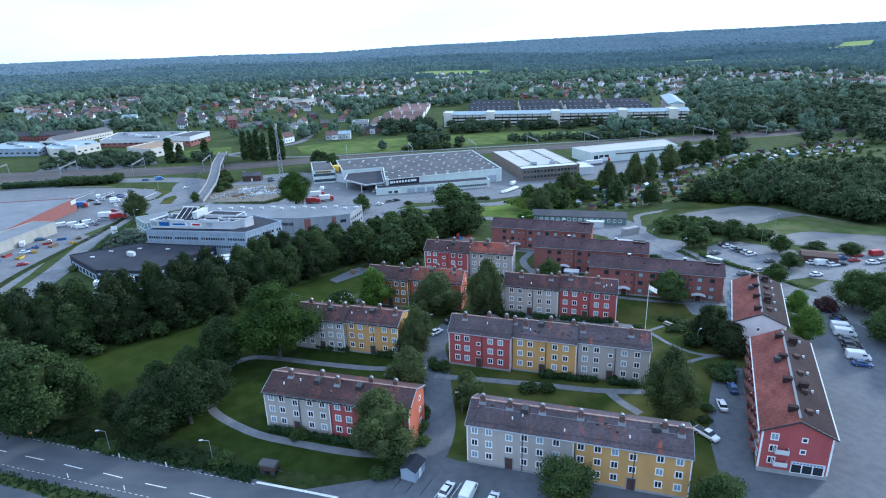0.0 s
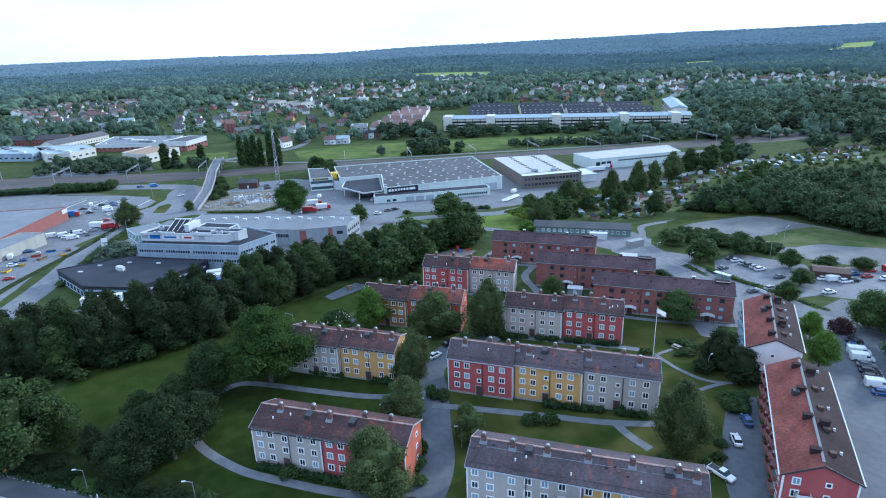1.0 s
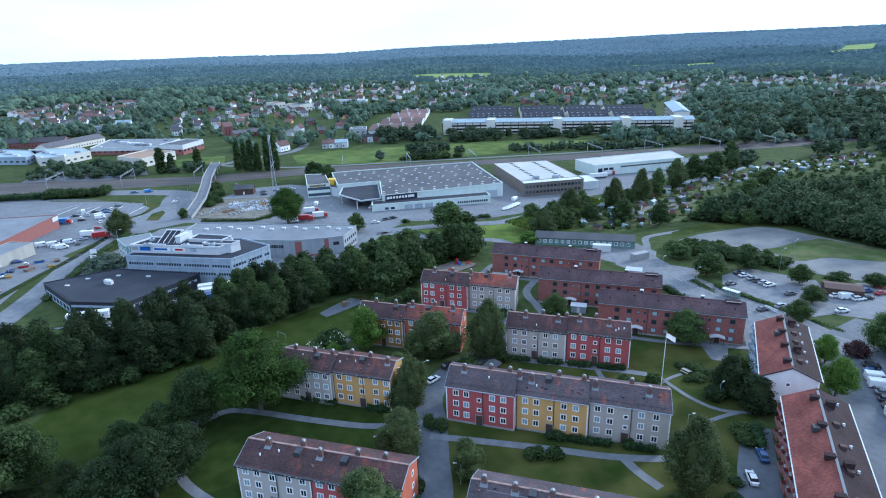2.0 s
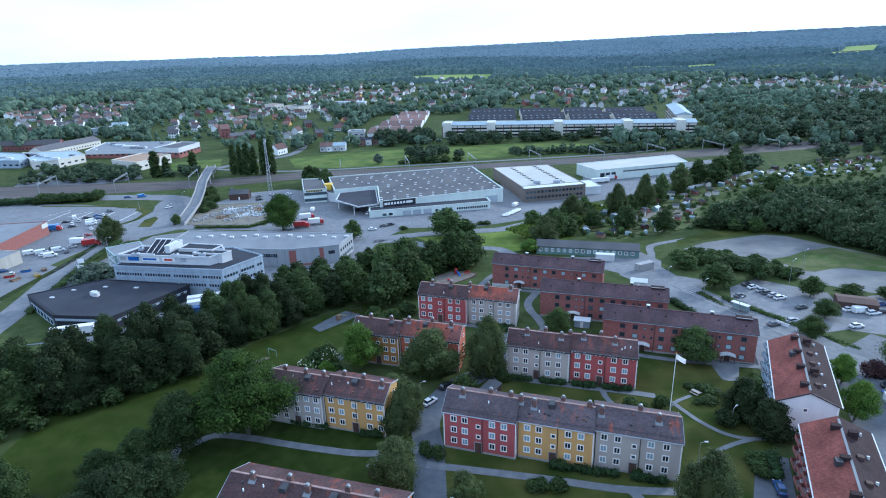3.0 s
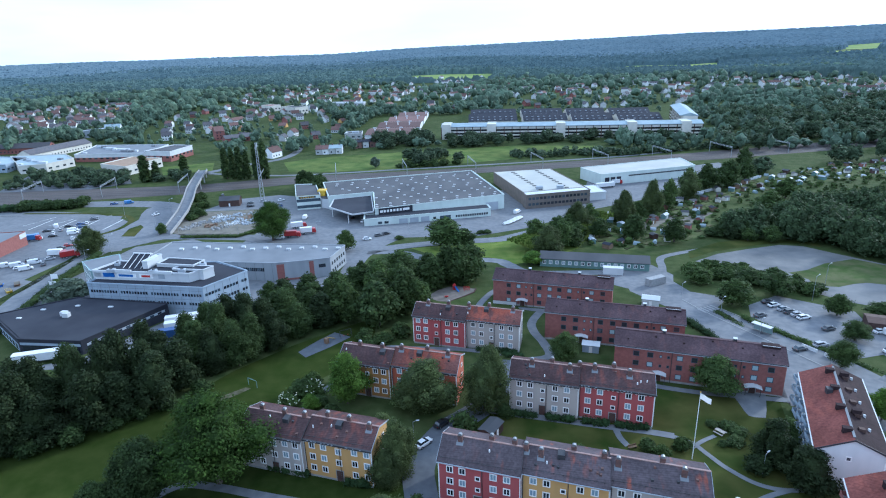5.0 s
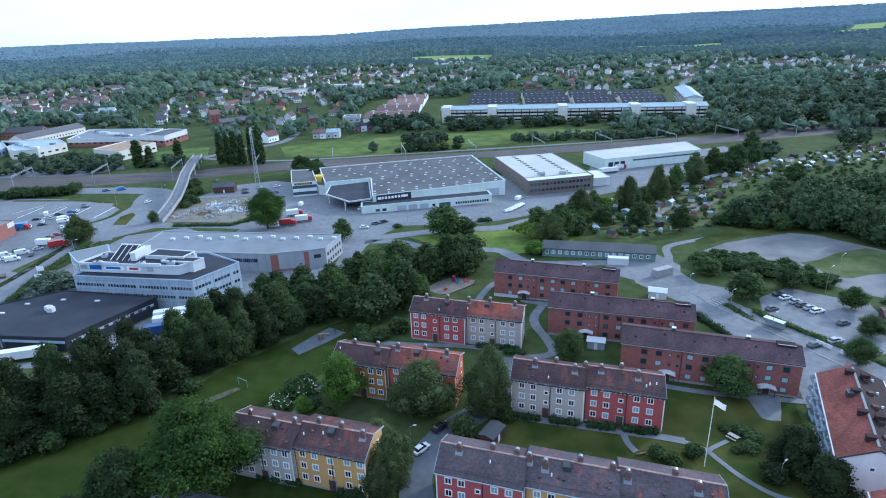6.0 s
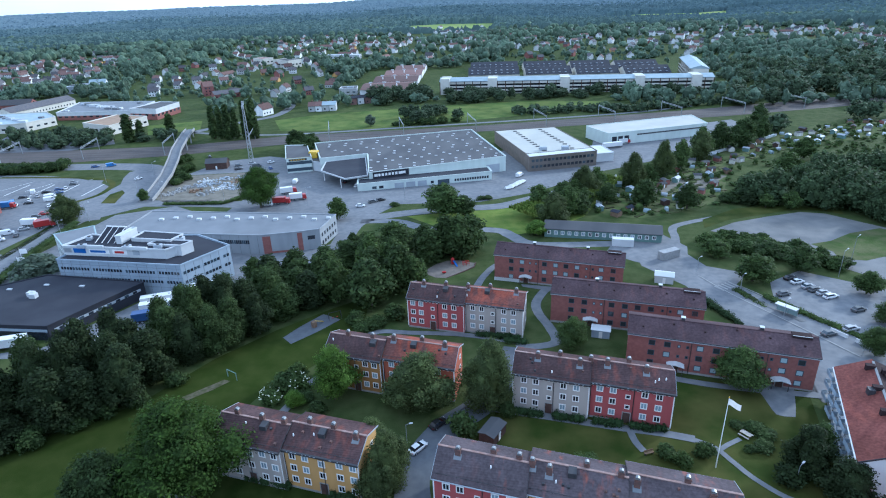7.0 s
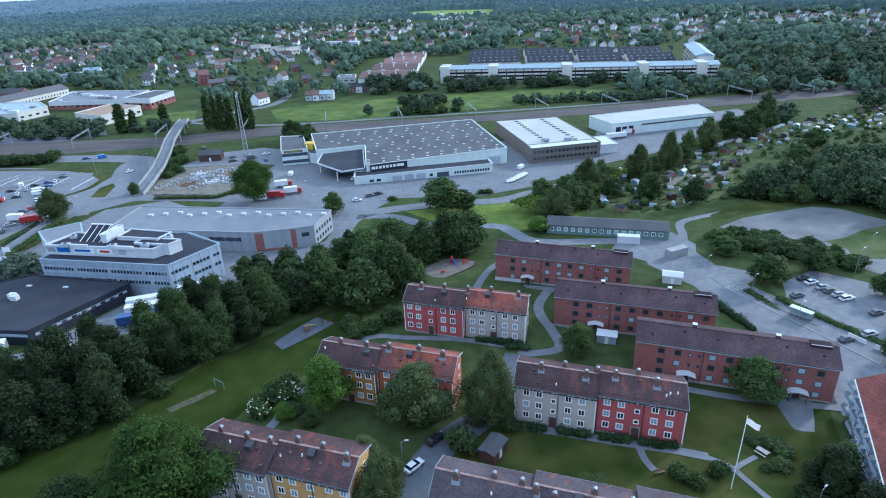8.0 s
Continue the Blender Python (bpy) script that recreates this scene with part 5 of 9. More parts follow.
# ---- long balcony-access apartment block far behind ----
def access_block(a, b, depth, h, label, bays):
    d = Vector(b) - Vector(a)
    ln, deg = d.length, math.degrees(math.atan2(d.y, d.x))
    ob = thing("balcony_block", a[0], a[1], deg, label, "apartment block", z=-6)
    part("wall", box(B(), 0, 0, 0, ln, depth, h), "cream", ob)
    bm = B()
    prism(bm, [(-2.4, h - 0.2), (depth + 0.6, h - 0.2), (depth + 0.6, h + 0.2), (depth / 2, h + 2.6), (-2.4, h + 0.2)], 0, -0.5, ln + 0.5)
    part("roof", bm, "green_roof", ob, "pale verdigris sheet metal roof")
    for z in (0.9, 3.9, 6.9):
        part("deck", box(B(), 0, -1.9, z + 1.9, ln, 0, z + 2.1), "cream", ob)
        part("balustrade", box(B(), 0, -2.0, z + 1.9, ln, -1.9, z + 3.2), "cream", ob)
        part("window_band", box(B(), 0.5, -0.05, z - 0.2, ln - 0.5, 0, z + 1.4), "glass_dark", ob)
    n = int(ln / 7)
    for k in range(n + 1):
        part("pier", box(B(), ln * k / n - 0.35, -2.15, 0, ln * k / n + 0.35, -1.9, h - 0.2), "dark_wood", ob)
    for u in bays:
        part("stair_tower", box(B(), ln * u - 4, -3.2, 0, ln * u + 4, depth + 0.8, h + 2.4), "cream", ob, "cream stair tower")
    return ob


access_block((-52, 583), (176, 575), 13, 11, "long cream access-balcony block with verdigris roof", (0.02, 0.2, 0.47, 0.74, 0.94))
access_block((181, 690), (166, 600), 13, 15, "tall cream balcony block with verdigris roof", ())
for x0, x1, y in ((-32, 20, 676), (26, 72, 672), (76, 118, 668), (122, 166, 662)):
    for k in range(2):
        ter = thing("terrace_row", x0, y + 50 * k, 2, "row of dark-roofed terraced houses", "terraced house", "dark-roofed terraces")
        bm = B()
        prism(bm, [(0, 0), (34, 0), (34, 4), (17, 9), (0, 4)], 0, 0, x1 - x0)
        part("wall", bm, "cream", ter)
        gable_roof(ter, 0, x1 - x0, 34, 4, 9.5, "felt", 0.6)
        for q in np.arange(4, x1 - x0 - 2, 6):
            for v in (3, 9):
                part("rooflight", box(B(), q - 0.9, v - 0.7, 4 + v * 0.323 + 0.2, q + 0.9, v + 0.7, 4 + v * 0.323 + 0.75), "sheet", ter)
for k, (x, y, w) in enumerate(((-126, 590, 46), (-124, 640, 44), (-122, 690, 40), (-118, 735, 34))):
    ter = thing("red_roofed_block", x, y, 3, "low block with wide red tiled roof", "school", "red-roofed blocks")
    bm = B()
    prism(bm, [(0, 0), (46, 0), (46, 4), (23, 6), (0, 4)], 0, 0, w)
    part("wall", bm, "far_white", ter)
    gable_roof(ter, 0, w, 46, 4, 6.2, "far_roof", 0.6)
    for q in range(3):
        part("chimney", box(B(), 8 + 12 * q, 11, 5, 9 + 12 * q, 12, 7.4), "trim", ter)
        part("roof_lantern", box(B(), 4 + 13 * q, 30, 5, 7 + 13 * q, 31.5, 6.8), "sheet_white", ter)
# low buildings on the far side of the railway: outline, height, wall, roof, label, units on the roof
for ring, h, wall, roof, label, units in (
        ([(-292, 445), (-265, 433.5), (-257, 467), (-285.5, 476)], 6.5, "cream", "tan_roof", "pale hall with tan flat roof", 0),
        ([(-285, 491.5), (-261, 486.5), (-258.5, 518), (-277, 523)], 8, "sheet_white", "felt_grey", "white and brick hall with dark roof", 0),
        ([(-346, 491), (-286, 494), (-291, 538), (-360, 540)], 6, "sheet_white", "membrane", "low white and brick hall with cluttered roof", 16),
        ([(-356, 444), (-340, 451), (-334, 474), (-357, 495), (-400, 488)], 6, "cream", "green_roof", "cream factory hall with pale blue roof", 9),
        ([(-430, 452), (-372, 450), (-378, 480), (-430, 492)], 6, "panel", "green_roof", "pale panel hall with flat blue roof", 6),
        ([(-442, 630), (-414, 650), (-424, 664), (-450, 644)], 7, "sheet", "sheet", "pale glazed block with white frames", 4),
        ([(-296, 838), (-270, 820), (-258, 838), (-284, 858)], 9, "cream", "felt_grey", "three-storey cream block with flat roof", 0),
        ([(-340, 880), (-322, 868), (-312, 882), (-330, 894)], 8, "cream", "brick", "cream block with low reddish roof", 0),
        ([(-250, 930), (-200, 922), (-200, 936), (-250, 944)], 5, "sheet_white", "sheet_white", "long low white hall", 0),
        ([(-145, 590), (-129, 592), (-131, 606), (-146, 604)], 5.5, "far_white", "felt_grey", "white school wing with flat roof", 2)):
    hb = prism_block("flat_hall", ring, h, wall, roof, label, "hall", 0.7)
    ra, rb, rc, rd = (Vector(q) for q in (ring[0], ring[1], ring[2], ring[-1]))
    for k in range(units):
        q = ra.lerp(rb, 0.1 + 0.8 * ((k * 0.618) % 1)).lerp(rd.lerp(rc, 0.1 + 0.8 * ((k * 0.618) % 1)), 0.15 + 0.7 * ((k * 0.37) % 1)) - hb.location.xy / S
        wx, wy = 1.4 + 1.9 * ((k * 0.77) % 1), 1.0 + 1.2 * ((k * 0.41) % 1)
        part("roof_unit", box(B(), q.x - wx, q.y - wy, h, q.x + wx, q.y + wy, h + 1.0 + 0.9 * ((k * 0.53) % 1)), ("sheet_white", "sheet", "membrane")[k % 3], hb)
    for a, b in ((ra, rb), (rb, Vector(ring[2]))):
        if "brick hall" in label:
            on_wall(hb, a, b, 0.5, 0.2, h * 0.6, (b - a).length, "brick", "brick_band", "brick-red lower wall", 0.1)
        nw = max(2, int((b - a).length / 5))
        for k in range(nw):
            on_wall(hb, a, b, (k + 0.5) / nw, h * 0.38, h * 0.58, 2.6, "glass_dark", "window", out=0.14)
def long_house(name, x, y, deg, length, depth, he, hr, wall, roof, label, category, group=""):
    """A plain gabled building with a row of windows on each storey."""
    o = thing(name, x, y, deg, label, category, group)
    bm = B()
    prism(bm, [(0, 0), (depth, 0), (depth, he), (depth / 2, hr), (0, he)], 0, 0, length)
    part("wall", bm, wall, o)
    gable_roof(o, 0, length, depth, he, hr, roof, 0.5, (0.3, 0.3))
    for z in np.arange(1.8, he - 0.8, 2.7):
        for x in np.arange(1.8, length - 1, 3.2):
            part("window", box(B(), x - 0.6, -0.06, z - 0.6, x + 0.6, 0, z + 0.6), "glass_dark", o)
    part("chimney", box(B(), length * 0.45, depth / 2 - 0.4, hr - 0.3, length * 0.45 + 0.9, depth / 2 + 0.4, hr + 1.2), "brick_chimney", o)
    return o


long_house("factory_range", -392, 500, 82, 66, 14, 5, 8.5, "cream", "far_roof_dark", "long cream range with brown roof", "factory")
long_house("factory_range", -470, 530, 12, 62, 14, 5, 8.5, "brick", "far_roof_dark", "long brick range with brown roof", "factory")
long_house("white_house", -436, 664, 20, 16, 11, 6, 9.5, "far_white", "green_roof", "large white house with pale roof", "house")
long_house("white_house", -180, 494, 70, 12, 8, 5, 8.5, "far_white", "far_roof", "white house with red tiled roof by the street", "house")
long_house("brick_hall", -258, 580, 40, 32, 13, 4, 6.5, "brick", "far_roof_dark", "low brick hall with dark roof", "hall")
long_house("brick_tower_house", -276, 598, 40, 9, 9, 9, 13, "brick", "far_roof", "tall narrow brick house with red roof", "house")
for k in range(5):
    long_house("terraced_house", -122 + 5.6 * k, 537 + 2.6 * k, 24, 5.2, 9, 5.2, 6.6, "far_white" if k % 2 else "far_roof", "felt", "white terraced house with dark roof", "terraced house", "terraces by the meadow")
for k in range(4):
    long_house("terraced_house", -149 + 5.4 * k, 509 + 0.8 * k, 8, 5.0, 10, 4.8 - 0.4 * (k < 2), 6.8, "far_white", "far_roof" if k < 2 else "green_roof", "small white terraced house with red roof" if k < 2 else "small white terraced house with pale roof", "terraced house", "terraces by the meadow")

# ---- trees ----
def blob(sub, seed, rough):
    """A rough lump of foliage as vertex and face arrays."""
    bm = B()
    bmesh.ops.create_icosphere(bm, subdivisions=sub, radius=1.0)
    v = np.array([tuple(p.co) for p in bm.verts])
    f = np.array([[q.index for q in p.verts] for p in bm.faces])
    bm.free()
    rng = np.random.default_rng(seed)
    return v * (1 + rough * rng.uniform(-1, 1, (len(v), 1))), f


def leaf_cloud(rng, centres, radii, count, size, droop=0.0):
    """Small leaf sprays on the skins of the lobes, with some inside."""
    w = radii.prod(1) ** (2 / 3)
    pick = rng.choice(len(centres), count, p=w / w.sum())
    d = rng.normal(size=(count, 3))
    d /= np.linalg.norm(d, axis=1, keepdims=True)
    far = 0.62 + 0.78 * rng.beta(1.7, 2.4, (count, 1))
    pos = centres[pick] + d * radii[pick] * far
    nrm = d * 0.9 + (0, 0, 0.5) + rng.normal(scale=0.55, size=(count, 3))
    nrm /= np.linalg.norm(nrm, axis=1, keepdims=True)
    a = np.cross(nrm, rng.normal(size=(count, 3)))
    a /= np.linalg.norm(a, axis=1, keepdims=True)
    b = np.cross(nrm, a)
    s = size * rng.uniform(0.55, 1.45, (count, 1))
    pos[:, 2] -= droop * rng.uniform(0, 1, count)
    q = np.stack([pos - a * s - b * s * 0.6, pos + a * s * 0.7 - b * s, pos + a * s + b * s * 0.7, pos - a * s * 0.6 + b * s], 1)
    return q.reshape(-1, 3), np.arange(count * 4).reshape(-1, 4)


SHAPES = {  # crown: lobes, lowest lobe, height of the lobes, reach, lobe size, widest at, lobe height
    "round": (30, 2.6, 8.0, 3.7, (1.15, 1.9), 0.42, 0.85),
    "upright": (30, 1.3, 9.6, 2.7, (0.9, 1.6), 0.36, 1.0),
    "birch": (34, 1.7, 9.2, 2.9, (0.75, 1.4), 0.45, 1.25),
    "poplar": (16, 1.2, 9.8, 0.6, (0.8, 1.15), 0.45, 1.4),
    "shrub": (12, 2.6, 6.6, 4.6, (2.6, 3.9), 0.3, 0.85),
}


def tree_arrays(seed, kind, leaves, size, cores=1):
    """Leaves and inner lumps of a crown for a tree one metre tall, and the places of its limbs."""
    rng = np.random.default_rng(seed)
    n, low, span, reach, (r0, r1), wide, tall = SHAPES[kind]
    cs, rs = [], []
    lean = rng.normal(scale=0.25, size=2)
    for i in range(n):
        u = (i + 0.5) / n
        a = i * 2.39996 + rng.uniform(-0.5, 0.5)
        prof = math.sin(math.pi * min(1, 0.12 + 0.88 * (u / (2 * wide) if u < wide else 0.5 + (u - wide) / (2 * (1 - wide)) * 0.93)))
        out = reach * prof * rng.uniform(0.45, 1.12)
        r = rng.uniform(r0, r1) * (1.15 - 0.4 * u)
        cs.append((out * math.cos(a) + lean[0] * u, out * math.sin(a) + lean[1] * u, low + span * u + rng.uniform(-0.35, 0.35)))
        rs.append((r, r, r * tall))
    cs, rs = np.array(cs), np.array(rs)
    quads_v, quads = leaf_cloud(rng, cs, rs, leaves, size, 1.1 if kind == "birch" else 0.0)
    tv, tf, base = [], [], 0
    for c, r in zip(cs, rs) if cores else ():
        v, t = blob(cores - 1, int(rng.integers(1e6)), 0.22)
        tv.append(v * r * 0.62 + c)
        tf.append(t + base)
        base += len(v)
    # one inner mass, so that no light falls through the middle
    v, t = blob(1 if leaves < 60 else 2, int(rng.integers(1e6)), 0.16)
    wide_in = 0.62 if cores else 0.85
    tv.append(v * (reach * wide_in, reach * wide_in, span * 0.46) + (0, 0, low + span * 0.47))
    tf.append(t + base)
    tv, tf = np.concatenate(tv), np.concatenate(tf)
    top = max(quads_v[:, 2].max(), 1)
    scale = np.array((1 / 12, 1 / 12, 1 / top))
    return quads_v * scale, quads, tv * scale, tf, cs * scale


def crown_mesh(arrays, material):
    qv, q, tv, tf, _ = arrays
    me = bpy.data.meshes.new("crown")
    me.from_pydata(np.concatenate([qv, tv]).tolist(), [], q.tolist() + (tf + len(qv)).tolist())
    me.materials.append(M[material])
    return me


def trunk_mesh(limbs, pale=False):
    bm = B()
    cyl(bm, 0, 0, -0.02, 0.36, 0.024, 0.016, 7)
    cyl(bm, 0, 0, 0.36, 0.75, 0.016, 0.005, 6)
    for c in limbs[::4]:
        zz = max(0.12, c[2] * 0.55)
        beam(bm, (0, 0, zz), tuple(c), 0.009)
    me = bpy.data.meshes.new("trunk")
    bm.to_mesh(me)
    bm.free()
    me.materials.append(M["bark"])
    return me


TREES, RAW = {}, {}


def tree_kind(key, kind, leaves, size, material, variants, cores=1, raw=False):
    RAW[key] = [tree_arrays(101 + 31 * len(RAW) + 17 * i, kind, leaves, size, cores) for i in range(variants)]
    if not raw:
        TREES[key] = [(trunk_mesh(r[4]), crown_mesh(r, material)) for r in RAW[key]]


tree_kind("oak", "round", 12000, 0.115, "leaf_a", 3)
tree_kind("dark", "round", 12000, 0.115, "leaf_b", 3)
tree_kind("great", "round", 22000, 0.082, "leaf_great", 2)
tree_kind("deep", "round", 12000, 0.115, "leaf_deep", 2)
tree_kind("belt", "upright", 8500, 0.13, "leaf_belt", 4)
tree_kind("belt_light", "upright", 8500, 0.13, "leaf_edge", 3)
tree_kind("bright", "round", 12000, 0.115, "leaf_d", 2)
tree_kind("birch", "birch", 20000, 0.08, "leaf_c", 3)
# the same kinds with coarser leaves, for trees that stay far off
FAR_KIND = {"oak": "oak_far", "dark": "dark_far", "bright": "bright_far", "belt": "belt_far", "belt_light": "belt_light_far"}
for key, shape, material in (("oak", "round", "leaf_a"), ("dark", "round", "leaf_b"), ("bright", "round", "leaf_d"), ("belt", "upright", "leaf_belt"), ("belt_light", "upright", "leaf_edge")):
    tree_kind(FAR_KIND[key], shape, 3000, 0.22, material, 2)
tree_kind("poplar", "poplar", 1500, 0.3, "leaf_b", 2)
tree_kind("willow", "round", 3500, 0.28, "leaf_e", 1)
tree_kind("bush", "shrub", 1100, 0.55, "leaf_b", 3)
tree_kind("bush_deep", "shrub", 1400, 0.45, "leaf_deep", 2)
tree_kind("bush_light", "shrub", 1100, 0.55, "leaf_a", 2)
tree_kind("plum", "shrub", 1600, 0.48, "leaf_plum", 1)


def lump_arrays(seed, lobes, sub, leaves, size, slim=1.0):
    """A far crown: one uneven mass with billows on it and loose sprays at its edge, for a tree one metre tall."""
    rng = np.random.default_rng(seed)
    tv, tf, base, cs, rs = [], [], 0, [], []
    spots = [((0, 0, 0.52), (0.36 * slim, 0.36 * slim, 0.43))]
    for i in range(lobes):
        a, u = i * 2.4 + rng.uniform(-0.4, 0.4), (i + 0.5) / lobes
        z = 0.26 + 0.6 * u
        out = 0.33 * slim * math.sqrt(max(0.0, 1 - ((z - 0.45) / 0.55) ** 2)) * rng.uniform(0.75, 1.05)
        r = rng.uniform(0.12, 0.2) * (1.1 - 0.3 * u)
        spots.append(((out * math.cos(a), out * math.sin(a), z), (r, r, r * rng.uniform(0.9, 1.3))))
    for k, (c, r) in enumerate(spots):
        v, t = blob(sub, int(rng.integers(1e6)), 0.16)
        tv.append(v * r * (0.8 if leaves > 100 else 1.0) + c)
        tf.append(t + base)
        base += len(v)
        cs.append(c)
        rs.append(r)
    qv, q = leaf_cloud(rng, np.array(cs), np.array(rs), leaves, size)
    tv = np.concatenate(tv)
    tv[:, 2] = np.maximum(tv[:, 2], 0.03)
    return qv, q, tv, np.concatenate(tf), np.array(cs)


RAW["grove"] = [lump_arrays(700 + i, 14, 1, 1100, 0.03) for i in range(4)]
RAW["mid"] = [lump_arrays(710 + i, 11, 1, 420, 0.042) for i in range(4)]
RAW["mid_birch"] = [lump_arrays(720 + i, 10, 1, 420, 0.038, 0.7) for i in range(3)]
RAW["low"] = [lump_arrays(740 + i, 5, 2 if i == 0 else 1, 60, 0.05, 0.85 + 0.1 * (i % 3)) for i in range(6)]
RAW["tiny"] = [lump_arrays(760 + i, 0, 2, 10, 0.08, 1.0 + 0.08 * i) for i in range(5)]
tree_kind("low_shrub", "shrub", 70, 1.3, "far_leaf", 3, 0, True)
trng = np.random.default_rng(7)
TREE_LABELS = {"great": "great spreading broadleaf tree with domed crown", "oak": "full green broadleaf tree on the grass", "deep": "deep green dense tree beside the road", "dark": "dark green broadleaf tree with dense crown", "bright": "bright yellow-green broadleaf tree in full leaf", "birch": "grey-green birch with drooping branches",
               "belt": "tall dark tree in a dense belt", "belt_light": "tall green tree in a dense belt", "poplar": "slim dark green columnar poplar", "willow": "pale grey-green willow in full leaf", "bush_deep": "deep green low roadside shrub", "bush": "dark green rounded leafy shrub", "plum": "dark copper-leaved round shrub", "bush_light": "light green rounded leafy shrub"}
NATURAL = {"birch": 0.56, "poplar": 0.27, "mid_birch": 0.62, "belt": 0.62, "belt_light": 0.62, "bush": 1.2, "bush_deep": 1.2, "plum": 1.2, "bush_light": 1.2, "low_shrub": 1.2}


def tree(key, x, y, h, w=None, group=""):
    """A tree of that height and crown width."""
    mesh_key = FAR_KIND.get(key, key) if y > 190 else key
    n = int(trng.integers(len(TREES[mesh_key])))
    trunk, crown = TREES[mesh_key][n]
    bush = key.startswith("bush") or key == "plum"
    t = thing("shrub" if bush else "tree", x, y, float(trng.uniform(0, 360)), TREE_LABELS[key], "shrub" if bush else "tree", group)
    s = (w / (h * NATURAL.get(key, 0.86))) if w else 1.0
    t.scale = (S * h * s, S * h * s, S * h)
    for name, me in (("trunk", trunk), ("crown", crown)):
        o = new(name, me)
        o.parent = t
    return t


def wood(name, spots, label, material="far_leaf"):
    """Many trees too far off to tell apart, joined. spots: kind, x, y, height, width."""
    qv, qf, tv, tf, a, b = [], [], [], [], 0, 0
    for key, x, y, h, w in spots:
        v, f, v2, f2, _ = RAW[key][int(trng.integers(len(RAW[key])))]
        s = w / (h * NATURAL.get(key, 0.86))
        ang = trng.uniform(0, 6.28)
        rot = np.array(((math.cos(ang), math.sin(ang), 0), (-math.sin(ang), math.cos(ang), 0), (0, 0, 1)))
        put = np.array((x, y, ground_z(y)))
        qv.append(v @ rot * (h * s, h * s, h) + put)
        tv.append(v2 @ rot * (h * s, h * s, h) + put)
        qf.append(f + a)
        tf.append(f2 + b)
        a, b = a + len(v), b + len(v2)
    me = bpy.data.meshes.new(name)
    me.from_pydata(np.concatenate(qv + tv).tolist(), [], np.concatenate(qf).tolist() + (np.concatenate(tf) + a).tolist())
    me.materials.append(M[material])
    ob = new(name, me)
    ob.scale = (S, S, S)
    return tagged(ob, label, "woodland", "", "stuff")

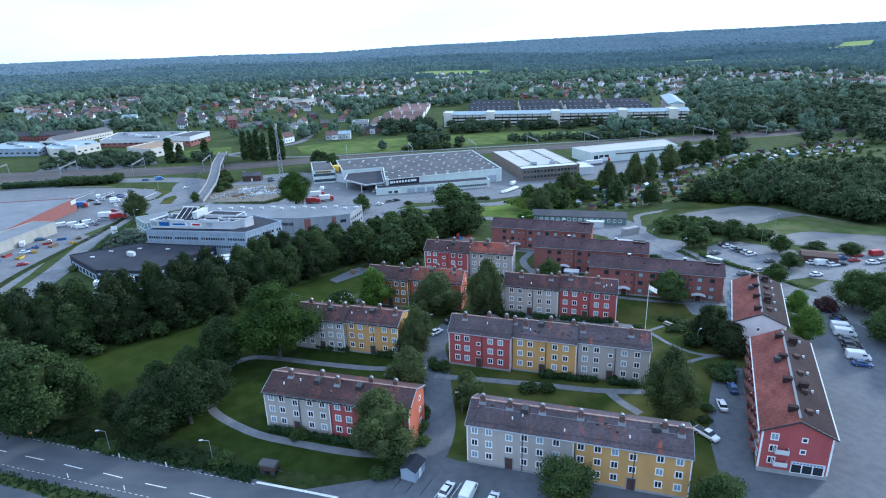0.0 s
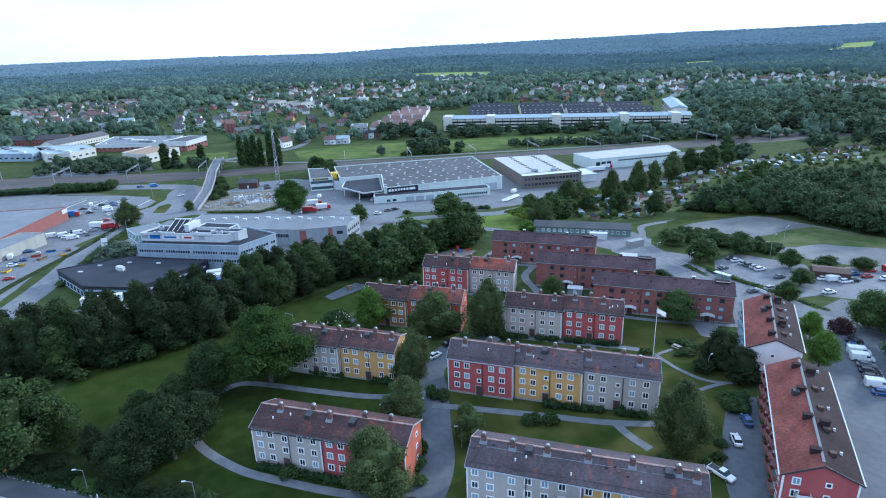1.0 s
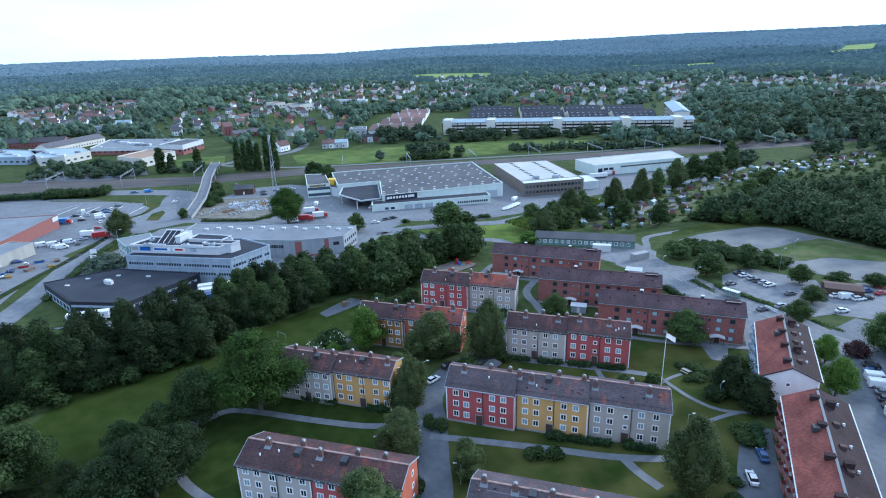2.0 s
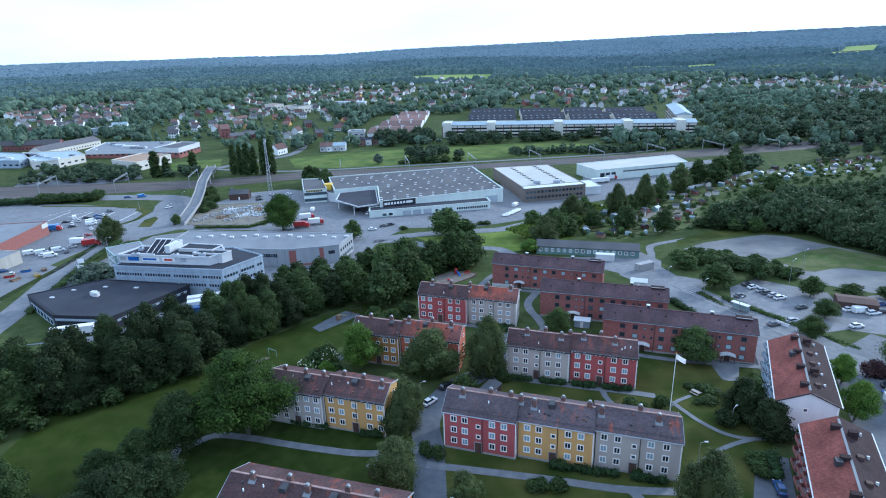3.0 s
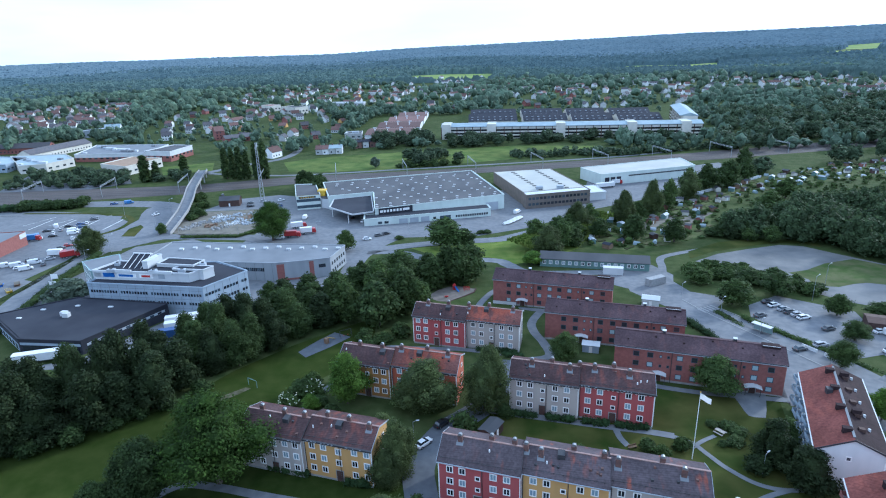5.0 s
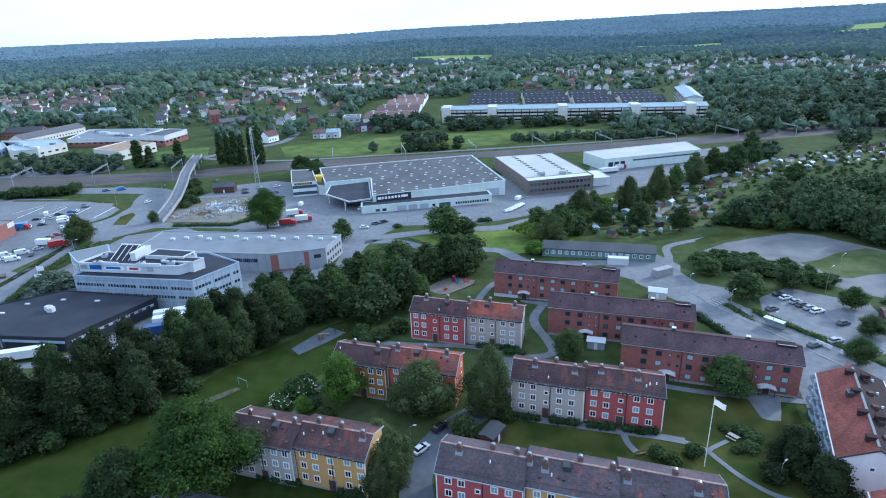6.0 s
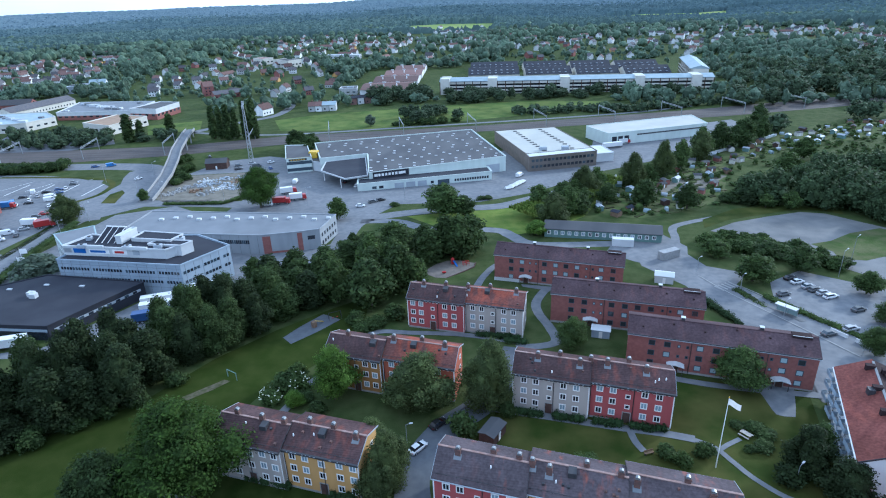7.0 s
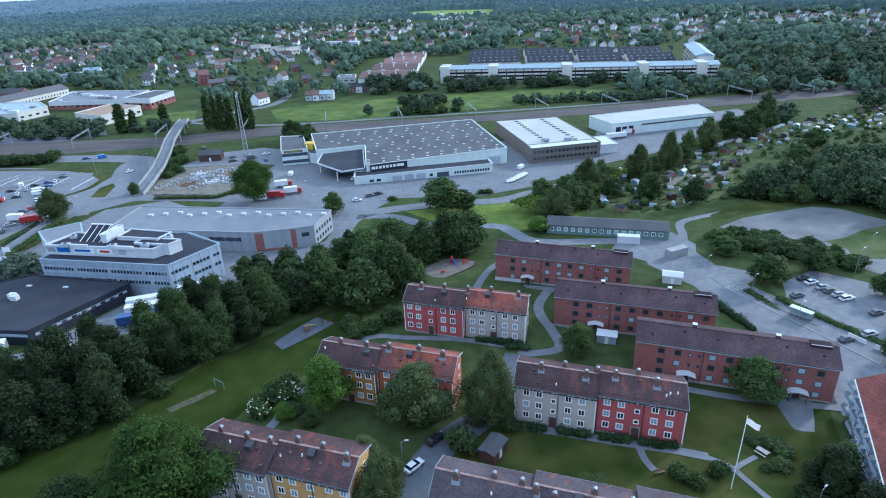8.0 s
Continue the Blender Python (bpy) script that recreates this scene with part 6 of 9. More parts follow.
# single trees: x, y, height, crown width
for key, spots in (
        ("birch", [(-19.3, 90.3, 13.7, 11.5), (34.8, 104.0, 15.4, 9.5), (-18.1, 110.8, 10.8, 9.0), (-18.2, 127.5, 13.0, 7.5), (-4.7, 105.1, 8.6, 6.4), (-19.7, 124.7, 8.5, 6.0), (-22.0, 134.0, 9.5, 7.0), (-16.0, 149.5, 12.6, 13.6), (-2.3, 149.0, 16.4, 9.6)]),
        ("oak", [(11.7, 78.6, 9.0, 10.5), (34.6, 77.0, 8.5, 10.0), (-62.5, 264.0, 9.6, 9.2), (-22.0, 270.0, 13.0, 19.5), (49.0, 159.0, 9.6, 12.5)]),
        ("oak", [(82.7, 172.1, 7.1, 8.1), (95.5, 155.3, 11.4, 13.5), (92.0, 135.8, 9.5, 11.7), (105.0, 159.5, 8.5, 11.5), (71.2, 210.4, 8.9, 12.0), (66.9, 229.4, 6.0, 10.0), (97.5, 203.0, 7.0, 8.6), (16.9, 172.5, 8.4, 8.6), (14.5, 130.1, 5.8, 7.9), (-33.7, 230.0, 11.8, 14.5)]),
        ("birch", [(34.9, 291.8, 14.7, 12.2), (58.2, 307.4, 16.5, 10.4), (74.2, 325.0, 18.2, 9.9), (100.1, 354.0, 16.3, 11.3), (-169.9, 258.1, 13.6, 10.6), (19.6, 257, 13, 12)]),
        ("oak", [(16.0, 277.5, 10.5, 12.3), (-157.0, 290.0, 5.9, 6.1)]),
        ("dark", [(-62.0, 118.3, 13.2, 13.2), (-67.4, 112.6, 8.6, 9.6), (-72.6, 107.4, 8.0, 9.0), (-34.5, 192.1, 14.5, 16.5), (-10.0, 232.0, 13.0, 16.0), (-13.5, 268.0, 9.0, 11.0)]),
        ("oak", [(-44.4, 194.0, 13.5, 12.0), (-48.5, 203.0, 12.0, 11.0), (-30.5, 208.0, 14.5, 11.0), (-24.0, 200.5, 12.0, 9.0), (-38.0, 212.0, 14.0, 11.5)]),
        ("dark", [(87.3, 217.6, 8.2, 10.6), (93.5, 186.7, 5.8, 8.3), (108.8, 202.1, 4.8, 9.0), (119.5, 201.1, 4.7, 9.2), (83.1, 228.8, 5.0, 11.0), (-47.7, 229.3, 7.8, 7.2), (-72.0, 205.2, 9.0, 8.0)]),
        ("dark", [(24.9, 280.9, 11.0, 11.4), (56.1, 279.3, 12.2, 12.6), (72.1, 276.9, 10.9, 11.0), (43.0, 284.0, 9.0, 10.0)]),
        ("dark", [(-89.0, 92.5, 19.0, 19.0), (-98.5, 97.0, 18.0, 16.0), (-84.0, 99.0, 13.0, 11.0)]),
        ("deep", [(-59.8, 97.0, 14.0, 13.8), (-65.0, 92.2, 12.0, 13.0), (-57.5, 103.0, 11.5, 11.0), (-73.5, 94.7, 9.2, 6.4), (-66.5, 100.0, 10.0, 11.0)]),
        ("bright", [(-33.4, 150.6, 13.2, 11.6), (78.6, 149.5, 7.5, 7.7), (73.6, 135.0, 9.6, 8.8), (13, 248.0, 5.6, 9.6), (-31.8, 216.1, 9.0, 9.8), (-41.0, 147.5, 4.0, 5.0)]),
        ("poplar", [(-184.6, 420.5, 21.2, 6.3), (-178.8, 418.7, 22.1, 5.5), (-173.1, 416.8, 22.7, 6.2), (-169.2, 419.6, 20.2, 5.4), (-161.7, 417.7, 25.2, 6.1), (-156.6, 418.9, 27.2, 6.9), (-238.8, 413.0, 18.4, 8.3), (-225.0, 439.2, 13.5, 6.9), (-234.8, 420.4, 13.0, 6.7)]),
        ("oak", [(99, 151, 12, 14), (101, 141, 11.5, 13), (106, 148, 11, 13), (98, 130, 10.5, 12)]),
        ("bush_deep", [(47.4, 132.4, 3.6, 6.0)]),
        ("belt_light", [(54.4, 138.2, 8.0, 5.6)]),
        ("belt", [(51.2, 134.6, 9.6, 7.6), (54.4, 128.2, 8.5, 9.0), (-66, 203, 11, 10)]),
        ("belt_light", [(-56, 200, 11, 10), (-60, 207, 11, 10), (-52, 210, 11, 10), (-47, 217, 10, 11), (-40, 220, 12, 11), (-32, 225, 11, 11), (-36, 204, 13, 11), (-24, 232, 10, 10)]),
        ("oak", [(26, 270, 12, 12), (30, 287, 10, 10), (41, 299, 12, 10), (66, 316, 9, 8), (85, 335, 16, 11), (102, 359, 17, 13), (128, 323, 12, 15), (151, 357, 11, 14)]),
        ("dark", [(116, 374, 16, 16), (129, 380, 17, 17), (157, 430, 15, 13), (146, 398, 14, 12)]),
        ("great", [(-51.2, 124.0, 19.8, 21.0), (-99.4, 279.6, 18.5, 19.0)]),
        ("plum", [(87.8, 153.0, 4.2, 5.6)]),
        ("belt_light", [(-12.5, 226.5, 15, 11), (-17.5, 229.5, 14, 11), (-28.0, 201.5, 15, 12), (-22.0, 222.5, 12, 10)]),
        ("willow", [(-140.2, 205.7, 9.4, 16.5)])):
    for x, y, h, w in spots:
        tree(key, x, y, h, w, "single trees")


def along(pts, step):
    p = [Vector(q) for q in pts]
    for a, b in zip(p, p[1:]):
        n = max(1, int((b - a).length / step))
        for k in range(n):
            yield a + (b - a) * (k / n), (b - a).normalized()


# the dark belt of trees between the lawn and the industrial estate
for row in range(3):
    for q, d in along([(-122, 112), (-92, 133), (-76.5, 147), (-70, 162), (-60, 177), (-50, 190), (-43, 203)], 6.0):
        nrm = Vector((-d.y, d.x))
        c = q + nrm * (0.6 + 6.0 * row) + Vector(trng.uniform(-1.6, 1.6, 2))
        tree("belt" if trng.uniform() < (0.8 if c.y < 160 else 0.3) else "belt_light", c.x, c.y, float(trng.uniform(13.5, 17.5) * np.interp(c.y, (172, 200), (1, 0.68))) * (0.85 if row == 0 else 1.0), float(trng.uniform(8.0, 11.0)), "tree belt")
# low shrubs at the foot of the belt and along the main road
for q, d in along([(-105, 119), (-88, 134), (-73, 147), (-66.5, 163)], 6.0):
    tree("bush", q.x + float(trng.uniform(-1, 1)), q.y + float(trng.uniform(-1, 1)), float(trng.uniform(2.5, 4.5)), float(trng.uniform(5, 7)), "tree belt")
for q, d in along([(-102, 95), (-84, 93.5), (-66, 88.5), (-52, 87.5), (-45, 87)], 2.4):
    tree("bush_deep" if trng.uniform() < 0.8 else "bush_light", q.x, q.y + float(trng.uniform(-1.5, 1.5)), float(trng.uniform(0.8, 2.4)), float(trng.uniform(2.4, 5)), "roadside shrubs")


def inside(x, y, ring):
    hit = False
    for (x0, y0), (x1, y1) in zip(ring, ring[1:] + ring[:1]):
        if (y0 > y) != (y1 > y) and x < x0 + (y - y0) * (x1 - x0) / (y1 - y0):
            hit = not hit
    return hit


def grove(ring, count, keys, hs, ws):
    """Spots for trees scattered over an area, kept apart."""
    xs, yq = [p[0] for p in ring], [p[1] for p in ring]
    done, out = [], []
    for _ in range(count * 30):
        x, y = float(trng.uniform(min(xs), max(xs))), float(trng.uniform(min(yq), max(yq)))
        if inside(x, y, ring) and all((x - a) ** 2 + (y - b) ** 2 > (0.5 * ws[0]) ** 2 for a, b in done):
            done.append((x, y))
            out.append((keys[int(trng.integers(len(keys)))], x, y, float(trng.uniform(*hs)), float(trng.uniform(*ws))))
            if len(out) >= count:
                break
    return out


wood("woodland", grove([(92, 284), (104, 280), (119, 279), (129, 271), (137, 254), (142, 243), (152, 234), (200, 236), (250, 300), (240, 335), (160, 320), (146, 319), (129, 306), (117, 296), (102, 291)], 150, ["grove"], (8, 15), (8, 13)) + grove([(150, 325), (235, 340), (300, 390), (240, 372), (170, 345)], 26, ["grove"], (5, 9), (6, 9)), "dense dark wood behind the gravel pitch", "leaf_wood")
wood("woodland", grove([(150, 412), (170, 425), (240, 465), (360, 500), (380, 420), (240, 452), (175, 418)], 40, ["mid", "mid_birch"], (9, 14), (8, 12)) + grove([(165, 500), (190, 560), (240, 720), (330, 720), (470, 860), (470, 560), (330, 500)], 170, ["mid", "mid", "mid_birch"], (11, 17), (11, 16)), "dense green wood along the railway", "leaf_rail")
for spot in grove([(85, 284), (106, 277), (122, 275), (134, 264), (160, 262), (160, 272), (124, 284), (90, 292)], 14, ["dark", "oak", "belt"], (4, 8), (6, 9)):
    tree(*spot, "trees behind the pitch")
wood("garden_shrubs", grove([(36, 270), (38, 296), (55, 325), (80, 340), (110, 370), (160, 414), (230, 448), (300, 440), (240, 380), (160, 340), (118, 305), (92, 288), (64, 266)], 330, ["low_shrub", "low_shrub", "low"], (0.9, 3.2), (2.0, 4.5)), "fruit bushes and small trees between allotments", "leaf_a")
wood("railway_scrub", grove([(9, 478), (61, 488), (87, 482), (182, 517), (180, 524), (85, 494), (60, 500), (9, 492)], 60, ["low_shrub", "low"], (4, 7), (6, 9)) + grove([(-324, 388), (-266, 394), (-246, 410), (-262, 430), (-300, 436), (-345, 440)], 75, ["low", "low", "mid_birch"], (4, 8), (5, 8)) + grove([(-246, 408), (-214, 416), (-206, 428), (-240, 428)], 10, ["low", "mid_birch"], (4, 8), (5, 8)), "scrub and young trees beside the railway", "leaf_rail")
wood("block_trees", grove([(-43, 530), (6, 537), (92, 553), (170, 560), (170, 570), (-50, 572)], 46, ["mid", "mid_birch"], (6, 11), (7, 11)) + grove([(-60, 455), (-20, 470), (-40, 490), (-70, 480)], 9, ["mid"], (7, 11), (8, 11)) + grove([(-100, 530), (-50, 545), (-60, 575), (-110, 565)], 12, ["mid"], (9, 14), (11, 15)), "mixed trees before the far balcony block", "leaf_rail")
for spot in grove([(-268, 336), (-238, 346), (-240, 353), (-270, 344)], 14, ["bush"], (4.5, 6), (8, 10)) + grove([(-166, 334), (-158, 310), (-152, 322), (-160, 345), (-178, 372), (-182, 366)], 16, ["bush_light", "bush"], (2.5, 5), (4, 7)) + grove([(66, 243), (72, 234), (86, 225), (96, 217), (100, 220), (95, 233), (80, 245)], 26, ["bush", "bush_light"], (2.5, 5), (5, 8)):
    tree(*spot, "scrub")
for spot in grove([(-126, 388), (-112, 366), (-104, 366), (-108, 392), (-118, 396)], 8, ["dark"], (8, 12), (10, 13)) + grove([(14, 262), (30, 270), (40, 290), (30, 290), (14, 276)], 6, ["oak", "dark", "belt_light"], (6, 11), (7, 10)):
    tree(*spot, "trees by the halls")


# ---- far town: woods as one mass of crowns, houses one by one ----
def wedge(rng, n, y0, y1, reach=0.82):
    """Random spots over the wide land between two distances."""
    y = rng.uniform(y0, y1, n)
    return np.stack([rng.uniform(-reach, reach, n) * (y + 60), y], 1)


BLOCKED = [[(-60, 560), (195, 560), (215, 740), (175, 770), (-60, 770)], [(-150, 560), (-55, 560), (-60, 780), (-150, 780)], [(-440, 400), (-225, 400), (-225, 520), (-440, 600)], [(-170, 430), (90, 430), (90, 560), (-170, 520)]]
# open fields in the forest
FIELDS = [[(-262, 1790), (-166, 1853), (-18, 1830), (-14, 1466), (-120, 1464), (-200, 1466)], [(300, 1930), (420, 2010), (560, 1960), (675, 2024), (600, 1800), (560, 1690), (420, 1720), (277, 1680)], [(642, 1917), (716, 2110), (880, 2140), (1069, 2216), (991, 2053), (800, 1960)],
          [(1011, 2070), (1116, 2295), (1300, 2520), (1410, 2702), (1564, 2717), (1350, 2400), (1199, 2078)]]
frng = np.random.default_rng(11)
spots1 = []
def villa_meshes(w, d, he, hr, wall, roof):
    bm = B()
    prism(bm, [(0, 0), (d, 0), (d, he), (d / 2, hr), (0, he)], 0, 0, w)
    a = bpy.data.meshes.new("wall")
    bm.to_mesh(a)
    bm.free()
    a.materials.append(M[wall])
    bm = B()
    rise = (hr - he) / (d / 2)
    for ya, yb in ((-0.5, d / 2), (d + 0.5, d / 2)):
        prism(bm, [(ya, he - 0.5 * rise), (yb, hr), (yb, hr + 0.25), (ya, he - 0.5 * rise + 0.25)], 0, -0.4, w + 0.4)
    box(bm, w * 0.5, d / 2 - 0.4, hr - 0.2, w * 0.5 + 0.8, d / 2 + 0.4, hr + 1.1)
    b = bpy.data.meshes.new("roof")
    bm.to_mesh(b)
    bm.free()
    b.materials.append(M[roof])
    bm = B()
    for x in np.arange(1.6, w - 1, 2.6):
        for z in ((1.6, 4.3) if he > 4 else (1.6,)):
            box(bm, x - 0.6, -0.06, z - 0.6, x + 0.6, 0, z + 0.6)
    c = bpy.data.meshes.new("fenestration")
    bm.to_mesh(c)
    bm.free()
    c.materials.append(M["glass_dark"])
    return a, b, c


VILLAS = [villa_meshes(11, 8, 5.4, 8.8, "far_white", "far_roof"), villa_meshes(12, 9, 3.2, 7.2, "far_white", "far_roof_dark"), villa_meshes(10, 8, 5.4, 8.6, "far_white", "far_roof_dark"), villa_meshes(24, 9, 5.4, 8.2, "far_white", "far_roof"),
          villa_meshes(10, 8, 5.2, 8.6, "brick", "far_roof_dark"), villa_meshes(12, 8, 3.0, 6.6, "yellow", "far_roof"), villa_meshes(16, 9, 3.4, 6.8, "far_white", "far_roof")]
placed = []
KINDS = ("white house with red tiled roof", "low white house with dark roof", "tall white house with dark roof", "long white terrace with red roof", "brick-red house with dark roof", "yellow house with red tiled roof", "white bungalow with red tiled roof")
HILL_WOOD = [(174, 581), (260, 571), (420, 720), (440, 900), (294, 960), (215, 760)]
# quarters of the town: outline, houses, spacing, share of each kind, headings
QUARTERS = (
        ([(-540, 640), (-478, 650), (-500, 760), (-523, 861), (-645, 1061), (-745, 983), (-720, 850)], 88, 15, (0.06, 0.44, 0.02, 0.2, 0, 0.08, 0.2), (15, 105)),
        ([(-330, 590), (-180, 560), (-150, 640), (-180, 720), (-262, 886), (-462, 927), (-400, 720)], 44, 22, (0.3, 0.15, 0.25, 0.02, 0.1, 0.08, 0.1), (-12, 78, 30)),
        ([(-434, 964), (-202, 900), (-60, 830), (-20, 1000), (-160, 1250), (-330, 1300), (-520, 1250)], 62, 20, (0.45, 0.05, 0.1, 0.12, 0.1, 0.1, 0.08), (-12, 78)),
        ([(210, 800), (300, 970), (430, 900), (480, 760), (560, 800), (860, 1250), (500, 1300), (60, 1150), (-10, 800), (180, 790)], 92, 19, (0.14, 0.2, 0.38, 0.04, 0.12, 0.07, 0.05), (-40, 50, 20, 78)),
        ([(398, 782), (450, 772), (600, 1040), (560, 1060)], 14, 17, (0, 0.2, 0.3, 0.5, 0, 0, 0), (25,)))
for ring, count, gap, shares, heads in QUARTERS:
    xs, ys, n = [p[0] for p in ring], [p[1] for p in ring], 0
    for _ in range(count * 40):
        x, y = float(frng.uniform(min(xs), max(xs))), float(frng.uniform(min(ys), max(ys)))
        if n >= count or len(placed) >= 300:
            break
        if not inside(x, y, ring) or inside(x, y, HILL_WOOD) or any(inside(x, y, r) for r in BLOCKED) or any((x - a) ** 2 + (y - b) ** 2 < gap ** 2 for a, b in placed):
            continue
        placed.append((x, y))
        n += 1
        k = int(frng.choice(7, p=np.array(shares) / sum(shares)))
        v = thing("villa", x, y, float(frng.choice(heads) + frng.uniform(-8, 8)), KINDS[k], "house", "far houses")
        v.scale = v.scale * float(frng.uniform(0.72, 0.95))
        for me in VILLAS[k]:
            o = new(me.name.split(".")[0], me)
            o.parent = v
            if o.name.startswith("fenestration"):
                o["kind"] = "stuff"

# trees between the houses: the crowns stand close, and seldom right before a front
cell = {}
for a, b in placed:
    cell.setdefault((int(a // 20), int(b // 20)), []).append((a, b))
def near_house(x, y, wide, front, back):
    return any(abs(x - a) < wide and -front < y - b < back for i in (-1, 0, 1) for j in (-1, 0, 1) for a, b in cell.get((int(x // 20) + i, int(y // 20) + j), ()))
for n, y0, y1, keys, hs, ws in ((2700, 500, 900, ("low",), (5, 14), (6, 12)), (6200, 850, 1640, ("tiny",), (6, 15), (7, 14))):
    for x, y in wedge(frng, n, y0, y1):
        if any(inside(x, y, r) for r in BLOCKED) or near_house(x, y, 6, 15 if frng.uniform() < 0.8 else 8, 5):
            continue
        if any(inside(x, y + q, r) for r in FIELDS for q in (0, 120)):
            continue
        dense = noise.noise((x * 0.008, y * 0.008, 0.3))
        settled = not inside(x, y, HILL_WOOD) and any(inside(x, y - q, r[0]) for r in QUARTERS for q in (0, -40))
        if settled:
            # gardens: fewer and lower trees, with a taller one here and there
            if frng.uniform() < 0.55:
                grow = 0.62 if frng.uniform() < 0.9 else 1.2
                spots1.append((keys[0], x, y, frng.uniform(*hs) * grow, frng.uniform(*ws) * grow * 0.9))
        elif dense > -0.5 or inside(x, y, HILL_WOOD):
            grow = 1.08 + 0.5 * dense
            spots1.append((keys[0], x, y, frng.uniform(*hs) * grow, frng.uniform(*ws) * grow))
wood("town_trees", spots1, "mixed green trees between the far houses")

# the farthest houses, joined: too small to tell apart
far_v, far_f, far_m = [], [], []
for x, y in wedge(frng, 520, 1000, 1620, 0.74):
    if any((x - a) ** 2 + (y - b) ** 2 < 400 for a, b in placed) or any(inside(x, y, r) for r in BLOCKED) or (x < -100 and frng.uniform() < 0.4):
        continue
    w, d, he, a = frng.uniform(4, 8), frng.uniform(3, 4), frng.uniform(4, 6), frng.uniform(0, 3.14)
    hr, c, s, n = he + 3.0, math.cos(a), math.sin(a), len(far_v)
    for u, v, z in ((-w, -d, 0), (w, -d, 0), (w, d, 0), (-w, d, 0), (-w, -d, he), (w, -d, he), (w, d, he), (-w, d, he), (-w, 0, hr), (w, 0, hr)):
        far_v.append((x + u * c - v * s, y + u * s + v * c, ground_z(y) + far_hill(x, y) + z))
    roof = 1 if frng.uniform() < 0.5 else 2
    for face, m in (((0, 1, 5, 4), 0), ((2, 3, 7, 6), 0), ((1, 2, 6, 9, 5), 0), ((3, 0, 4, 8, 7), 0), ((4, 5, 9, 8), roof), ((6, 7, 8, 9), roof)):
        far_f.append([n + q for q in face])
        far_m.append(m)
me = bpy.data.meshes.new("far_houses")
me.from_pydata(far_v, [], far_f)
for name in ("far_white", "far_roof", "far_roof_dark"):
    me.materials.append(M[name])
me.polygons.foreach_set("material_index", far_m)
ob = new("far_houses", me)
ob.scale = (S, S, S)
tagged(ob, "distant white houses with red and dark roofs", "houses", "", "stuff")

# the forest beyond the town: one uneven canopy up to the horizon, open where the fields lie
az = np.radians(np.arange(-50, 44.01, 0.15))
rr = [1460.0]
while rr[-1] < 4380:
    rr.append(rr[-1] + 5.5 + (rr[-1] - 1460) * 0.004)
canopy_rng = np.random.default_rng(5)
cx, cy = np.outer(rr, np.sin(az)), np.outer(rr, np.cos(az))
stand = np.clip(0.55 + 0.5 * (np.sin(cx * 0.004 + 1.3 * np.sin(cy * 0.0031)) * np.sin(cy * 0.0057 + np.sin(cx * 0.0023))), 0, 1)
tall = 6 + 5 * stand + canopy_rng.uniform(0, 9.0, cx.shape)
thin = canopy_rng.uniform(size=cx.shape) < 0.10
tall[thin] *= 0.35
hill = np.array([[ground_z(y) + far_hill(x, y) for x, y in zip(px[::4], py[::4])] for px, py in zip(cx, cy)])
hill = np.array([np.interp(az, az[::4], h) for h in hill])
home = np.full(cx.shape, -1)
for k, ring in enumerate(FIELDS):
    bx, by = [p[0] for p in ring], [p[1] for p in ring]
    for i, j in zip(*np.nonzero((cx > min(bx)) & (cx < max(bx)) & (cy > min(by)) & (cy < max(by)))):
        if inside(cx[i, j], cy[i, j], ring):
            home[i, j] = k
cz = hill + np.where(home >= 0, 1.0, tall)
cz[0] = hill[0] - 1
verts = np.stack([cx, cy, cz], -1).reshape(-1, 3)
idx = np.arange(cx.size).reshape(cx.shape)
quads = np.stack([idx[:-1, :-1], idx[:-1, 1:], idx[1:, 1:], idx[1:, :-1]], -1).reshape(-1, 4)
quad_home = home.reshape(-1)[quads]
for k in range(-1, len(FIELDS)):
    sel = quads[(quad_home == k).all(1)] if k >= 0 else quads[~((quad_home == quad_home[:, :1]) & (quad_home >= 0)).all(1)]
    used, inv = np.unique(sel, return_inverse=True)
    me = bpy.data.meshes.new("far_field" if k >= 0 else "forest")
    me.from_pydata(verts[used].tolist(), [], inv.reshape(-1, 4).tolist())
    if k >= 0:
        me.materials.append(M["field"])
    else:
        # three tints, bluer with distance as painted haze, with ragged borders
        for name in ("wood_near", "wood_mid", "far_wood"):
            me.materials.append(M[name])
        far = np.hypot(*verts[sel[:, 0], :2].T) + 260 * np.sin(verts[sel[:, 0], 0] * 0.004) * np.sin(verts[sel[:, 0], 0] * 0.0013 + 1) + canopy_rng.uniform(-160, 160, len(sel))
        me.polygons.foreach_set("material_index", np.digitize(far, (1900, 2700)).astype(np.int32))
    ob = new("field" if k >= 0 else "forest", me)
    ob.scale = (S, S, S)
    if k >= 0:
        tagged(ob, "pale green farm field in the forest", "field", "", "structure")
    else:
        tagged(ob, "distant forest canopy with haze painted in, up to the horizon", "forest", "", "stuff")


# ---- vehicles ----
def paint(name, col, rough=0.3):
    M[name] = mat(name, col, tuple(c * 0.92 for c in col), scale=1.0, rough=rough, spec=0.5, big=0.03)


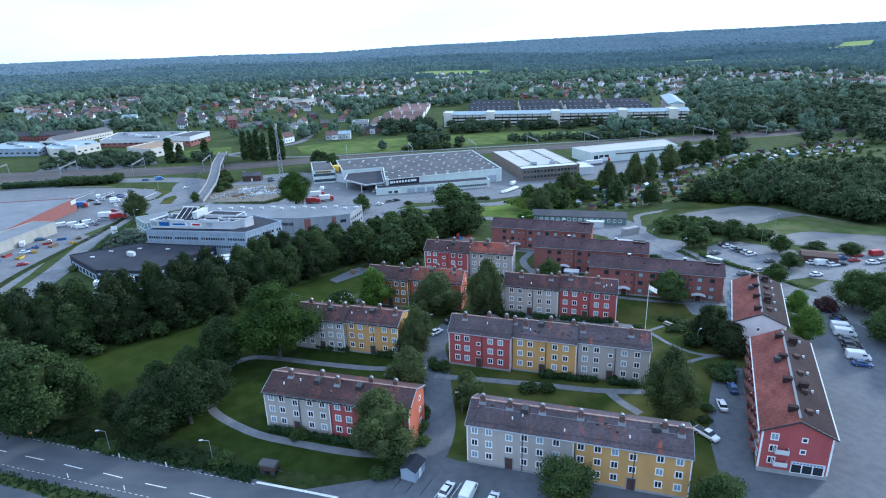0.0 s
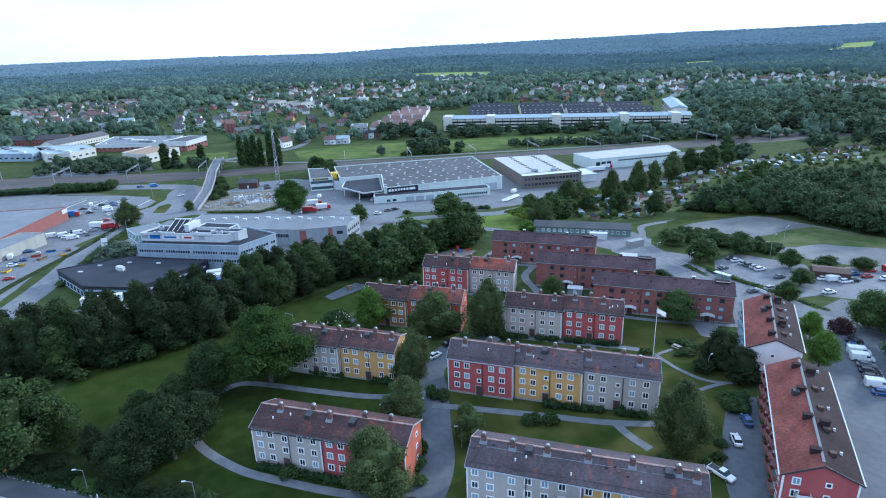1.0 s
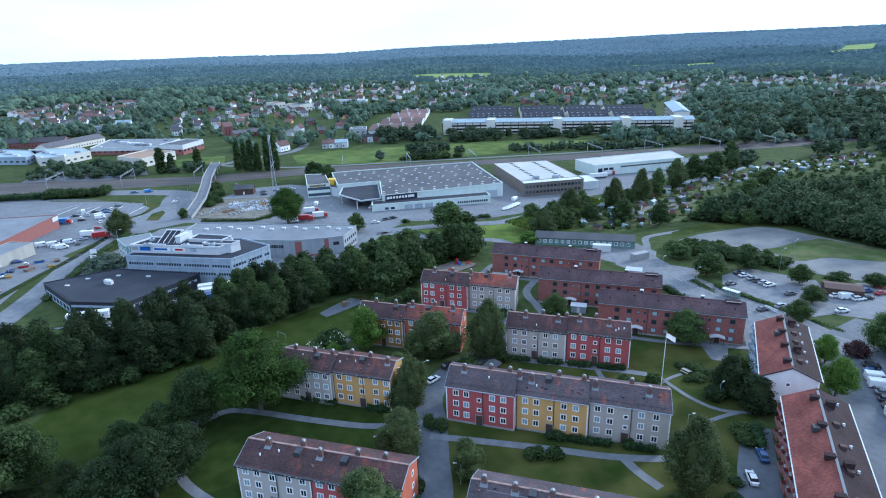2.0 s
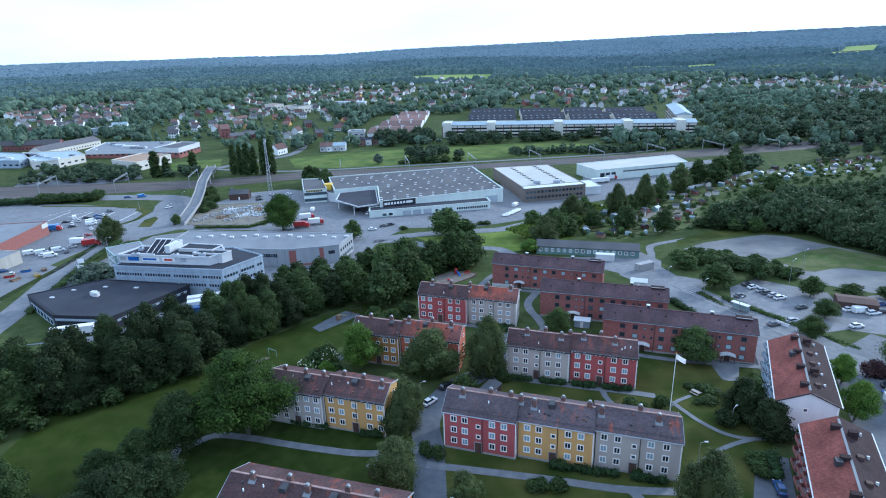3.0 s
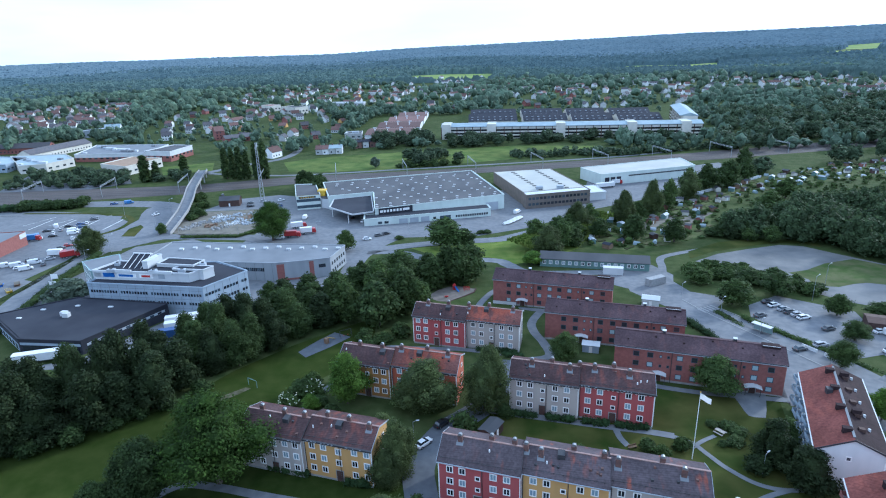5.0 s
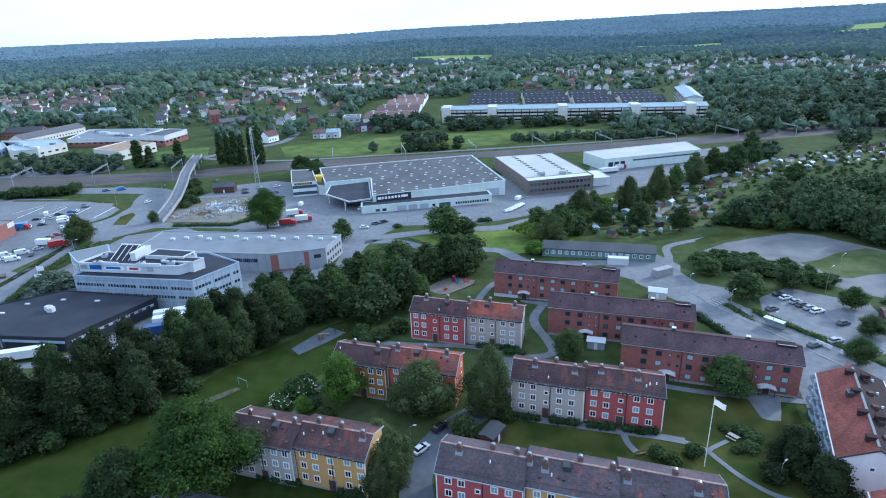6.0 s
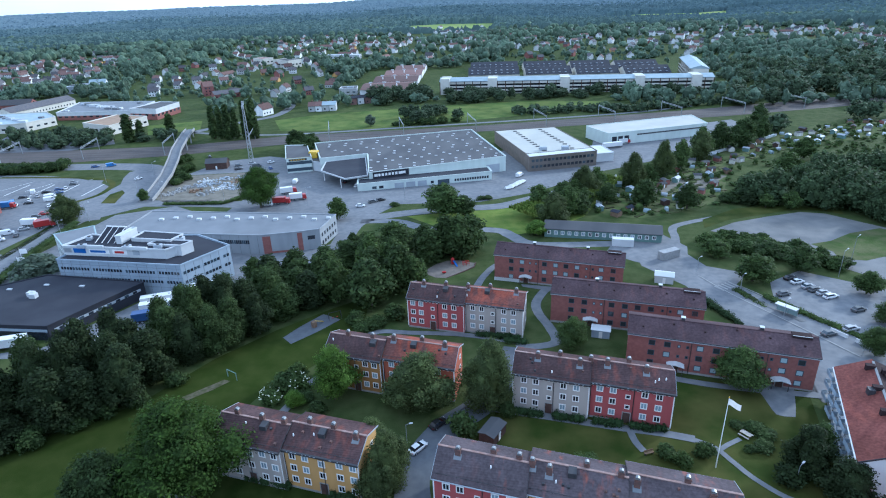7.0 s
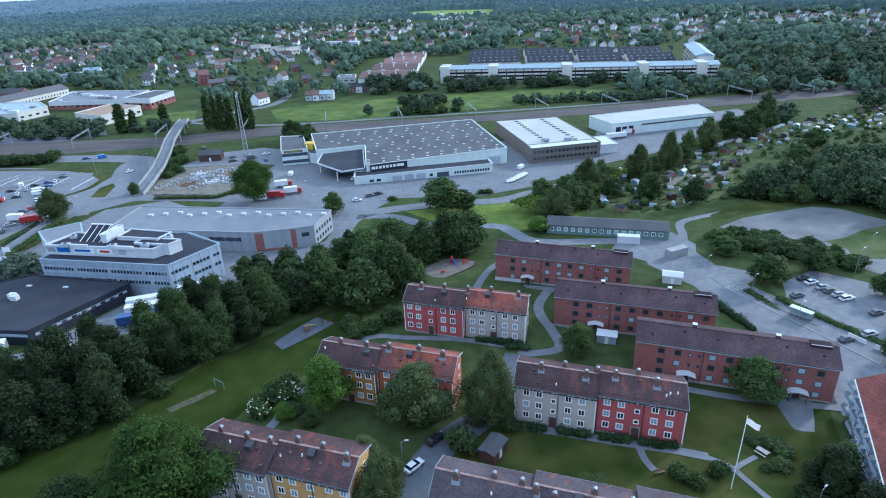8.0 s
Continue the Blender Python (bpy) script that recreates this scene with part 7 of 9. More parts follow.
for nm, c in (("paint_white", (0.68, 0.69, 0.7)), ("paint_silver", (0.34, 0.35, 0.37)), ("paint_black", (0.018, 0.018, 0.02)), ("paint_grey", (0.09, 0.095, 0.1)), ("paint_blue", (0.03, 0.07, 0.2)), ("paint_red", (0.32, 0.025, 0.025)), ("paint_sky", (0.05, 0.17, 0.42))):
    paint(nm, c)
M["lamp_lens"] = mat("lamp_lens", (0.6, 0.6, 0.62), rough=0.2)
M["tail_lens"] = mat("tail_lens", (0.3, 0.01, 0.01), rough=0.2)


def loft(bm, stations):
    """Rings of equal length joined in turn and closed at the ends."""
    rings = [[bm.verts.new(p) for p in ring] for ring in stations]
    n = len(rings[0])
    for a, b in zip(rings, rings[1:]):
        for i in range(n):
            j = (i + 1) % n
            bm.faces.new((a[i], a[j], b[j], b[i]))
    bm.faces.new(rings[0][::-1])
    bm.faces.new(rings[-1])
    bmesh.ops.recalc_face_normals(bm, faces=bm.faces)
    return bm


def hull(x, w, z0, z1):
    return [(x, -w * 0.9, z0), (x, -w, z0 + 0.18), (x, -w, z1 - 0.16), (x, -w * 0.88, z1), (x, w * 0.88, z1), (x, w, z1 - 0.16), (x, w, z0 + 0.18), (x, w * 0.9, z0)]


def wheels(v, xs, half, r):
    bm = B()
    n = 12
    a = [bm.verts.new((r * math.cos(6.2832 * i / n), -0.1, r * math.sin(6.2832 * i / n))) for i in range(n)]
    b = [bm.verts.new((r * math.cos(6.2832 * i / n), 0.1, r * math.sin(6.2832 * i / n))) for i in range(n)]
    bm.faces.new(a)
    bm.faces.new(b[::-1])
    for i in range(n):
        bm.faces.new((a[i], b[i], b[(i + 1) % n], a[(i + 1) % n]))
    bmesh.ops.recalc_face_normals(bm, faces=bm.faces)
    first, rim = None, None
    for x in xs:
        for y in (-half, half):
            if first is None:
                first = part("wheel", bm, "rubber", v)
                w = first
            else:
                w = share(first, v)
            w.location = (x, y, r)
            if rim is None:
                rb = B()
                ra = [rb.verts.new((0.6 * r * math.cos(6.2832 * i / 10), -0.115, 0.6 * r * math.sin(6.2832 * i / 10))) for i in range(10)]
                rc = [rb.verts.new((0.6 * r * math.cos(6.2832 * i / 10), 0.115, 0.6 * r * math.sin(6.2832 * i / 10))) for i in range(10)]
                rb.faces.new(ra)
                rb.faces.new(rc[::-1])
                for i in range(10):
                    rb.faces.new((ra[i], rc[i], rc[(i + 1) % 10], ra[(i + 1) % 10]))
                rim = part("rim", rb, "metal", w)
            else:
                share(rim, w)


def build_car(kind, colour):
    word = colour.split("_")[1]
    v = thing({"van": "van", "pickup": "pickup", "truck": "truck", "trailer": "trailer"}.get(kind, "car"), 0, 0, 0, {"car": "parked %s hatchback car", "estate": "parked %s estate car", "van": "parked %s panel van", "pickup": "parked %s pickup truck", "truck": "parked lorry with %s box body", "trailer": "long %s box lorry trailer"}[kind] % word, {"truck": "lorry", "trailer": "trailer"}.get(kind, kind if kind in ("van", "pickup") else "car"), "parked vehicles")
    if kind in ("car", "estate"):
        L, W, zt = (3.9, 0.8, 1.33) if kind == "car" else (4.25, 0.82, 1.36)
        part("body", loft(B(), [hull(-L / 2, W * 0.82, 0.3, 0.72), hull(-L / 2 + 0.25, W * 0.96, 0.2, 0.82), hull(-0.6, W, 0.18, 0.86), hull(0.6, W, 0.18, 0.84), hull(L / 2 - 0.7, W * 0.98, 0.2, 0.76), hull(L / 2 - 0.15, W * 0.9, 0.24, 0.62), hull(L / 2, W * 0.78, 0.3, 0.52)]), colour, v)
        tail = -L / 2 + (0.45 if kind == "car" else 0.2)
        part("cabin_glass", loft(B(), [[(tail, -W * 0.84, 0.82), (tail + 0.3, -W * 0.7, zt - 0.05), (tail + 0.3, W * 0.7, zt - 0.05), (tail, W * 0.84, 0.82)], [(0.75, -W * 0.86, 0.82), (0.1, -W * 0.72, zt - 0.04), (0.1, W * 0.72, zt - 0.04), (0.75, W * 0.86, 0.82)], [(1.05, -W * 0.8, 0.78), (1.02, -W * 0.8, 0.8), (1.02, W * 0.8, 0.8), (1.05, W * 0.8, 0.78)]]), "glass_dark", v)
        part("roof", loft(B(), [[(tail + 0.3, -W * 0.7, zt - 0.06), (tail + 0.32, -W * 0.6, zt), (tail + 0.32, W * 0.6, zt), (tail + 0.3, W * 0.7, zt - 0.06)], [(0.15, -W * 0.72, zt - 0.06), (0.1, -W * 0.62, zt - 0.01), (0.1, W * 0.62, zt - 0.01), (0.15, W * 0.72, zt - 0.06)]]), colour, v)
        wheels(v, (-L / 2 + 0.75, L / 2 - 0.75), W - 0.06, 0.3)
        ends = L / 2
    elif kind == "van":
        L, W = 4.9, 0.9
        part("body", loft(B(), [hull(-L / 2, W, 0.3, 1.95), hull(-L / 2 + 0.1, W, 0.22, 2.0), hull(0.9, W, 0.22, 2.0), hull(1.2, W, 0.22, 1.9), hull(1.85, W * 0.98, 0.22, 1.12), hull(L / 2 - 0.1, W * 0.92, 0.25, 0.9), hull(L / 2, W * 0.85, 0.3, 0.7)]), colour, v)
        part("windscreen", loft(B(), [[(1.22, -W * 0.84, 1.86), (1.22, W * 0.84, 1.86), (1.2, W * 0.84, 1.84), (1.2, -W * 0.84, 1.84)], [(1.87, -W * 0.84, 1.17), (1.87, W * 0.84, 1.17), (1.8, W * 0.84, 1.12), (1.8, -W * 0.84, 1.12)]]), "glass_dark", v)
        for sy in (-1, 1):
            part("side_window", box(B(), 0.5, sy * W - 0.012, 1.2, 1.35, sy * W + 0.012, 1.65), "glass_dark", v)
        wheels(v, (-1.5, 1.6), W - 0.08, 0.33)
        ends = L / 2
    elif kind == "pickup":
        L, W = 4.7, 0.85
        part("body", loft(B(), [hull(-L / 2, W, 0.35, 0.95), hull(0.0, W, 0.3, 0.98), hull(1.3, W, 0.3, 0.95), hull(L / 2 - 0.1, W * 0.9, 0.32, 0.82), hull(L / 2, W * 0.8, 0.4, 0.6)]), colour, v)
        part("cargo_bed", box(B(), -L / 2 + 0.12, -W * 0.8, 0.96, -0.35, W * 0.8, 1.0), "dark_metal", v)
        part("cab", loft(B(), [[(-0.3, -W * 0.84, 0.96), (-0.2, -W * 0.72, 1.5), (-0.2, W * 0.72, 1.5), (-0.3, W * 0.84, 0.96)], [(1.3, -W * 0.86, 0.96), (0.75, -W * 0.74, 1.48), (0.75, W * 0.74, 1.48), (1.3, W * 0.86, 0.96)]]), "glass_dark", v)
        part("roof", box(B(), -0.25, -W * 0.72, 1.49, 0.76, W * 0.72, 1.55), colour, v)
        wheels(v, (-1.4, 1.45), W - 0.05, 0.34)
        ends = L / 2
    else:
        L, W = (7.2, 1.1) if kind == "truck" else (11.5, 1.15)
        part("cargo_box", box(B(), -L / 2, -W, 0.95, L / 2 - (1.8 if kind == "truck" else 0), W, 3.1), colour, v)
        part("chassis", box(B(), -L / 2 + 0.2, -W * 0.6, 0.55, L / 2 - 0.1, W * 0.6, 0.93), "dark_metal", v)
        if kind == "truck":
            part("cab", loft(B(), [hull(L / 2 - 1.7, W, 0.5, 2.5), hull(L / 2 - 0.3, W, 0.5, 2.45), hull(L / 2, W * 0.95, 0.5, 1.5)]), "paint_red", v, "red driver's cab")
            part("windscreen", box(B(), L / 2 - 0.2, -W * 0.85, 1.5, L / 2 - 0.06, W * 0.85, 2.1), "glass_dark", v)
        wheels(v, (-L / 2 + 1.2, -L / 2 + 2.3, L / 2 - 1.0), W - 0.15, 0.45)
        ends = 0
    if ends:
        for y in (-0.55, 0.55):
            part("headlight", box(B(), ends - 0.14, y - 0.16, 0.55, ends - 0.01, y + 0.16, 0.68), "lamp_lens", v)
            part("tail_light", box(B(), -ends + 0.0, y - 0.12, 0.6, -ends + 0.1, y + 0.12, 0.74), "tail_lens", v)
    return v


PROTO = {}


def vehicle(kind, colour, x, y, deg):
    colour = "paint_" + colour
    if (kind, colour) not in PROTO:
        PROTO[kind, colour] = build_car(kind, colour)
        v = PROTO[kind, colour]
        v.location, v.rotation_euler = Vector((x, y, ground_z(y) + 0.07)) * S, (0, 0, radians(deg))
        return v
    return copy_thing(PROTO[kind, colour], pose(*(Vector((x, y, ground_z(y) + 0.07)) * S), 0, 0, deg))


crng = np.random.default_rng(21)
# along the residential street and in the courtyard
vehicle("car", "white", -14.6, 136.8, 52)
vehicle("car", "black", -11.5, 143.4, 48)
vehicle("car", "white", 45.4, 107.0, 84)
vehicle("pickup", "white", 39.4, 97.4, -52)
vehicle("car", "blue", 49.7, 113.3, 84)
vehicle("car", "white", -7.3, 80.6, 68)
vehicle("van", "white", -3.6, 80.0, 72)
vehicle("car", "white", 0.2, 78.6, 72)
# row beside the yard
for (x, y), (k, c) in zip([(88.0, 147.5), (86.6, 144.6), (85.8, 141.6), (84.9, 138.6), (84.1, 135.6), (83.4, 132.9), (82.6, 130.2), (81.8, 127.2), (81.0, 124.2)], [("car", "black"), ("car", "blue"), ("van", "white"), ("van", "white"), ("car", "grey"), ("estate", "black"), ("estate", "black"), ("van", "white"), ("car", "blue")]):
    vehicle(k, c, x, y, -14)
# car park behind the hedge
for (x, y), (k, c) in zip([(82.0, 212.0), (82.8, 209.4), (84.2, 206.5), (85.2, 204.4), (86.2, 202.4), (87.2, 200.4), (90.2, 193), (75.8, 201.6), (77.0, 180.5), (83.2, 183.0)], [("car", "black"), ("car", "white"), ("car", "silver"), ("estate", "grey"), ("car", "silver"), ("estate", "white"), ("car", "grey"), ("car", "grey"), ("car", "grey"), ("estate", "silver")]):
    vehicle(k, c, x, y, 22)
for x, y, k, c in ((102.6, 191.5, "car", "white"), (105.2, 190.4, "van", "white"), (108.0, 189.2, "estate", "white"), (111.0, 190.3, "car", "black"), (114, 196, "car", "blue"), (117, 194, "car", "red"), (121.0, 199.3, "car", "red"), (121.2, 191.5, "car", "white"), (125, 193, "estate", "silver"), (127.5, 200.4, "van", "red"), (128.5, 190, "car", "white"), (98.5, 180.0, "car", "white"), (124, 187, "car", "silver"), (130, 196, "car", "white")):
    vehicle(k, c, x, y, 10 + float(crng.uniform(-8, 8)))
sheet_obj("parking_area", [(96, 178), (104, 198), (116, 204), (150, 206), (160, 180), (112, 172)], "asphalt_old", 0.035, "asphalt forecourt crowded with parked cars", "parking")
# car park by the brick warehouse
for n, (x, y) in enumerate([(-212.5, 282.5), (-212.5, 290.5), (-209.3, 286.0), (-213.1, 296.4), (-208.9, 309.8), (-210.3, 317.5), (-206.8, 302.4), (-207.6, 298.0), (-202.2, 290.4), (-220.1, 302.6), (-191.1, 242.9), (-184.1, 238.9), (-181.5, 244.8), (-195.9, 242.0), (-188.0, 240.0), (-186.5, 246.5), (-192.5, 250.0), (-183.9, 251.7), (-196.1, 281.6), (-190.9, 267.0), (-182.7, 209.7), (-181.4, 202.3), (-182.6, 216.7)]):
    kind = "van" if n in (8, 9, 10, 11, 13, 15) else "car"
    vehicle(kind, ("white", "white", "black", "silver", "white", "grey", "blue")[n % 7] if kind == "car" else "white", x, y, float(crng.choice((35, 40, 125))))
vehicle("car", "red", -190.0, 270.5, 30)
vehicle("truck", "sky", -214.0, 279.0, 20)
vehicle("truck", "white", -184.0, 256.5, 12)
vehicle("car", "white", -182.0, 327.0, 60)
for k, (x, y) in enumerate(((-179.0, 203.6), (-183.5, 206.8), (-176.5, 211.0), (-181.6, 214.4), (-171.5, 215.6), (-180.0, 220.6), (-174.0, 222.4), (-186.0, 198.5), (-178.6, 196.2), (-184.0, 190.5))):
    sk = thing("skip_container", x, y, float(crng.uniform(0, 180)), ("open yellow steel skip", "open blue steel skip", "open rusty brown steel skip", "open orange-red steel skip")[k % 4], "skip", "steel skips")
    bm = B()
    prism(bm, [(-1.9, 0.9), (-1.3, 0.0), (1.3, 0.0), (1.9, 0.9)], 1, -0.85, 0.85)
    part("trough", bm, ("yellowpaint", "blue", "wood", "redpaint")[k % 4], sk)
    part("load", box(B(), -1.5, -0.7, 0.86, 1.5, 0.7, 0.98), "dirt", sk)
    for q in (-0.88, 0.88):
        part("rib", box(B(), -1.8, q - 0.05, 0.78, 1.8, q + 0.05, 0.94), "dark_metal", sk)
for x, y, k, c in ((-170.9, 188.1, "car", "red"), (-190.5, 212.0, "van", "white"), (-189.0, 220.0, "car", "blue"), (-216.2, 285.0, "van", "sky"), (-219.0, 294.8, "car", "black"), (-214.2, 303.4, "car", "black"), (-205.2, 294.6, "van", "white"), (-211.1, 307.9, "car", "blue"), (-212.3, 320.4, "car", "grey"), (-177.3, 255.0, "truck", "red"),
                   (-140, 352, "car", "grey"), (-134, 356, "car", "silver"), (-129, 350, "van", "grey"), (-124, 358, "car", "white"), (-120, 346, "car", "blue"), (-137, 345, "estate", "black"), (-165, 371, "car", "grey"), (-222, 352, "estate", "blue"), (-214, 354, "van", "sky")):
    vehicle(k, c, x, y, float(crng.choice((35, 40, 125))))
# before the dealer's hall and in the estate
for x, y, deg, k, c in ((-97.4, 318.8, 95, "van", "white"), (-94.5, 300.5, 25, "truck", "white"), (-87.0, 290.8, 20, "truck", "white"), (-92.3, 285.0, 10, "truck", "red"), (-97.8, 282.2, 5, "van", "white"), (-73.0, 318.3, 80, "car", "black"), (-66.1, 311.6, 85, "car", "white"), (-57.2, 280.5, 10, "car", "white"), (-53.2, 286.4, 40, "estate", "grey"), (-50.4, 288.9, 40, "estate", "black"),
                        (-93.0, 191.5, 22, "trailer", "white"), (-91.0, 187.6, 22, "trailer", "white"), (-83.1, 199.6, 24, "trailer", "white"), (-120.7, 166.2, 20, "trailer", "white"), (-97.3, 172.0, 60, "van", "white"), (-99.5, 168.0, 60, "van", "white"), (-90.0, 182.4, 22, "trailer", "blue"), (-102, 165, 60, "van", "white"), (9.5, 328, 60, "van", "white"), (62, 383, 20, "trailer", "white"), (70, 392, 20, "truck", "white"), (84, 399, 22, "trailer", "silver"), (58, 372, 60, "car", "grey"), (52, 360, 60, "van", "white")):
    vehicle(k, c, x, y, deg)
for x, y in ((4.6, 306.5), (6.4, 309.5), (8.2, 312.4), (9.6, 315.2)):
    bt = thing("covered_boat", x, y, 35, "boat wrapped in white tarpaulin on a trailer", "boat", "wrapped boats")
    part("tarpaulin", loft(B(), [[(-2.6, -0.9, 0.5), (-2.6, 0, 1.5), (-2.6, 0.9, 0.5), (-2.6, 0, 0.3)], [(1.0, -1.0, 0.5), (1.0, 0, 1.9), (1.0, 1.0, 0.5), (1.0, 0, 0.2)], [(3.0, -0.1, 0.9), (3.0, 0, 1.2), (3.0, 0.1, 0.9), (3.0, 0, 0.8)]]), "paint_white", bt)
    part("trailer_frame", box(B(), -2.4, -0.5, 0.2, 2.4, 0.5, 0.34), "dark_metal", bt)
for x, y in ((-150, 300), (-146, 312), (-138, 318), (-132, 308), (-127, 322), (-140, 304), (-134, 300), (-144, 322), (-130, 314), (-124, 310), (-136, 326), (-128, 329), (-149, 306), (-122, 318), (-141, 314)):
    bm = B()
    for _ in range(26):
        px, py = crng.uniform(-3.2, 3.2, 2)
        sx, sy, sz = crng.uniform(0.3, 1.4), crng.uniform(0.3, 1.0), crng.uniform(0.2, 0.9)
        box(bm, px - sx / 2, py - sy / 2, 0, px + sx / 2, py + sy / 2, sz)
    hp = thing("scrap_heap", x, y, float(crng.uniform(0, 180)), "heap of pale scrap and building material", "scrap heap", "scrap heaps")
    part("scrap", bm, ("sheet_white", "sheet", "wood", "plinth")[int(crng.integers(4))], hp)["kind"] = "stuff"

# ---- flagpole, lamps, mast, bridge, railway ----
fp = thing("flagpole", 36.8, 135.2, 0, "tall white flagpole with a white flag", "flagpole")
part("pole", cyl(B(), 0, 0, 0, 14.6, 0.09, 0.05, 10), "trim", fp)
part("knob", cyl(B(), 0, 0, 14.6, 14.85, 0.12, 0.05, 8), "yellowpaint", fp)
bm = B()
rows = []
for i in range(9):
    u = i / 8
    rows.append([bm.verts.new((0.06 + 1.75 * u, -0.75 * u + 0.14 * math.sin(7 * u), 14.4 - 0.75 * u - q)) for q in (0, 0.55, 1.15)])
for a, b in zip(rows, rows[1:]):
    for i in range(2):
        bm.faces.new((a[i], b[i], b[i + 1], a[i + 1]))
bmesh.ops.solidify(bm, geom=bm.faces[:], thickness=0.02)
part("flag", bm, "trim", fp, "plain white waving flag")
for x, y in ((-146, 205), (-151, 212)):
    f2 = thing("banner_pole", x, y, 10, "white banner on a slim pole", "flagpole", "banner poles")
    part("pole", cyl(B(), 0, 0, 0, 8.5, 0.07, 0.05, 6), "trim", f2)
    part("banner", box(B(), 0.08, -0.02, 6.6, 2.2, 0.02, 8.2), "trim", f2)


def street_lamp(x, y, deg, h=6.5, arm=1.4):
    o = thing("street_lamp", x, y, deg, "grey steel street lamp with one arm", "street lamp", "street lamps")
    part("pole", cyl(B(), 0, 0, 0, h, 0.08, 0.05, 7), "metal", o)
    bm = beam(B(), (0, 0, h - 0.05), (arm, 0, h + 0.25), 0.06)
    part("arm", bm, "metal", o)
    part("lamp_head", box(B(), arm - 0.05, -0.13, h + 0.2, arm + 0.6, 0.13, h + 0.34), "sheet_white", o)


for x, y, deg in ((-70.8, 87.7, 190), (-50.0, 85.9, 190), (-90.1, 91.5, 190), (-112, 96, 190)):
    street_lamp(x, y, deg, 4.6, 1.1)
for x, y, deg in ((61.5, 161.0, 90), (-16.8, 138.2, 10), (-6.0, 103, 180), (38, 120, 0), (48, 131.5, 40), (74.5, 150, 0), (80, 172, 30), (66, 205, 30), (58, 217, 30), (71, 190, 30), (-15.5, 112, 0), (10, 222, 0)):
    street_lamp(x, y, deg, 4.4, 0.7)
for x, y, deg in ((-166, 300, 60), (-175, 330, 60), (-150, 292, 0), (-120, 290, 0), (-80, 282, 0), (-40, 290, 0), (-196, 322, 60), (-159, 240, 0), (-164, 262, 0), (105, 225, 40), (96, 214, 40)):
    street_lamp(x, y, deg, 8.0, 1.6)

rs = thing("road_works_sign", -88.6, 90.6, 10, "small orange road works sign on a post", "road sign")
part("post", cyl(B(), 0, 0, 0, 1.9, 0.035, 0.035, 6), "metal", rs)
bm = B()
prism(bm, [(-0.45, 1.25), (0.45, 1.25), (0, 2.0)], 1, -0.05, -0.02)
part("plate", bm, "orange_sign", rs)
mast = thing("lattice_mast", -136, 360.4, 20, "tall steel lattice mast with antennas", "mast")
def mast_pt(i, z):
    r = 1.15 - 0.85 * z / 33
    return (r * (1 if i in (0, 3) else -1), r * (1 if i < 2 else -1), z)
for i in range(4):
    part("leg", beam(B(), mast_pt(i, 0), mast_pt(i, 33), 0.16), "metal", mast)
bm = B()
for k in range(15):
    for i in range(4):
        z = 33 * k / 15
        beam(bm, mast_pt(i, z), mast_pt((i + 1) % 4, z + 2.2), 0.08)
        beam(bm, mast_pt((i + 1) % 4, z), mast_pt(i, z + 2.2), 0.08)
part("bracing", bm, "metal", mast)
for z, a in ((31, 0), (31, 2), (29, 4), (26, 1), (30, 5)):
    part("antenna", box(B(), 0.7 * math.cos(a) - 0.15, 0.7 * math.sin(a) - 0.15, z, 0.7 * math.cos(a) + 0.15, 0.7 * math.sin(a) + 0.15, z + 2.0), "sheet_white", mast)

bridge = thing("road_bridge", 0, 0, 0, "narrow concrete bridge ramp over the railway", "bridge", z=0)
DECK = [(-155, 288, -3.9), (-159, 304, -3.2), (-164, 323, -1.9), (-172, 345, -0.4), (-181, 366, 0.3), (-189, 388, 0.6), (-196, 407, 0.3), (-203, 424, -1.2), (-210, 438, -3.6), (-216, 448, -5.6)]
def deck_strip(off, width, z0, z1, name, material):
    bm = B()
    rows = []
    for i, p in enumerate(DECK):
        d = (Vector(DECK[min(i + 1, len(DECK) - 1)]) - Vector(DECK[max(i - 1, 0)])).xy.normalized()
        s = Vector((d.y, -d.x))
        rows.append([bm.verts.new((*(Vector(p).xy + s * q), p[2] + z)) for q, z in ((off - width / 2, z0), (off + width / 2, z0), (off + width / 2, z1), (off - width / 2, z1))])
    for a, b in zip(rows, rows[1:]):
        for i in range(4):
            j = (i + 1) % 4
            bm.faces.new((a[i], a[j], b[j], b[i]))
    bm.faces.new(rows[0][::-1])
    bm.faces.new(rows[-1])
    bmesh.ops.recalc_face_normals(bm, faces=bm.faces)
    part(name, bm, material, bridge)
deck_strip(0, 5.4, -0.8, 0, "deck", "plinth")
deck_strip(0, 4.6, 0.01, 0.05, "carriageway", "asphalt_old")
for off in (-2.65, 2.65):
    deck_strip(off, 0.25, 0.0, 0.95, "parapet", "plinth")
for (x, y, z) in (DECK[4], DECK[5], DECK[6], DECK[7]):
    for off in (-1.6, 1.6):
        part("pier", cyl(B(), x + off, y + off * 0.3, -6.1, z - 0.75, 0.42, n=10), "plinth", bridge)

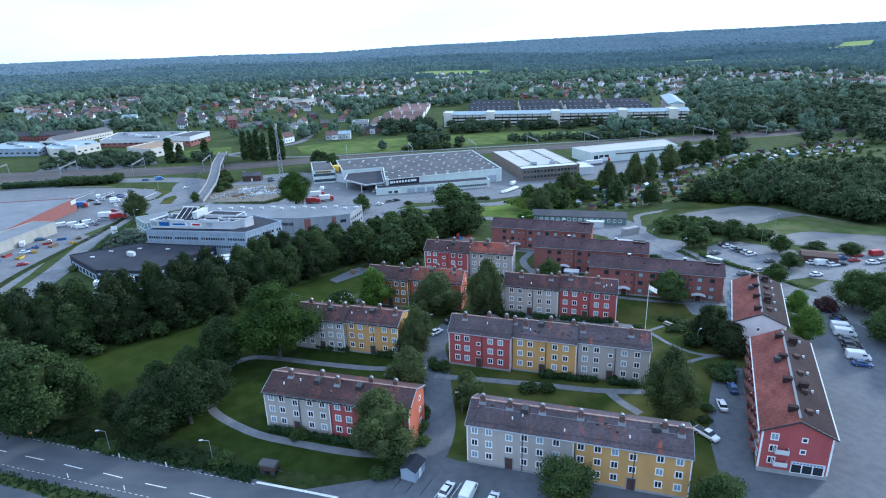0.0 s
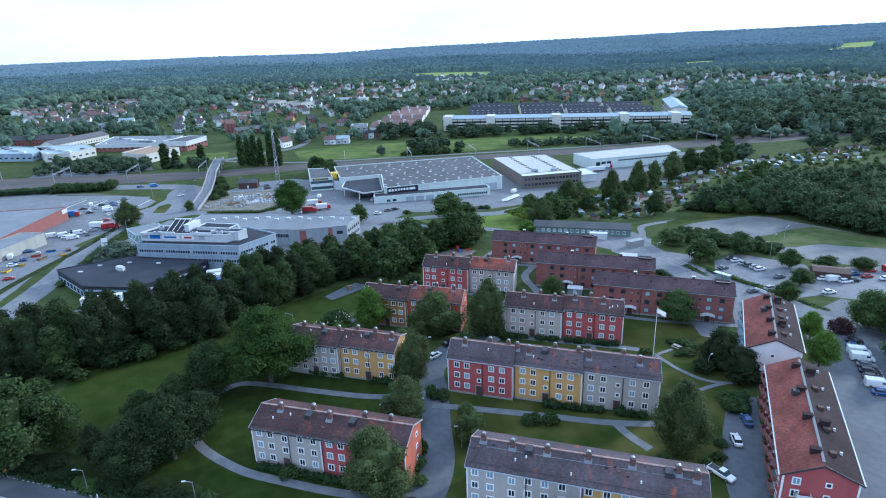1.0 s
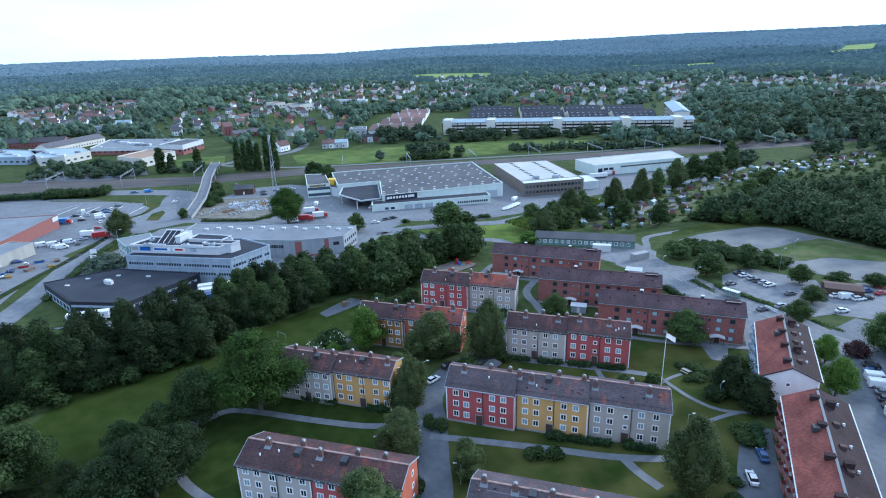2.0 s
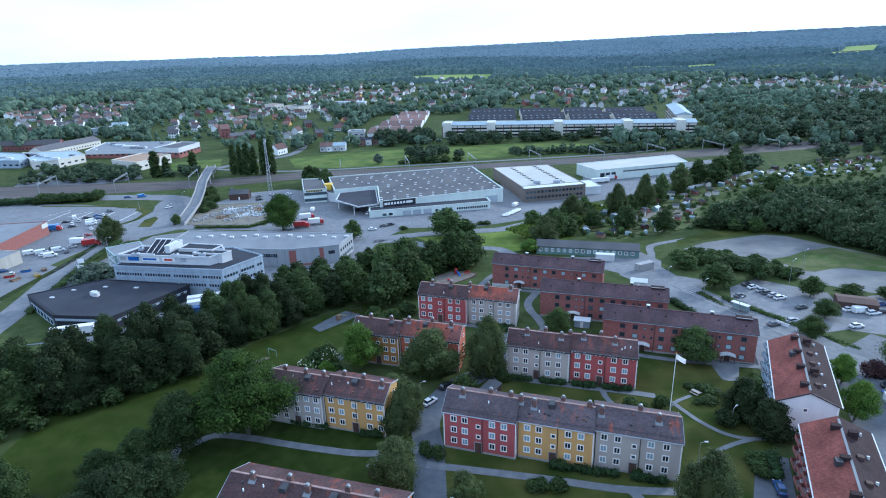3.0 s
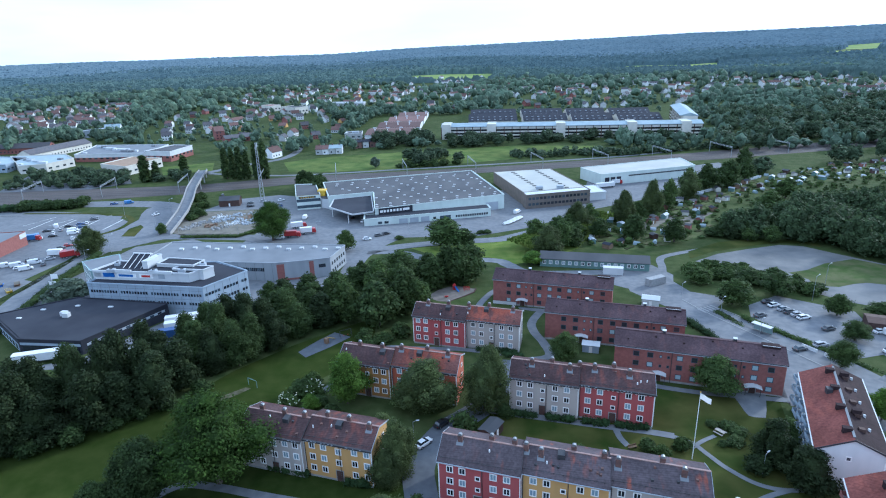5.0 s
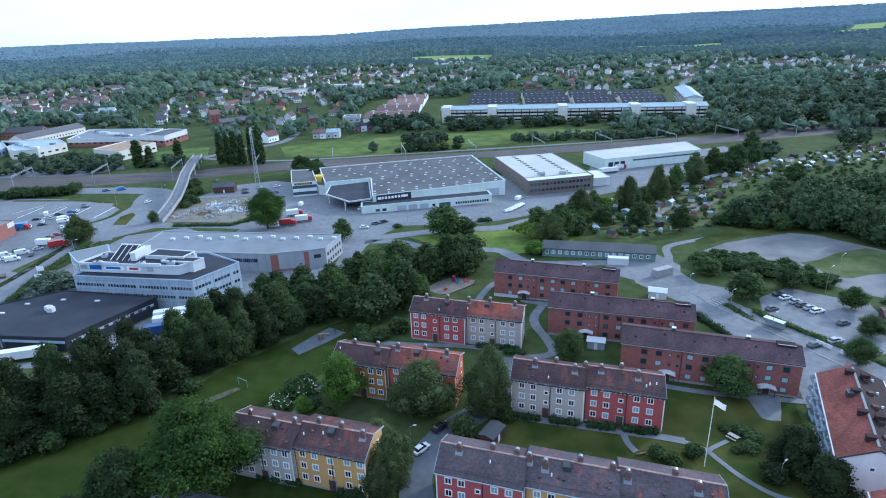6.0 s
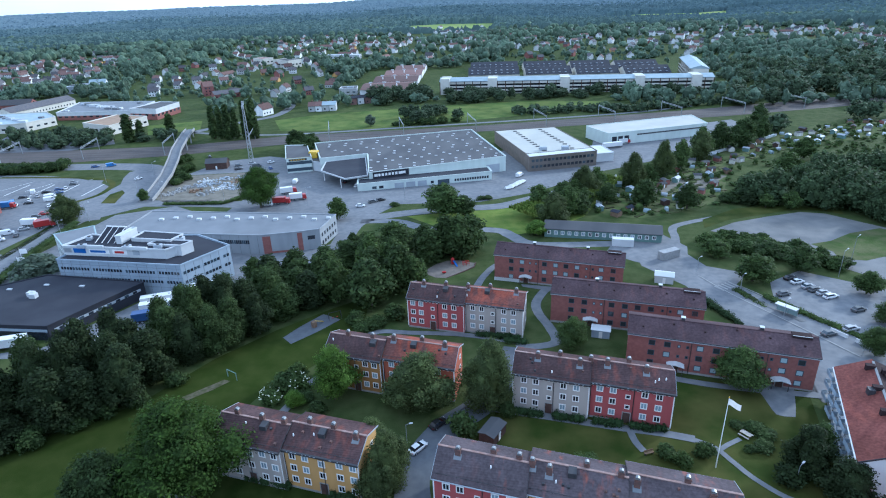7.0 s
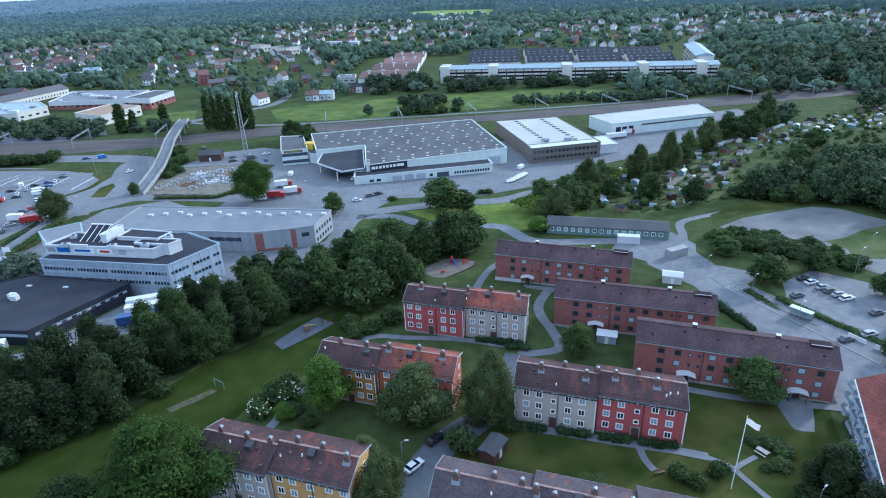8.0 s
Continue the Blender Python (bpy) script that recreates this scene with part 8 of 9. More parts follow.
for k in range(4):
    off = -9 + 6 * k
    for g in (-0.75, 0.75):
        strip("rail", [(-420, 350 + off + g), (-272, 372 + off + g), (-190, 389 + off + g), (-124, 413 + off + g), (-4, 440 + off + g), (146, 478 + off + g), (320, 538 + off + g)], 0.22, "dark_metal", 0.2, "long steel rail on the ballast", "rail")
for n, (x, y) in enumerate([(-330, 352), (-285, 360), (-240, 368), (-196, 378), (-150, 393), (-105, 408), (-60, 419), (-15, 429), (30, 440), (75, 450), (120, 461), (165, 474), (210, 488)]):
    o = thing("catenary_mast", x, y, 15, "grey steel catenary portal over the tracks", "catenary mast", "catenary masts")
    for q in (0, 26):
        part("post", box(B(), -0.15, q - 0.15, 0, 0.15, q + 0.15, 7.6), "metal", o)
    bm = beam(B(), (0, 0, 7.4), (0, 26, 7.4), 0.16)
    beam(bm, (0, 0, 6.7), (0, 26, 6.7), 0.16)
    for q in range(0, 26, 2):
        beam(bm, (0, q, 6.7), (0, q + 2, 7.4), 0.09)
    part("crossbeam", bm, "metal", o)

# ---- road markings ----
dash = B()
for (x0, y0), (x1, y1) in (((-85.8, 85.6), (-82.3, 84.9)), ((-77.0, 83.8), (-73.1, 82.9)), ((-67.5, 81.8), (-65.0, 81.2)), ((-58.9, 79.8), (-55.4, 79.1)), ((-95, 87.6), (-91, 86.7)), ((-50, 78), (-46.5, 77.2))):
    d = (Vector((x1, y1)) - Vector((x0, y0))).normalized() * 2.2
    m = (Vector((x0, y0)) + Vector((x1, y1))) / 2
    s = Vector((-d.y, d.x)).normalized() * 0.09
    dash.faces.new([dash.verts.new((*(m + a * d + b * s), 0.075)) for a, b in ((-1, -1), (1, -1), (1, 1), (-1, 1))])
tagged(part("lane_marking", dash, "paint"), "broken white lane line on the main road", "road marking", "", "structure")
edge = B()
for off in (-3.6, 3.6):
    for k in range(60):
        p = Vector((-110, 91.2)).lerp(Vector((-40, 77.0)), k / 60)
        d = Vector((0.98, -0.199))
        n = Vector((0.199, 0.98)) * off
        s = Vector((0.199, 0.98)) * 0.045
        edge.faces.new([edge.verts.new((*(p + n + a * d * 0.3 + b * s), 0.075)) for a, b in ((-1, -1), (1, -1), (1, 1), (-1, 1))])
tagged(part("edge_marking", edge, "paint"), "dotted white edge lines of the main road", "road marking", "", "structure")
strip("stop_line", [(-40.0, 81.2), (-32.5, 79.8), (-25.0, 78.3)], 0.5, "paint", 0.09, "broad white line at the junction", "road marking")
cross = B()
for k in range(5):
    p = Vector((60.6, 205.4)) + Vector((1.15, 0.75)) * k
    cross.faces.new([cross.verts.new((p.x + a * 0.28 + b * 0.9, p.y - b * 1.3 + a * 0.2, ground_z(p.y) + 0.12)) for a, b in ((-1, -1), (1, -1), (1, 1), (-1, 1))])
for f in cross.faces:
    f.normal_update()
    if f.normal.z < 0:
        f.normal_flip()
tagged(part("crossing_marking", cross, "plinth"), "worn white zebra stripes across the street", "road marking", "", "structure")
strip("traffic_island", [(66.5, 199.5), (70.5, 193.5), (74.5, 187)], 1.6, "gravel", 0.14, "narrow raised gravel island in the street", "traffic island")
strip("kerb", [(57.5, 214), (62.0, 203), (67.0, 193.5), (73.0, 182.5), (79, 171)], 0.3, "plinth", 0.16, "pale concrete kerb of the street", "kerb")
strip("kerb", [(66.8, 206.8), (72.0, 198.2), (78.0, 188.6), (86.5, 175)], 0.3, "plinth", 0.16, "pale concrete kerb of the street", "kerb")
for x, y, deg in ((79.5, 181.0, -58), (82.6, 176.0, -58)):
    o = thing("concrete_barrier", x, y, deg, "white concrete traffic barrier", "barrier", "traffic barriers")
    bm = B()
    prism(bm, [(-0.3, 0), (0.3, 0), (0.14, 0.35), (0.1, 0.85), (-0.1, 0.85), (-0.14, 0.35)], 0, -2.0, 2.0)
    part("block", bm, "white_wall", o)
bays = B()
for k in range(6):
    p = Vector((-15.5 + 2.4 * k, 82.8 - 0.5 * k))
    bays.faces.new([bays.verts.new((p.x + a * 0.06 + b * 0.9, p.y + b * 2.1, 0.06)) for a, b in ((-1, -1), (1, -1), (1, 1), (-1, 1))])
for k in range(3):
    p = Vector((-238 + 14 * k, 318))
    bays.faces.new([bays.verts.new((p.x + a * 0.15 + b * 3, p.y + b * 12, ground_z(p.y + b * 12) + 0.05)) for a, b in ((-1, -1), (1, -1), (1, 1), (-1, 1))])
tagged(part("bay_marking", bays, "paint"), "white parking bay lines", "road marking", "", "structure")
for x, y in ((-68, 86.2), (-58, 84.4), (-62, 78.2), (-74, 80.6)):
    o = thing("marker_post", x, y, 0, "short white roadside marker post", "post", "marker posts")
    part("post", cyl(B(), 0, 0, 0, 0.95, 0.1, 0.08, 6), "trim", o)


# ---- sheds, shelters, gardens, play things ----
def shed(x, y, deg, w, d, he, hr, wall, roof, label, name="shed", door=True):
    o = thing(name, x, y, deg, label, "shed", "sheds")
    bm = B()
    prism(bm, [(-d / 2, 0), (d / 2, 0), (d / 2, he), (0, hr), (-d / 2, he)], 0, -w / 2, w / 2)
    part("wall", bm, wall, o)
    bm = B()
    k = (hr - he) / (d / 2)
    for a in (-1, 1):
        prism(bm, [(a * (d / 2 + 0.2), he - 0.2 * k + 0.02), (0, hr + 0.02), (0, hr + 0.1), (a * (d / 2 + 0.2), he - 0.2 * k + 0.1)], 0, -w / 2 - 0.2, w / 2 + 0.2)
    part("roof", bm, roof, o)
    if door:
        part("door", box(B(), -0.4, -d / 2 - 0.04, 0.05, 0.4, -d / 2, 1.8), "trim", o)
    return o


shed(-13.4, 84.6, 70, 3.6, 2.8, 2.2, 2.8, "panel", "felt", "small pale blue outhouse with dark roof", "outhouse")
wt = thing("wooden_wagon", -38.5, 83.9, -10, "dark green covered wagon parked beside the road", "wagon")
part("body", box(B(), -1.5, -0.75, 0.75, 1.3, 0.75, 1.75), "dark_wood", wt)
bm = B()
prism(bm, [(-0.95, 1.75), (0.95, 1.75), (0.85, 2.05), (0.45, 2.25), (-0.45, 2.25), (-0.85, 2.05)], 0, -1.65, 1.45)
part("canopy", bm, "felt_grey", wt, "rounded grey canopy")
part("drawbar", beam(B(), (1.3, 0, 0.7), (2.6, 0, 0.45), 0.12), "dark_metal", wt)
for x in (-1.0, 0.9):
    for y in (-0.85, 0.85):
        bm = B()
        prism(bm, [(x + 0.5 * math.cos(0.5236 * i), 0.5 + 0.5 * math.sin(0.5236 * i)) for i in range(12)], 1, y - 0.06, y + 0.06)
        part("wheel", bm, "dark_metal", wt)
shed(-20.8, 114.5, 60, 5.5, 3.0, 2.2, 2.6, "dark_wood", "sheet", "low bicycle shed with pale roof", "bicycle_shed")
shed(-1.2, 140.8, 62, 4.8, 3.0, 2.2, 2.6, "dark_wood", "felt_grey", "dark timber refuse shed by the street", "refuse_shed")
shed(24.2, 178.4, -12, 4.2, 2.6, 2.1, 2.3, "panel", "sheet_white", "small pale shelter beside the lane", "shelter")
shed(46.8, 210.0, -15, 5.0, 3.5, 2.3, 2.9, "sheet_white", "sheet_white", "white tent-like shelter by the road", "shelter")
shed(105.5, 193.8, -18, 10.0, 6.0, 2.7, 3.2, "dark_wood", "dark_wood", "long dark red timber garage", "garage")
shed(-150.3, 349.5, 12, 11, 7, 3.4, 5.2, "dark_wood", "felt_grey", "dark red workshop with grey roof", "workshop")
for x, y, deg, c in ((40.5, 237.8, -8, "sheet_white"), (52.6, 227.6, 30, "plinth")):
    o = thing("site_container", x, y, deg, "pale steel site container", "container", "containers")
    part("box", box(B(), -3.4, -1.2, 0.1, 3.4, 1.2, 2.6), c, o)
    for q in np.arange(-3.0, 3.1, 0.6):
        part("rib", box(B(), q - 0.05, -1.24, 0.15, q + 0.05, -1.2, 2.55), c, o)
bs = thing("bus_shelter", 71.6, 190.6, -48, "glazed bus shelter with white roof", "bus shelter")
part("roof", box(B(), -2.6, -0.8, 2.3, 2.6, 0.9, 2.45), "sheet_white", bs)
part("back_pane", box(B(), -2.5, 0.75, 0.2, 2.5, 0.8, 2.3), "glass_atrium", bs)
for q in (-2.5, 0, 2.5):
    part("post", box(B(), q - 0.05, 0.68, 0, q + 0.05, 0.78, 2.3), "metal", bs)
grng = np.random.default_rng(5)
allot = [(37, 286), (44, 300), (58, 322), (82, 338), (108, 364), (158, 408), (225, 444), (265, 455), (235, 410), (160, 382), (111, 345), (94, 300), (84, 284), (64, 270), (52, 266), (40, 268)]
sheet_obj("allotment_soil", [(60, 296), (84, 302), (104, 326), (96, 334), (72, 318)], "dirt", 0.03, "dug garden beds of brown soil", "soil")
sheet_obj("allotment_ground", allot, "allotment", 0.028, "patchwork of grass and vegetable plots", "garden")
bm = B()
for _ in range(900):
    x, y, w, d, a = grng.uniform(38, 255), grng.uniform(267, 450), grng.uniform(1.2, 3.4), grng.uniform(0.5, 1.3), grng.uniform(0.4, 0.9)
    if inside(x, y, allot):
        c, q, z = math.cos(a), math.sin(a), ground_z(y)
        lo, hi = [[bm.verts.new((x + u * w * c - v * d * q, y + u * w * q + v * d * c, z + h)) for u, v in ((-1, -1), (1, -1), (1, 1), (-1, 1))] for h in (-0.05, 0.35)]
        bm.faces.new(hi)
        for k in range(4):
            bm.faces.new((lo[k], lo[(k + 1) % 4], hi[(k + 1) % 4], hi[k]))
tagged(part("garden_beds", bm, "bed"), "dug and planted beds of the allotment gardens", "garden", "", "stuff")
kinds = (("dark_wood", "felt_grey", "small dark timber garden hut"), ("cream", "felt_grey", "small pale garden hut"), ("brick", "felt_grey", "small red garden hut"), ("teal", "sheet", "small green garden hut"), ("wood", "felt", "small brown garden hut"))
done = []
for _ in range(1800):
    x, y = grng.uniform(37, 262), grng.uniform(266, 452)
    if inside(x, y, allot) and all((x - a) ** 2 + (y - b) ** 2 > 36 for a, b in done):
        done.append((x, y))
        if grng.uniform() < 0.38:
            o = thing("greenhouse", x, y, float(grng.uniform(0, 180)), "small white plastic garden greenhouse", "greenhouse", "greenhouses")
            bm = B()
            prism(bm, [(-0.8, 0), (0.8, 0), (0.8, 0.8), (0.55, 1.25), (0, 1.5), (-0.55, 1.25), (-0.8, 0.8)], 0, -1.2, 1.2)
            part("cover", bm, ("sheet", "green_roof", "sheet_white")[int(grng.integers(3))], o)
        else:
            k = kinds[int(grng.integers(5))]
            shed(x, y, float(grng.uniform(0, 180)), float(grng.uniform(2.4, 4)), float(grng.uniform(2, 3)), 1.9, float(grng.uniform(2.3, 2.8)), k[0], k[1], k[2], "garden_hut")
    if len(done) > 125:
        break
for (a, b) in (((83, 345), (121, 375)), ((146, 396), (160, 408)), ((40, 298), (54, 322))):
    d = Vector(b) - Vector(a)
    o = thing("white_fence", a[0], a[1], math.degrees(math.atan2(d.y, d.x)), "white tarpaulin-covered garden fence", "fence")
    n = int(d.length / 2.4)
    for k in range(n):
        h = 1.2 + 0.5 * float(grng.uniform())
        part("panel", box(B(), 2.4 * k, -0.04, 0.05, 2.4 * k + (2.3 if grng.uniform() < 0.8 else 1.2), 0.4, h), "sheet_white", o)
# play things
sl = thing("slide", -46.5, 180.5, 60, "yellow play slide on a small tower", "slide")
part("chute", beam(B(), (0, 0, 1.6), (2.6, 0, 0.2), 0.5, 0.08), "yellowpaint", sl)
part("tower", box(B(), -1.0, -0.5, 0, 0, 0.5, 1.6), "wood", sl)
sw = thing("swing_frame", -42.5, 184.5, 30, "dark steel swing frame with red seats", "swing")
bm = beam(B(), (-1.6, 0, 2.1), (1.6, 0, 2.1), 0.1)
for q in (-1.6, 1.6):
    for y in (-0.8, 0.8):
        beam(bm, (q, 0, 2.1), (q, y, 0), 0.08)
part("frame", bm, "dark_metal", sw)
for q in (-0.6, 0.6):
    part("seat", box(B(), q - 0.2, -0.1, 0.5, q + 0.2, 0.1, 0.56), "redpaint", sw)
pt = thing("play_tower", -14.6, 221.4, 20, "red and blue climbing tower in the sand", "climbing frame")
part("tower", box(B(), -0.45, -0.45, 0, 0.45, 0.45, 1.6), "redpaint", pt)
part("roof", cyl(B(), 0, 0, 1.62, 2.3, 0.7, 0.05, 4), "redpaint", pt)
part("chute", beam(B(), (0.2, -0.45, 1.3), (0.8, -2.6, 0.15), 0.6, 0.1), "blue", pt)
ph = thing("climbing_frame", -10.4, 220.6, 25, "red tubular climbing frame in the sand", "climbing frame")
for q in (-0.9, 0.0, 0.9):
    bm = beam(B(), (q, -0.5, 0), (q, -0.5, 1.3), 0.1)
    beam(bm, (q, 0.5, 0), (q, 0.5, 1.3), 0.1)
    beam(bm, (q, -0.5, 1.3), (q, 0.5, 1.3), 0.1)
    part("hoop", bm, "redpaint", ph)
for y in (-0.5, 0.5):
    for z in (0.65, 1.25):
        part("rail", beam(B(), (-0.9, y, z), (0.9, y, z), 0.08), "redpaint", ph)
pe = thing("sandpit_edging", -14, 217, 0, "low timber edging round the sand", "edging")
EDGE = ((-15.8, 210.6), (-11.0, 215.2), (-7.8, 218.8), (-7.4, 222.0))
for a, b in zip(EDGE, EDGE[1:]):
    part("sleeper", beam(B(), (a[0] + 14, a[1] - 217, 0.12), (b[0] + 14, b[1] - 217, 0.12), 0.35, 0.3), "dark_wood", pe)
pb = thing("sandpit_toy", -16.6, 213.8, 10, "red spring rocker in the sand", "play rocker")
part("seat", box(B(), -0.6, -0.25, 0.4, 0.6, 0.25, 0.75), "redpaint", pb)
part("spring", cyl(B(), 0, 0, 0, 0.4, 0.14), "dark_metal", pb)
gz = thing("goal", -58.2, 156.8, -28, "green steel goal frame on the lawn", "goal")
bm = beam(B(), (-1.5, 0, 0), (-1.5, 0, 1.9), 0.12)
beam(bm, (1.5, 0, 0), (1.5, 0, 1.9), 0.12)
beam(bm, (-1.5, 0, 1.9), (1.5, 0, 1.9), 0.12)
part("frame", bm, "teal", gz)
sheet_obj("worn_patch", [(-64.5, 148.5), (-60.6, 152.5), (-58.2, 155.8), (-59.8, 156.2), (-63.4, 152.4), (-66.0, 149.5)], "worn", 0.05, "worn bare strip in the lawn", "bare ground")


def bench(x, y, deg):
    o = thing("bench", x, y, deg, "grey timber park bench", "bench", "benches")
    part("seat", box(B(), -0.9, -0.22, 0.4, 0.9, 0.22, 0.46), "wood", o)
    part("backrest", box(B(), -0.9, 0.2, 0.55, 0.9, 0.25, 0.9), "wood", o)
    for q in (-0.75, 0.75):
        part("leg", box(B(), q - 0.05, -0.2, 0, q + 0.05, 0.2, 0.4), "dark_metal", o)


bench(26.3, 137.8, 20)
pk = thing("picnic_table", 44.6, 143.3, 130, "pale weathered timber picnic table among low shrubs", "picnic table")
for k in range(4):
    part("top_plank", box(B(), -1.0, -0.4 + 0.205 * k, 0.7, 1.0, -0.215 + 0.205 * k, 0.75), "pale_wood", pk)
for q in (-0.78, 0.78):
    part("bench_plank", box(B(), -1.0, q - 0.15, 0.42, 1.0, q + 0.15, 0.47), "pale_wood", pk)
for x in (-0.75, 0.75):
    bm = beam(B(), (x, -0.62, 0.0), (x, -0.2, 0.7), 0.08)
    beam(bm, (x, 0.62, 0.0), (x, 0.2, 0.7), 0.08)
    beam(bm, (x, -0.9, 0.38), (x, 0.9, 0.38), 0.08)
    part("trestle", bm, "wood", pk)
strip("footpath", [(24.2, 143.6), (24.6, 140.8), (25.6, 138.4)], 1.3, "asphalt_old", 0.12, "short spur of path to a bench", "path")
sheet_obj("paving", [(6.2, 207), (15.6, 205.2), (15.2, 203.4), (11, 203.6), (6.6, 205.2)], "asphalt_old", 0.075, "small paved forecourt at the brick house porch", "paving")
strip("footpath", [(37.6, 138.3), (40.2, 140.5), (43.4, 142.5)], 0.9, "asphalt_old", 0.125, "short spur of path to a bench", "path")
for x, y, h, w in ((46.6, 145.2, 1.6, 4.0), (48.0, 142.8, 1.6, 4.2), (46.6, 140.4, 1.5, 4.0), (43.8, 145.8, 1.4, 3.0), (44.2, 139.6, 1.2, 2.6)):
    tree("bush", x, y, h, w, "courtyard shrubs")


def tufts(name, pts, wide, count, h, material, label, seed):
    """Long grass beside a road: clumps of leaning blades."""
    rng = np.random.default_rng(seed)
    p = [Vector(q) for q in pts]
    v, f = [], []
    for _ in range(count):
        k = int(rng.integers(len(p) - 1))
        c = p[k].lerp(p[k + 1], float(rng.uniform()))
        d = (p[k + 1] - p[k]).normalized()
        c = c + Vector((-d.y, d.x)) * float(rng.uniform(-wide, wide))
        for _ in range(4):
            a, hh = rng.uniform(0, 6.283), h * rng.uniform(0.4, 1.0)
            w, lean = 0.3 * hh, 0.5 * hh
            x, y = c.x + rng.normal(0, 0.2), c.y + rng.normal(0, 0.2)
            n = len(v)
            v += [(x - w * math.cos(a), y - w * math.sin(a), 0.02), (x + w * math.cos(a), y + w * math.sin(a), 0.02), (x + w * 0.6 * math.cos(a) + lean * math.sin(a), y + w * 0.6 * math.sin(a) - lean * math.cos(a), hh), (x - w * 0.6 * math.cos(a) + lean * math.sin(a), y - w * 0.6 * math.sin(a) - lean * math.cos(a), hh * 0.9)]
            f.append((n, n + 1, n + 2, n + 3))
    me = bpy.data.meshes.new(name)
    me.from_pydata(v, [], f)
    me.materials.append(M[material])
    o = new(name, me)
    o.scale = (S, S, S)
    tagged(o, label, "grass", "", "stuff")


tufts("long_grass", [(-120, 98.5), (-92, 92.8), (-65, 87.2), (-45, 83.5), (-41, 82.6)], 1.5, 1300, 0.65, "hedge", "long dark grass along the road verge", 3)
tufts("long_grass", [(-110, 85.6), (-92, 81.4), (-65, 75.4), (-50, 72.4)], 1.4, 700, 0.5, "hedge", "long green grass between road and cycle path", 4)
tufts("long_grass", [(8, 262), (20, 272), (34, 288), (48, 308)], 7.0, 1500, 1.3, "tall_grass", "tall yellow-green grass on the slope", 5)

# ---- hedges and shrubs by the walls ----
def hedge(pts, h, w, label="clipped dark green hedge", material="hedge"):
    p = [Vector(q) for q in pts]
    cs = []
    for a, b in zip(p, p[1:]):
        n = max(1, int((b - a).length / 0.9))
        cs += [a + (b - a) * (k / n) for k in range(n)]
    cs.append(p[-1])
    rng = np.random.default_rng(len(cs) + int(abs(pts[0][0]) * 10))
    base = cs[0]
    c = np.array([(q.x - base.x + rng.uniform(-0.15, 0.15), q.y - base.y + rng.uniform(-0.15, 0.15), h * 0.5 + rng.uniform(-0.12, 0.12)) for q in cs])
    r = np.array([(w * 0.55, w * 0.55, h * 0.55)] * len(c)) * rng.uniform(0.8, 1.2, (len(c), 1))
    qv, q = leaf_cloud(rng, c, r, 110 * len(c), 0.13)
    tv, tf, k = [], [], 0
    for cc, rr in zip(c, r):
        v, t = blob(1, int(rng.integers(1e6)), 0.15)
        tv.append(v * rr * 0.85 + cc)
        tf.append(t + k)
        k += len(v)
    qv[:, 2] = np.maximum(qv[:, 2], 0.02)
    me = bpy.data.meshes.new("foliage")
    me.from_pydata(np.concatenate([qv] + tv).tolist(), [], q.tolist() + (np.concatenate(tf) + len(qv)).tolist())
    me.materials.append(M[material])
    o = thing("hedge", base.x, base.y, 0, label, "hedge", "hedges")
    f = new("foliage", me)
    f.parent = o


def front(fl, deg, a, b, off=1.3):
    c, s = math.cos(radians(deg)), math.sin(radians(deg))
    return [(fl[0] + q * c + off * s, fl[1] + q * s - off * c) for q in (a, b)]


for fl, deg, runs in (((-43.7, 96.6), -10.6, ((1.2, 5.2), (8.4, 13.2), (14.2, 19.5))), ((-10.05, 121.6), -9.1, ((21.5, 27.0), (28.0, 32.5), (36.0, 40.5))), ((2.6, 149.1), -8.4, ((0.8, 5.6), (8.6, 13.4), (16.0, 20.0), (22.6, 28.0))),
                      ((-49.0, 130.6), -11.0, ((6.5, 14.0), (22.5, 26.5))), ((-22.7, 180.7), -8.0, ((18.0, 27.5),))):
    for a, b in runs:
        hedge(front(fl, deg, a, b), 1.5, 1.5, "dark green hedge along the house front")
for x, y, h, w in ((-36.6, 93.4, 2.3, 3.6), (12.5, 117.0, 2.0, 2.4), (-11.0, 119.0, 2.6, 3.4), (-13.5, 119.5, 3.2, 3.4), (8.3, 111.4, 2.4, 3.4), (11.2, 111.6, 2.5, 3.6), (26.0, 116.3, 2.0, 2.8), (6.6, 111.0, 2.2, 3.2), (30.8, 100.6, 1.8, 3.4), (-13.6, 97.6, 2.0, 3.4), (-13.4, 101.0, 3.4, 3.0), (-12.6, 93.0, 1.6, 3.0), (-24.5, 125.6, 2.6, 3.4), (35.5, 137.8, 3.0, 3.8), (31.4, 135.6, 2.6, 3.6), (29.0, 137.2, 3.0, 4.0), (1.5, 147.0, 3.6, 4.0), (-6.8, 141.8, 4.6, 6.0), (50, 135, 1.8, 4.5), (48.2, 117.5, 2.4, 4.4), (48.6, 120.5, 2.6, 4.4), (42.2, 106.0, 1.5, 3.0), (40.6, 102.0, 1.4, 2.8), (38.0, 100.2, 1.3, 2.6), (-34, 178, 2.6, 5), (-31, 181.5, 3.0, 6), (-36.5, 182.5, 3.6, 6), (-27, 186, 4.0, 6.5), (-45.2, 153.8, 4.2, 6.0), (-43.6, 158.0, 3.6, 5.0), (-39.5, 150.0, 2.0, 4.0), (-36, 146.5, 2.4, 4.0)):
    tree("bush" if (x * 7) % 1 < 0.7 else "bush_light", x, y, h, w, "shrubs by the houses")
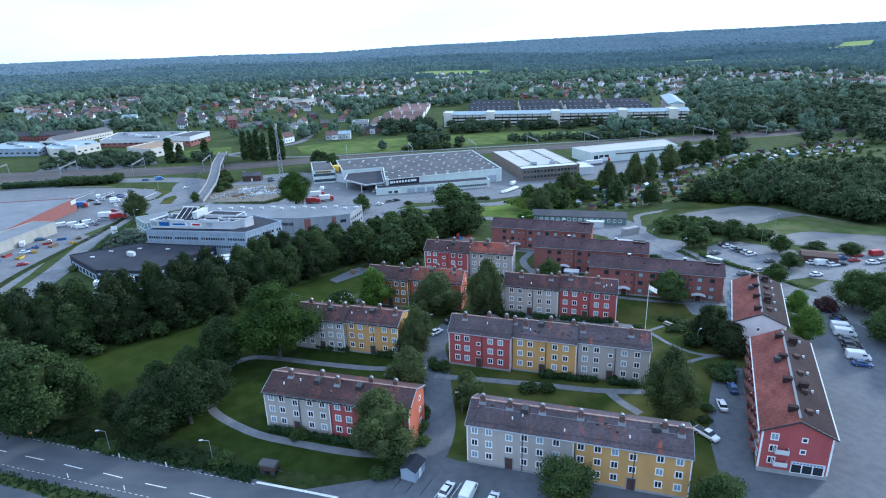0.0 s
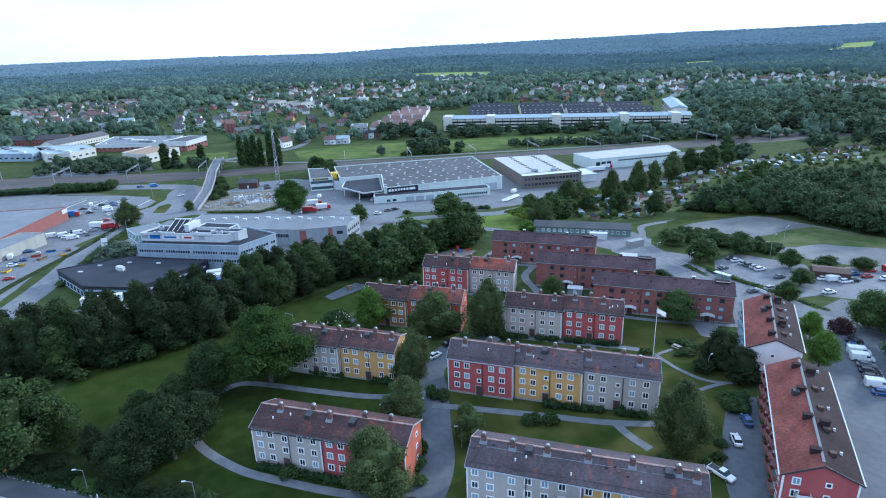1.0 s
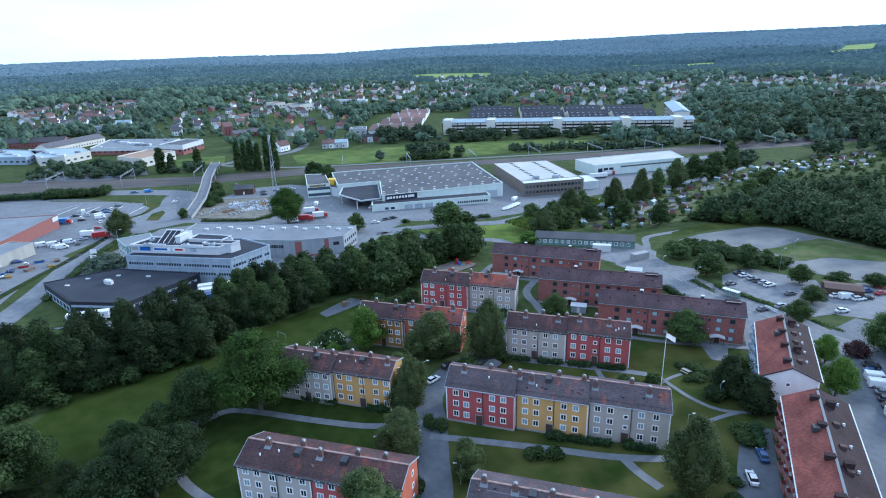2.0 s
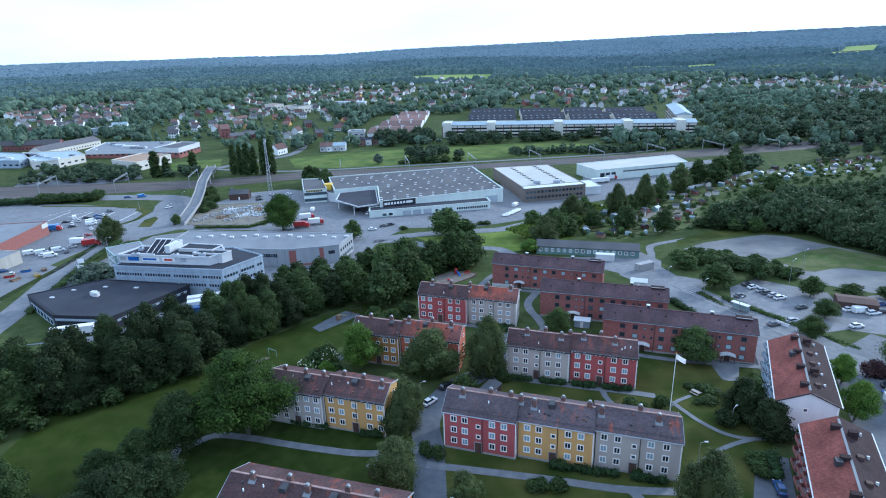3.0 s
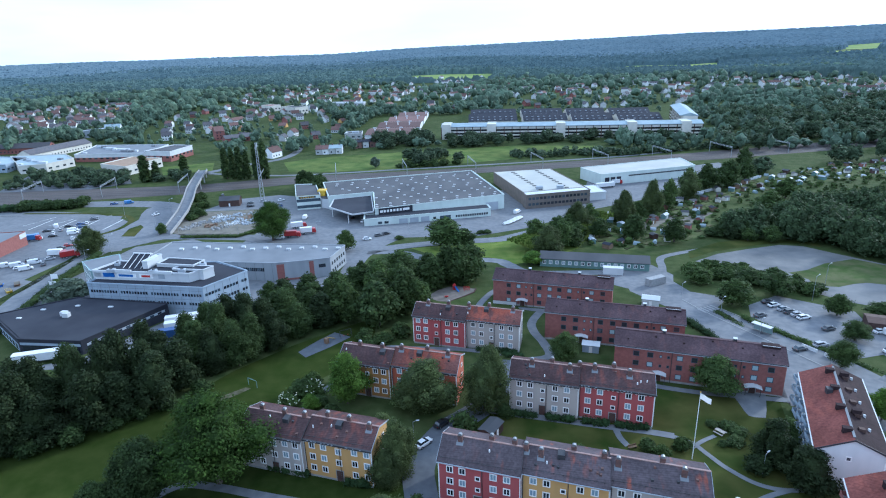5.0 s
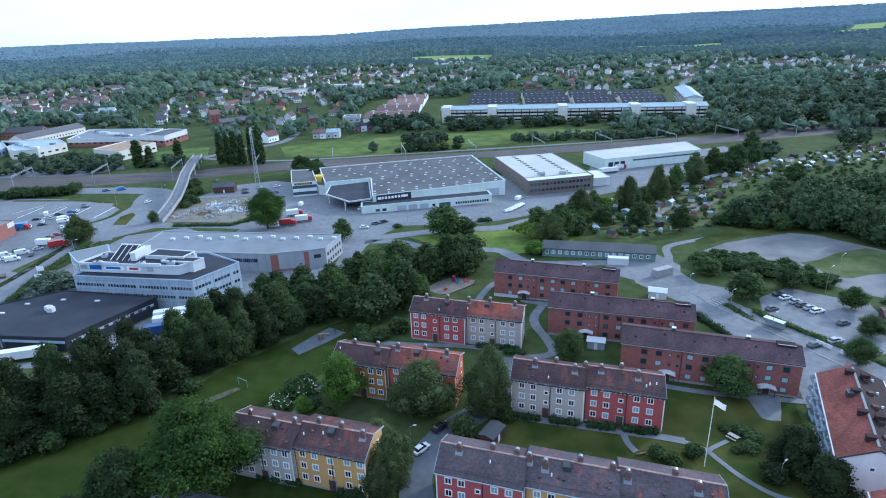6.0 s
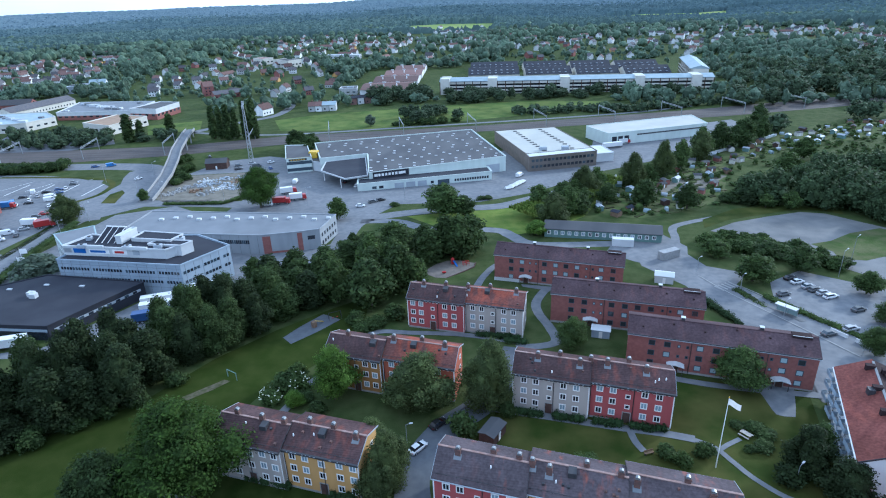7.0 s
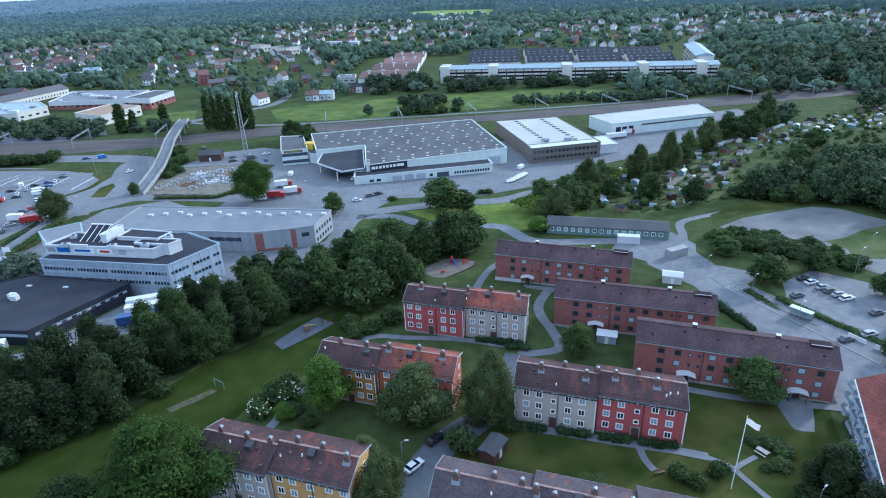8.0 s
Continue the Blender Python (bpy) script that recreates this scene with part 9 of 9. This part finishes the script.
hedge([(2.0, 174.8), (5.7, 174.0)], 1.4, 2.2, "clipped green hedge at the street corner")
hedge([(50.5, 116.5), (51.6, 121.5)], 2.0, 2.4, "dense hedge at the courtyard's edge")
hedge([(70.5, 200), (75.6, 191.6), (81.2, 184), (86, 176), (92, 167)], 1.3, 1.9, "low ragged hedge beside the street", "leaf_a")
hedge([(65, 204), (68.5, 195)], 0.5, 2.0, "low ragged hedge beside the street", "leaf_a")
hedge([(54, 197), (58.6, 184.5)], 1.6, 2.2, "low hedge behind the brick house")
hedge([(-144, 284), (-118, 285), (-112, 296)], 1.2, 2.2, "clipped hedge round the storage yard", "leaf_a")
hedge([(-147, 182), (-158, 222), (-162, 252)], 1.4, 3.0, "ragged green hedge along the street", "leaf_a")
hedge([(-300, 331), (-262, 341), (-240, 351)], 4.0, 6.0, "tall dense green hedge beside the railway")
for x, y in ((-43.2, 281.8), (-4.8, 291.2), (-7.6, 290.2)):
    tree("bush", x, y, 1.8, 4.2, "roadside shrubs")
for x, y, h, w in ((-16.5, 84.5, 2.2, 4), (-19.5, 83.8, 1.8, 3.6), (-17.5, 87.5, 2.4, 4)):
    tree("bush", x, y, h, w, "roadside shrubs")

# flowering elder bushes by the lawn
erng = np.random.default_rng(12)
for x, y, h, w in ((-46.4, 149.0, 3.2, 5.0), (-42.2, 153.6, 3.6, 5.0)):
    e = tree("bush_light", x, y, h, w, "elder bushes")
    tagged(e, "elder bush covered with white blossom", "shrub", "elder bushes")
    bm = B()
    for k in range(36):
        a, u = erng.uniform(0, 6.283), erng.uniform(0.15, 1.0)
        r = 0.58 * math.cos(1.3 * (u - 0.35))
        c = Vector((r * math.cos(a), r * math.sin(a), 0.3 + 0.66 * u))
        s = float(erng.uniform(0.02, 0.05))
        bmesh.ops.create_icosphere(bm, subdivisions=1, radius=s, matrix=Matrix.Translation(c))
    me = bpy.data.meshes.new("blossom")
    bm.to_mesh(me)
    bm.free()
    me.materials.append(M["blossom"])
    o = new("blossom", me)
    o.parent = e
    o["kind"] = "stuff"
# single trees in the far meadow
tree("willow", -88.0, 451.0, 8.5, 9.0, "meadow trees")
for x, y, h, w in ((-70, 452, 3.0, 8), (-62, 453, 4.0, 8), (-53, 455, 5.0, 9), (-46, 456, 5.5, 9), (-39, 458, 5.0, 9), (-30, 462, 4.0, 8), (-66, 460, 3.0, 7)):
    tree("bush", x, y, h, w, "meadow shrubs")
# long white lines in the car park
for x in (-231.7, -218.5, -205.5, -192.5):
    strip("parking_line", [(x, 298.0), (x - 2.2, 318.0)], 0.5, "paint", 0.075, "long white painted line between parking rows", "road marking")
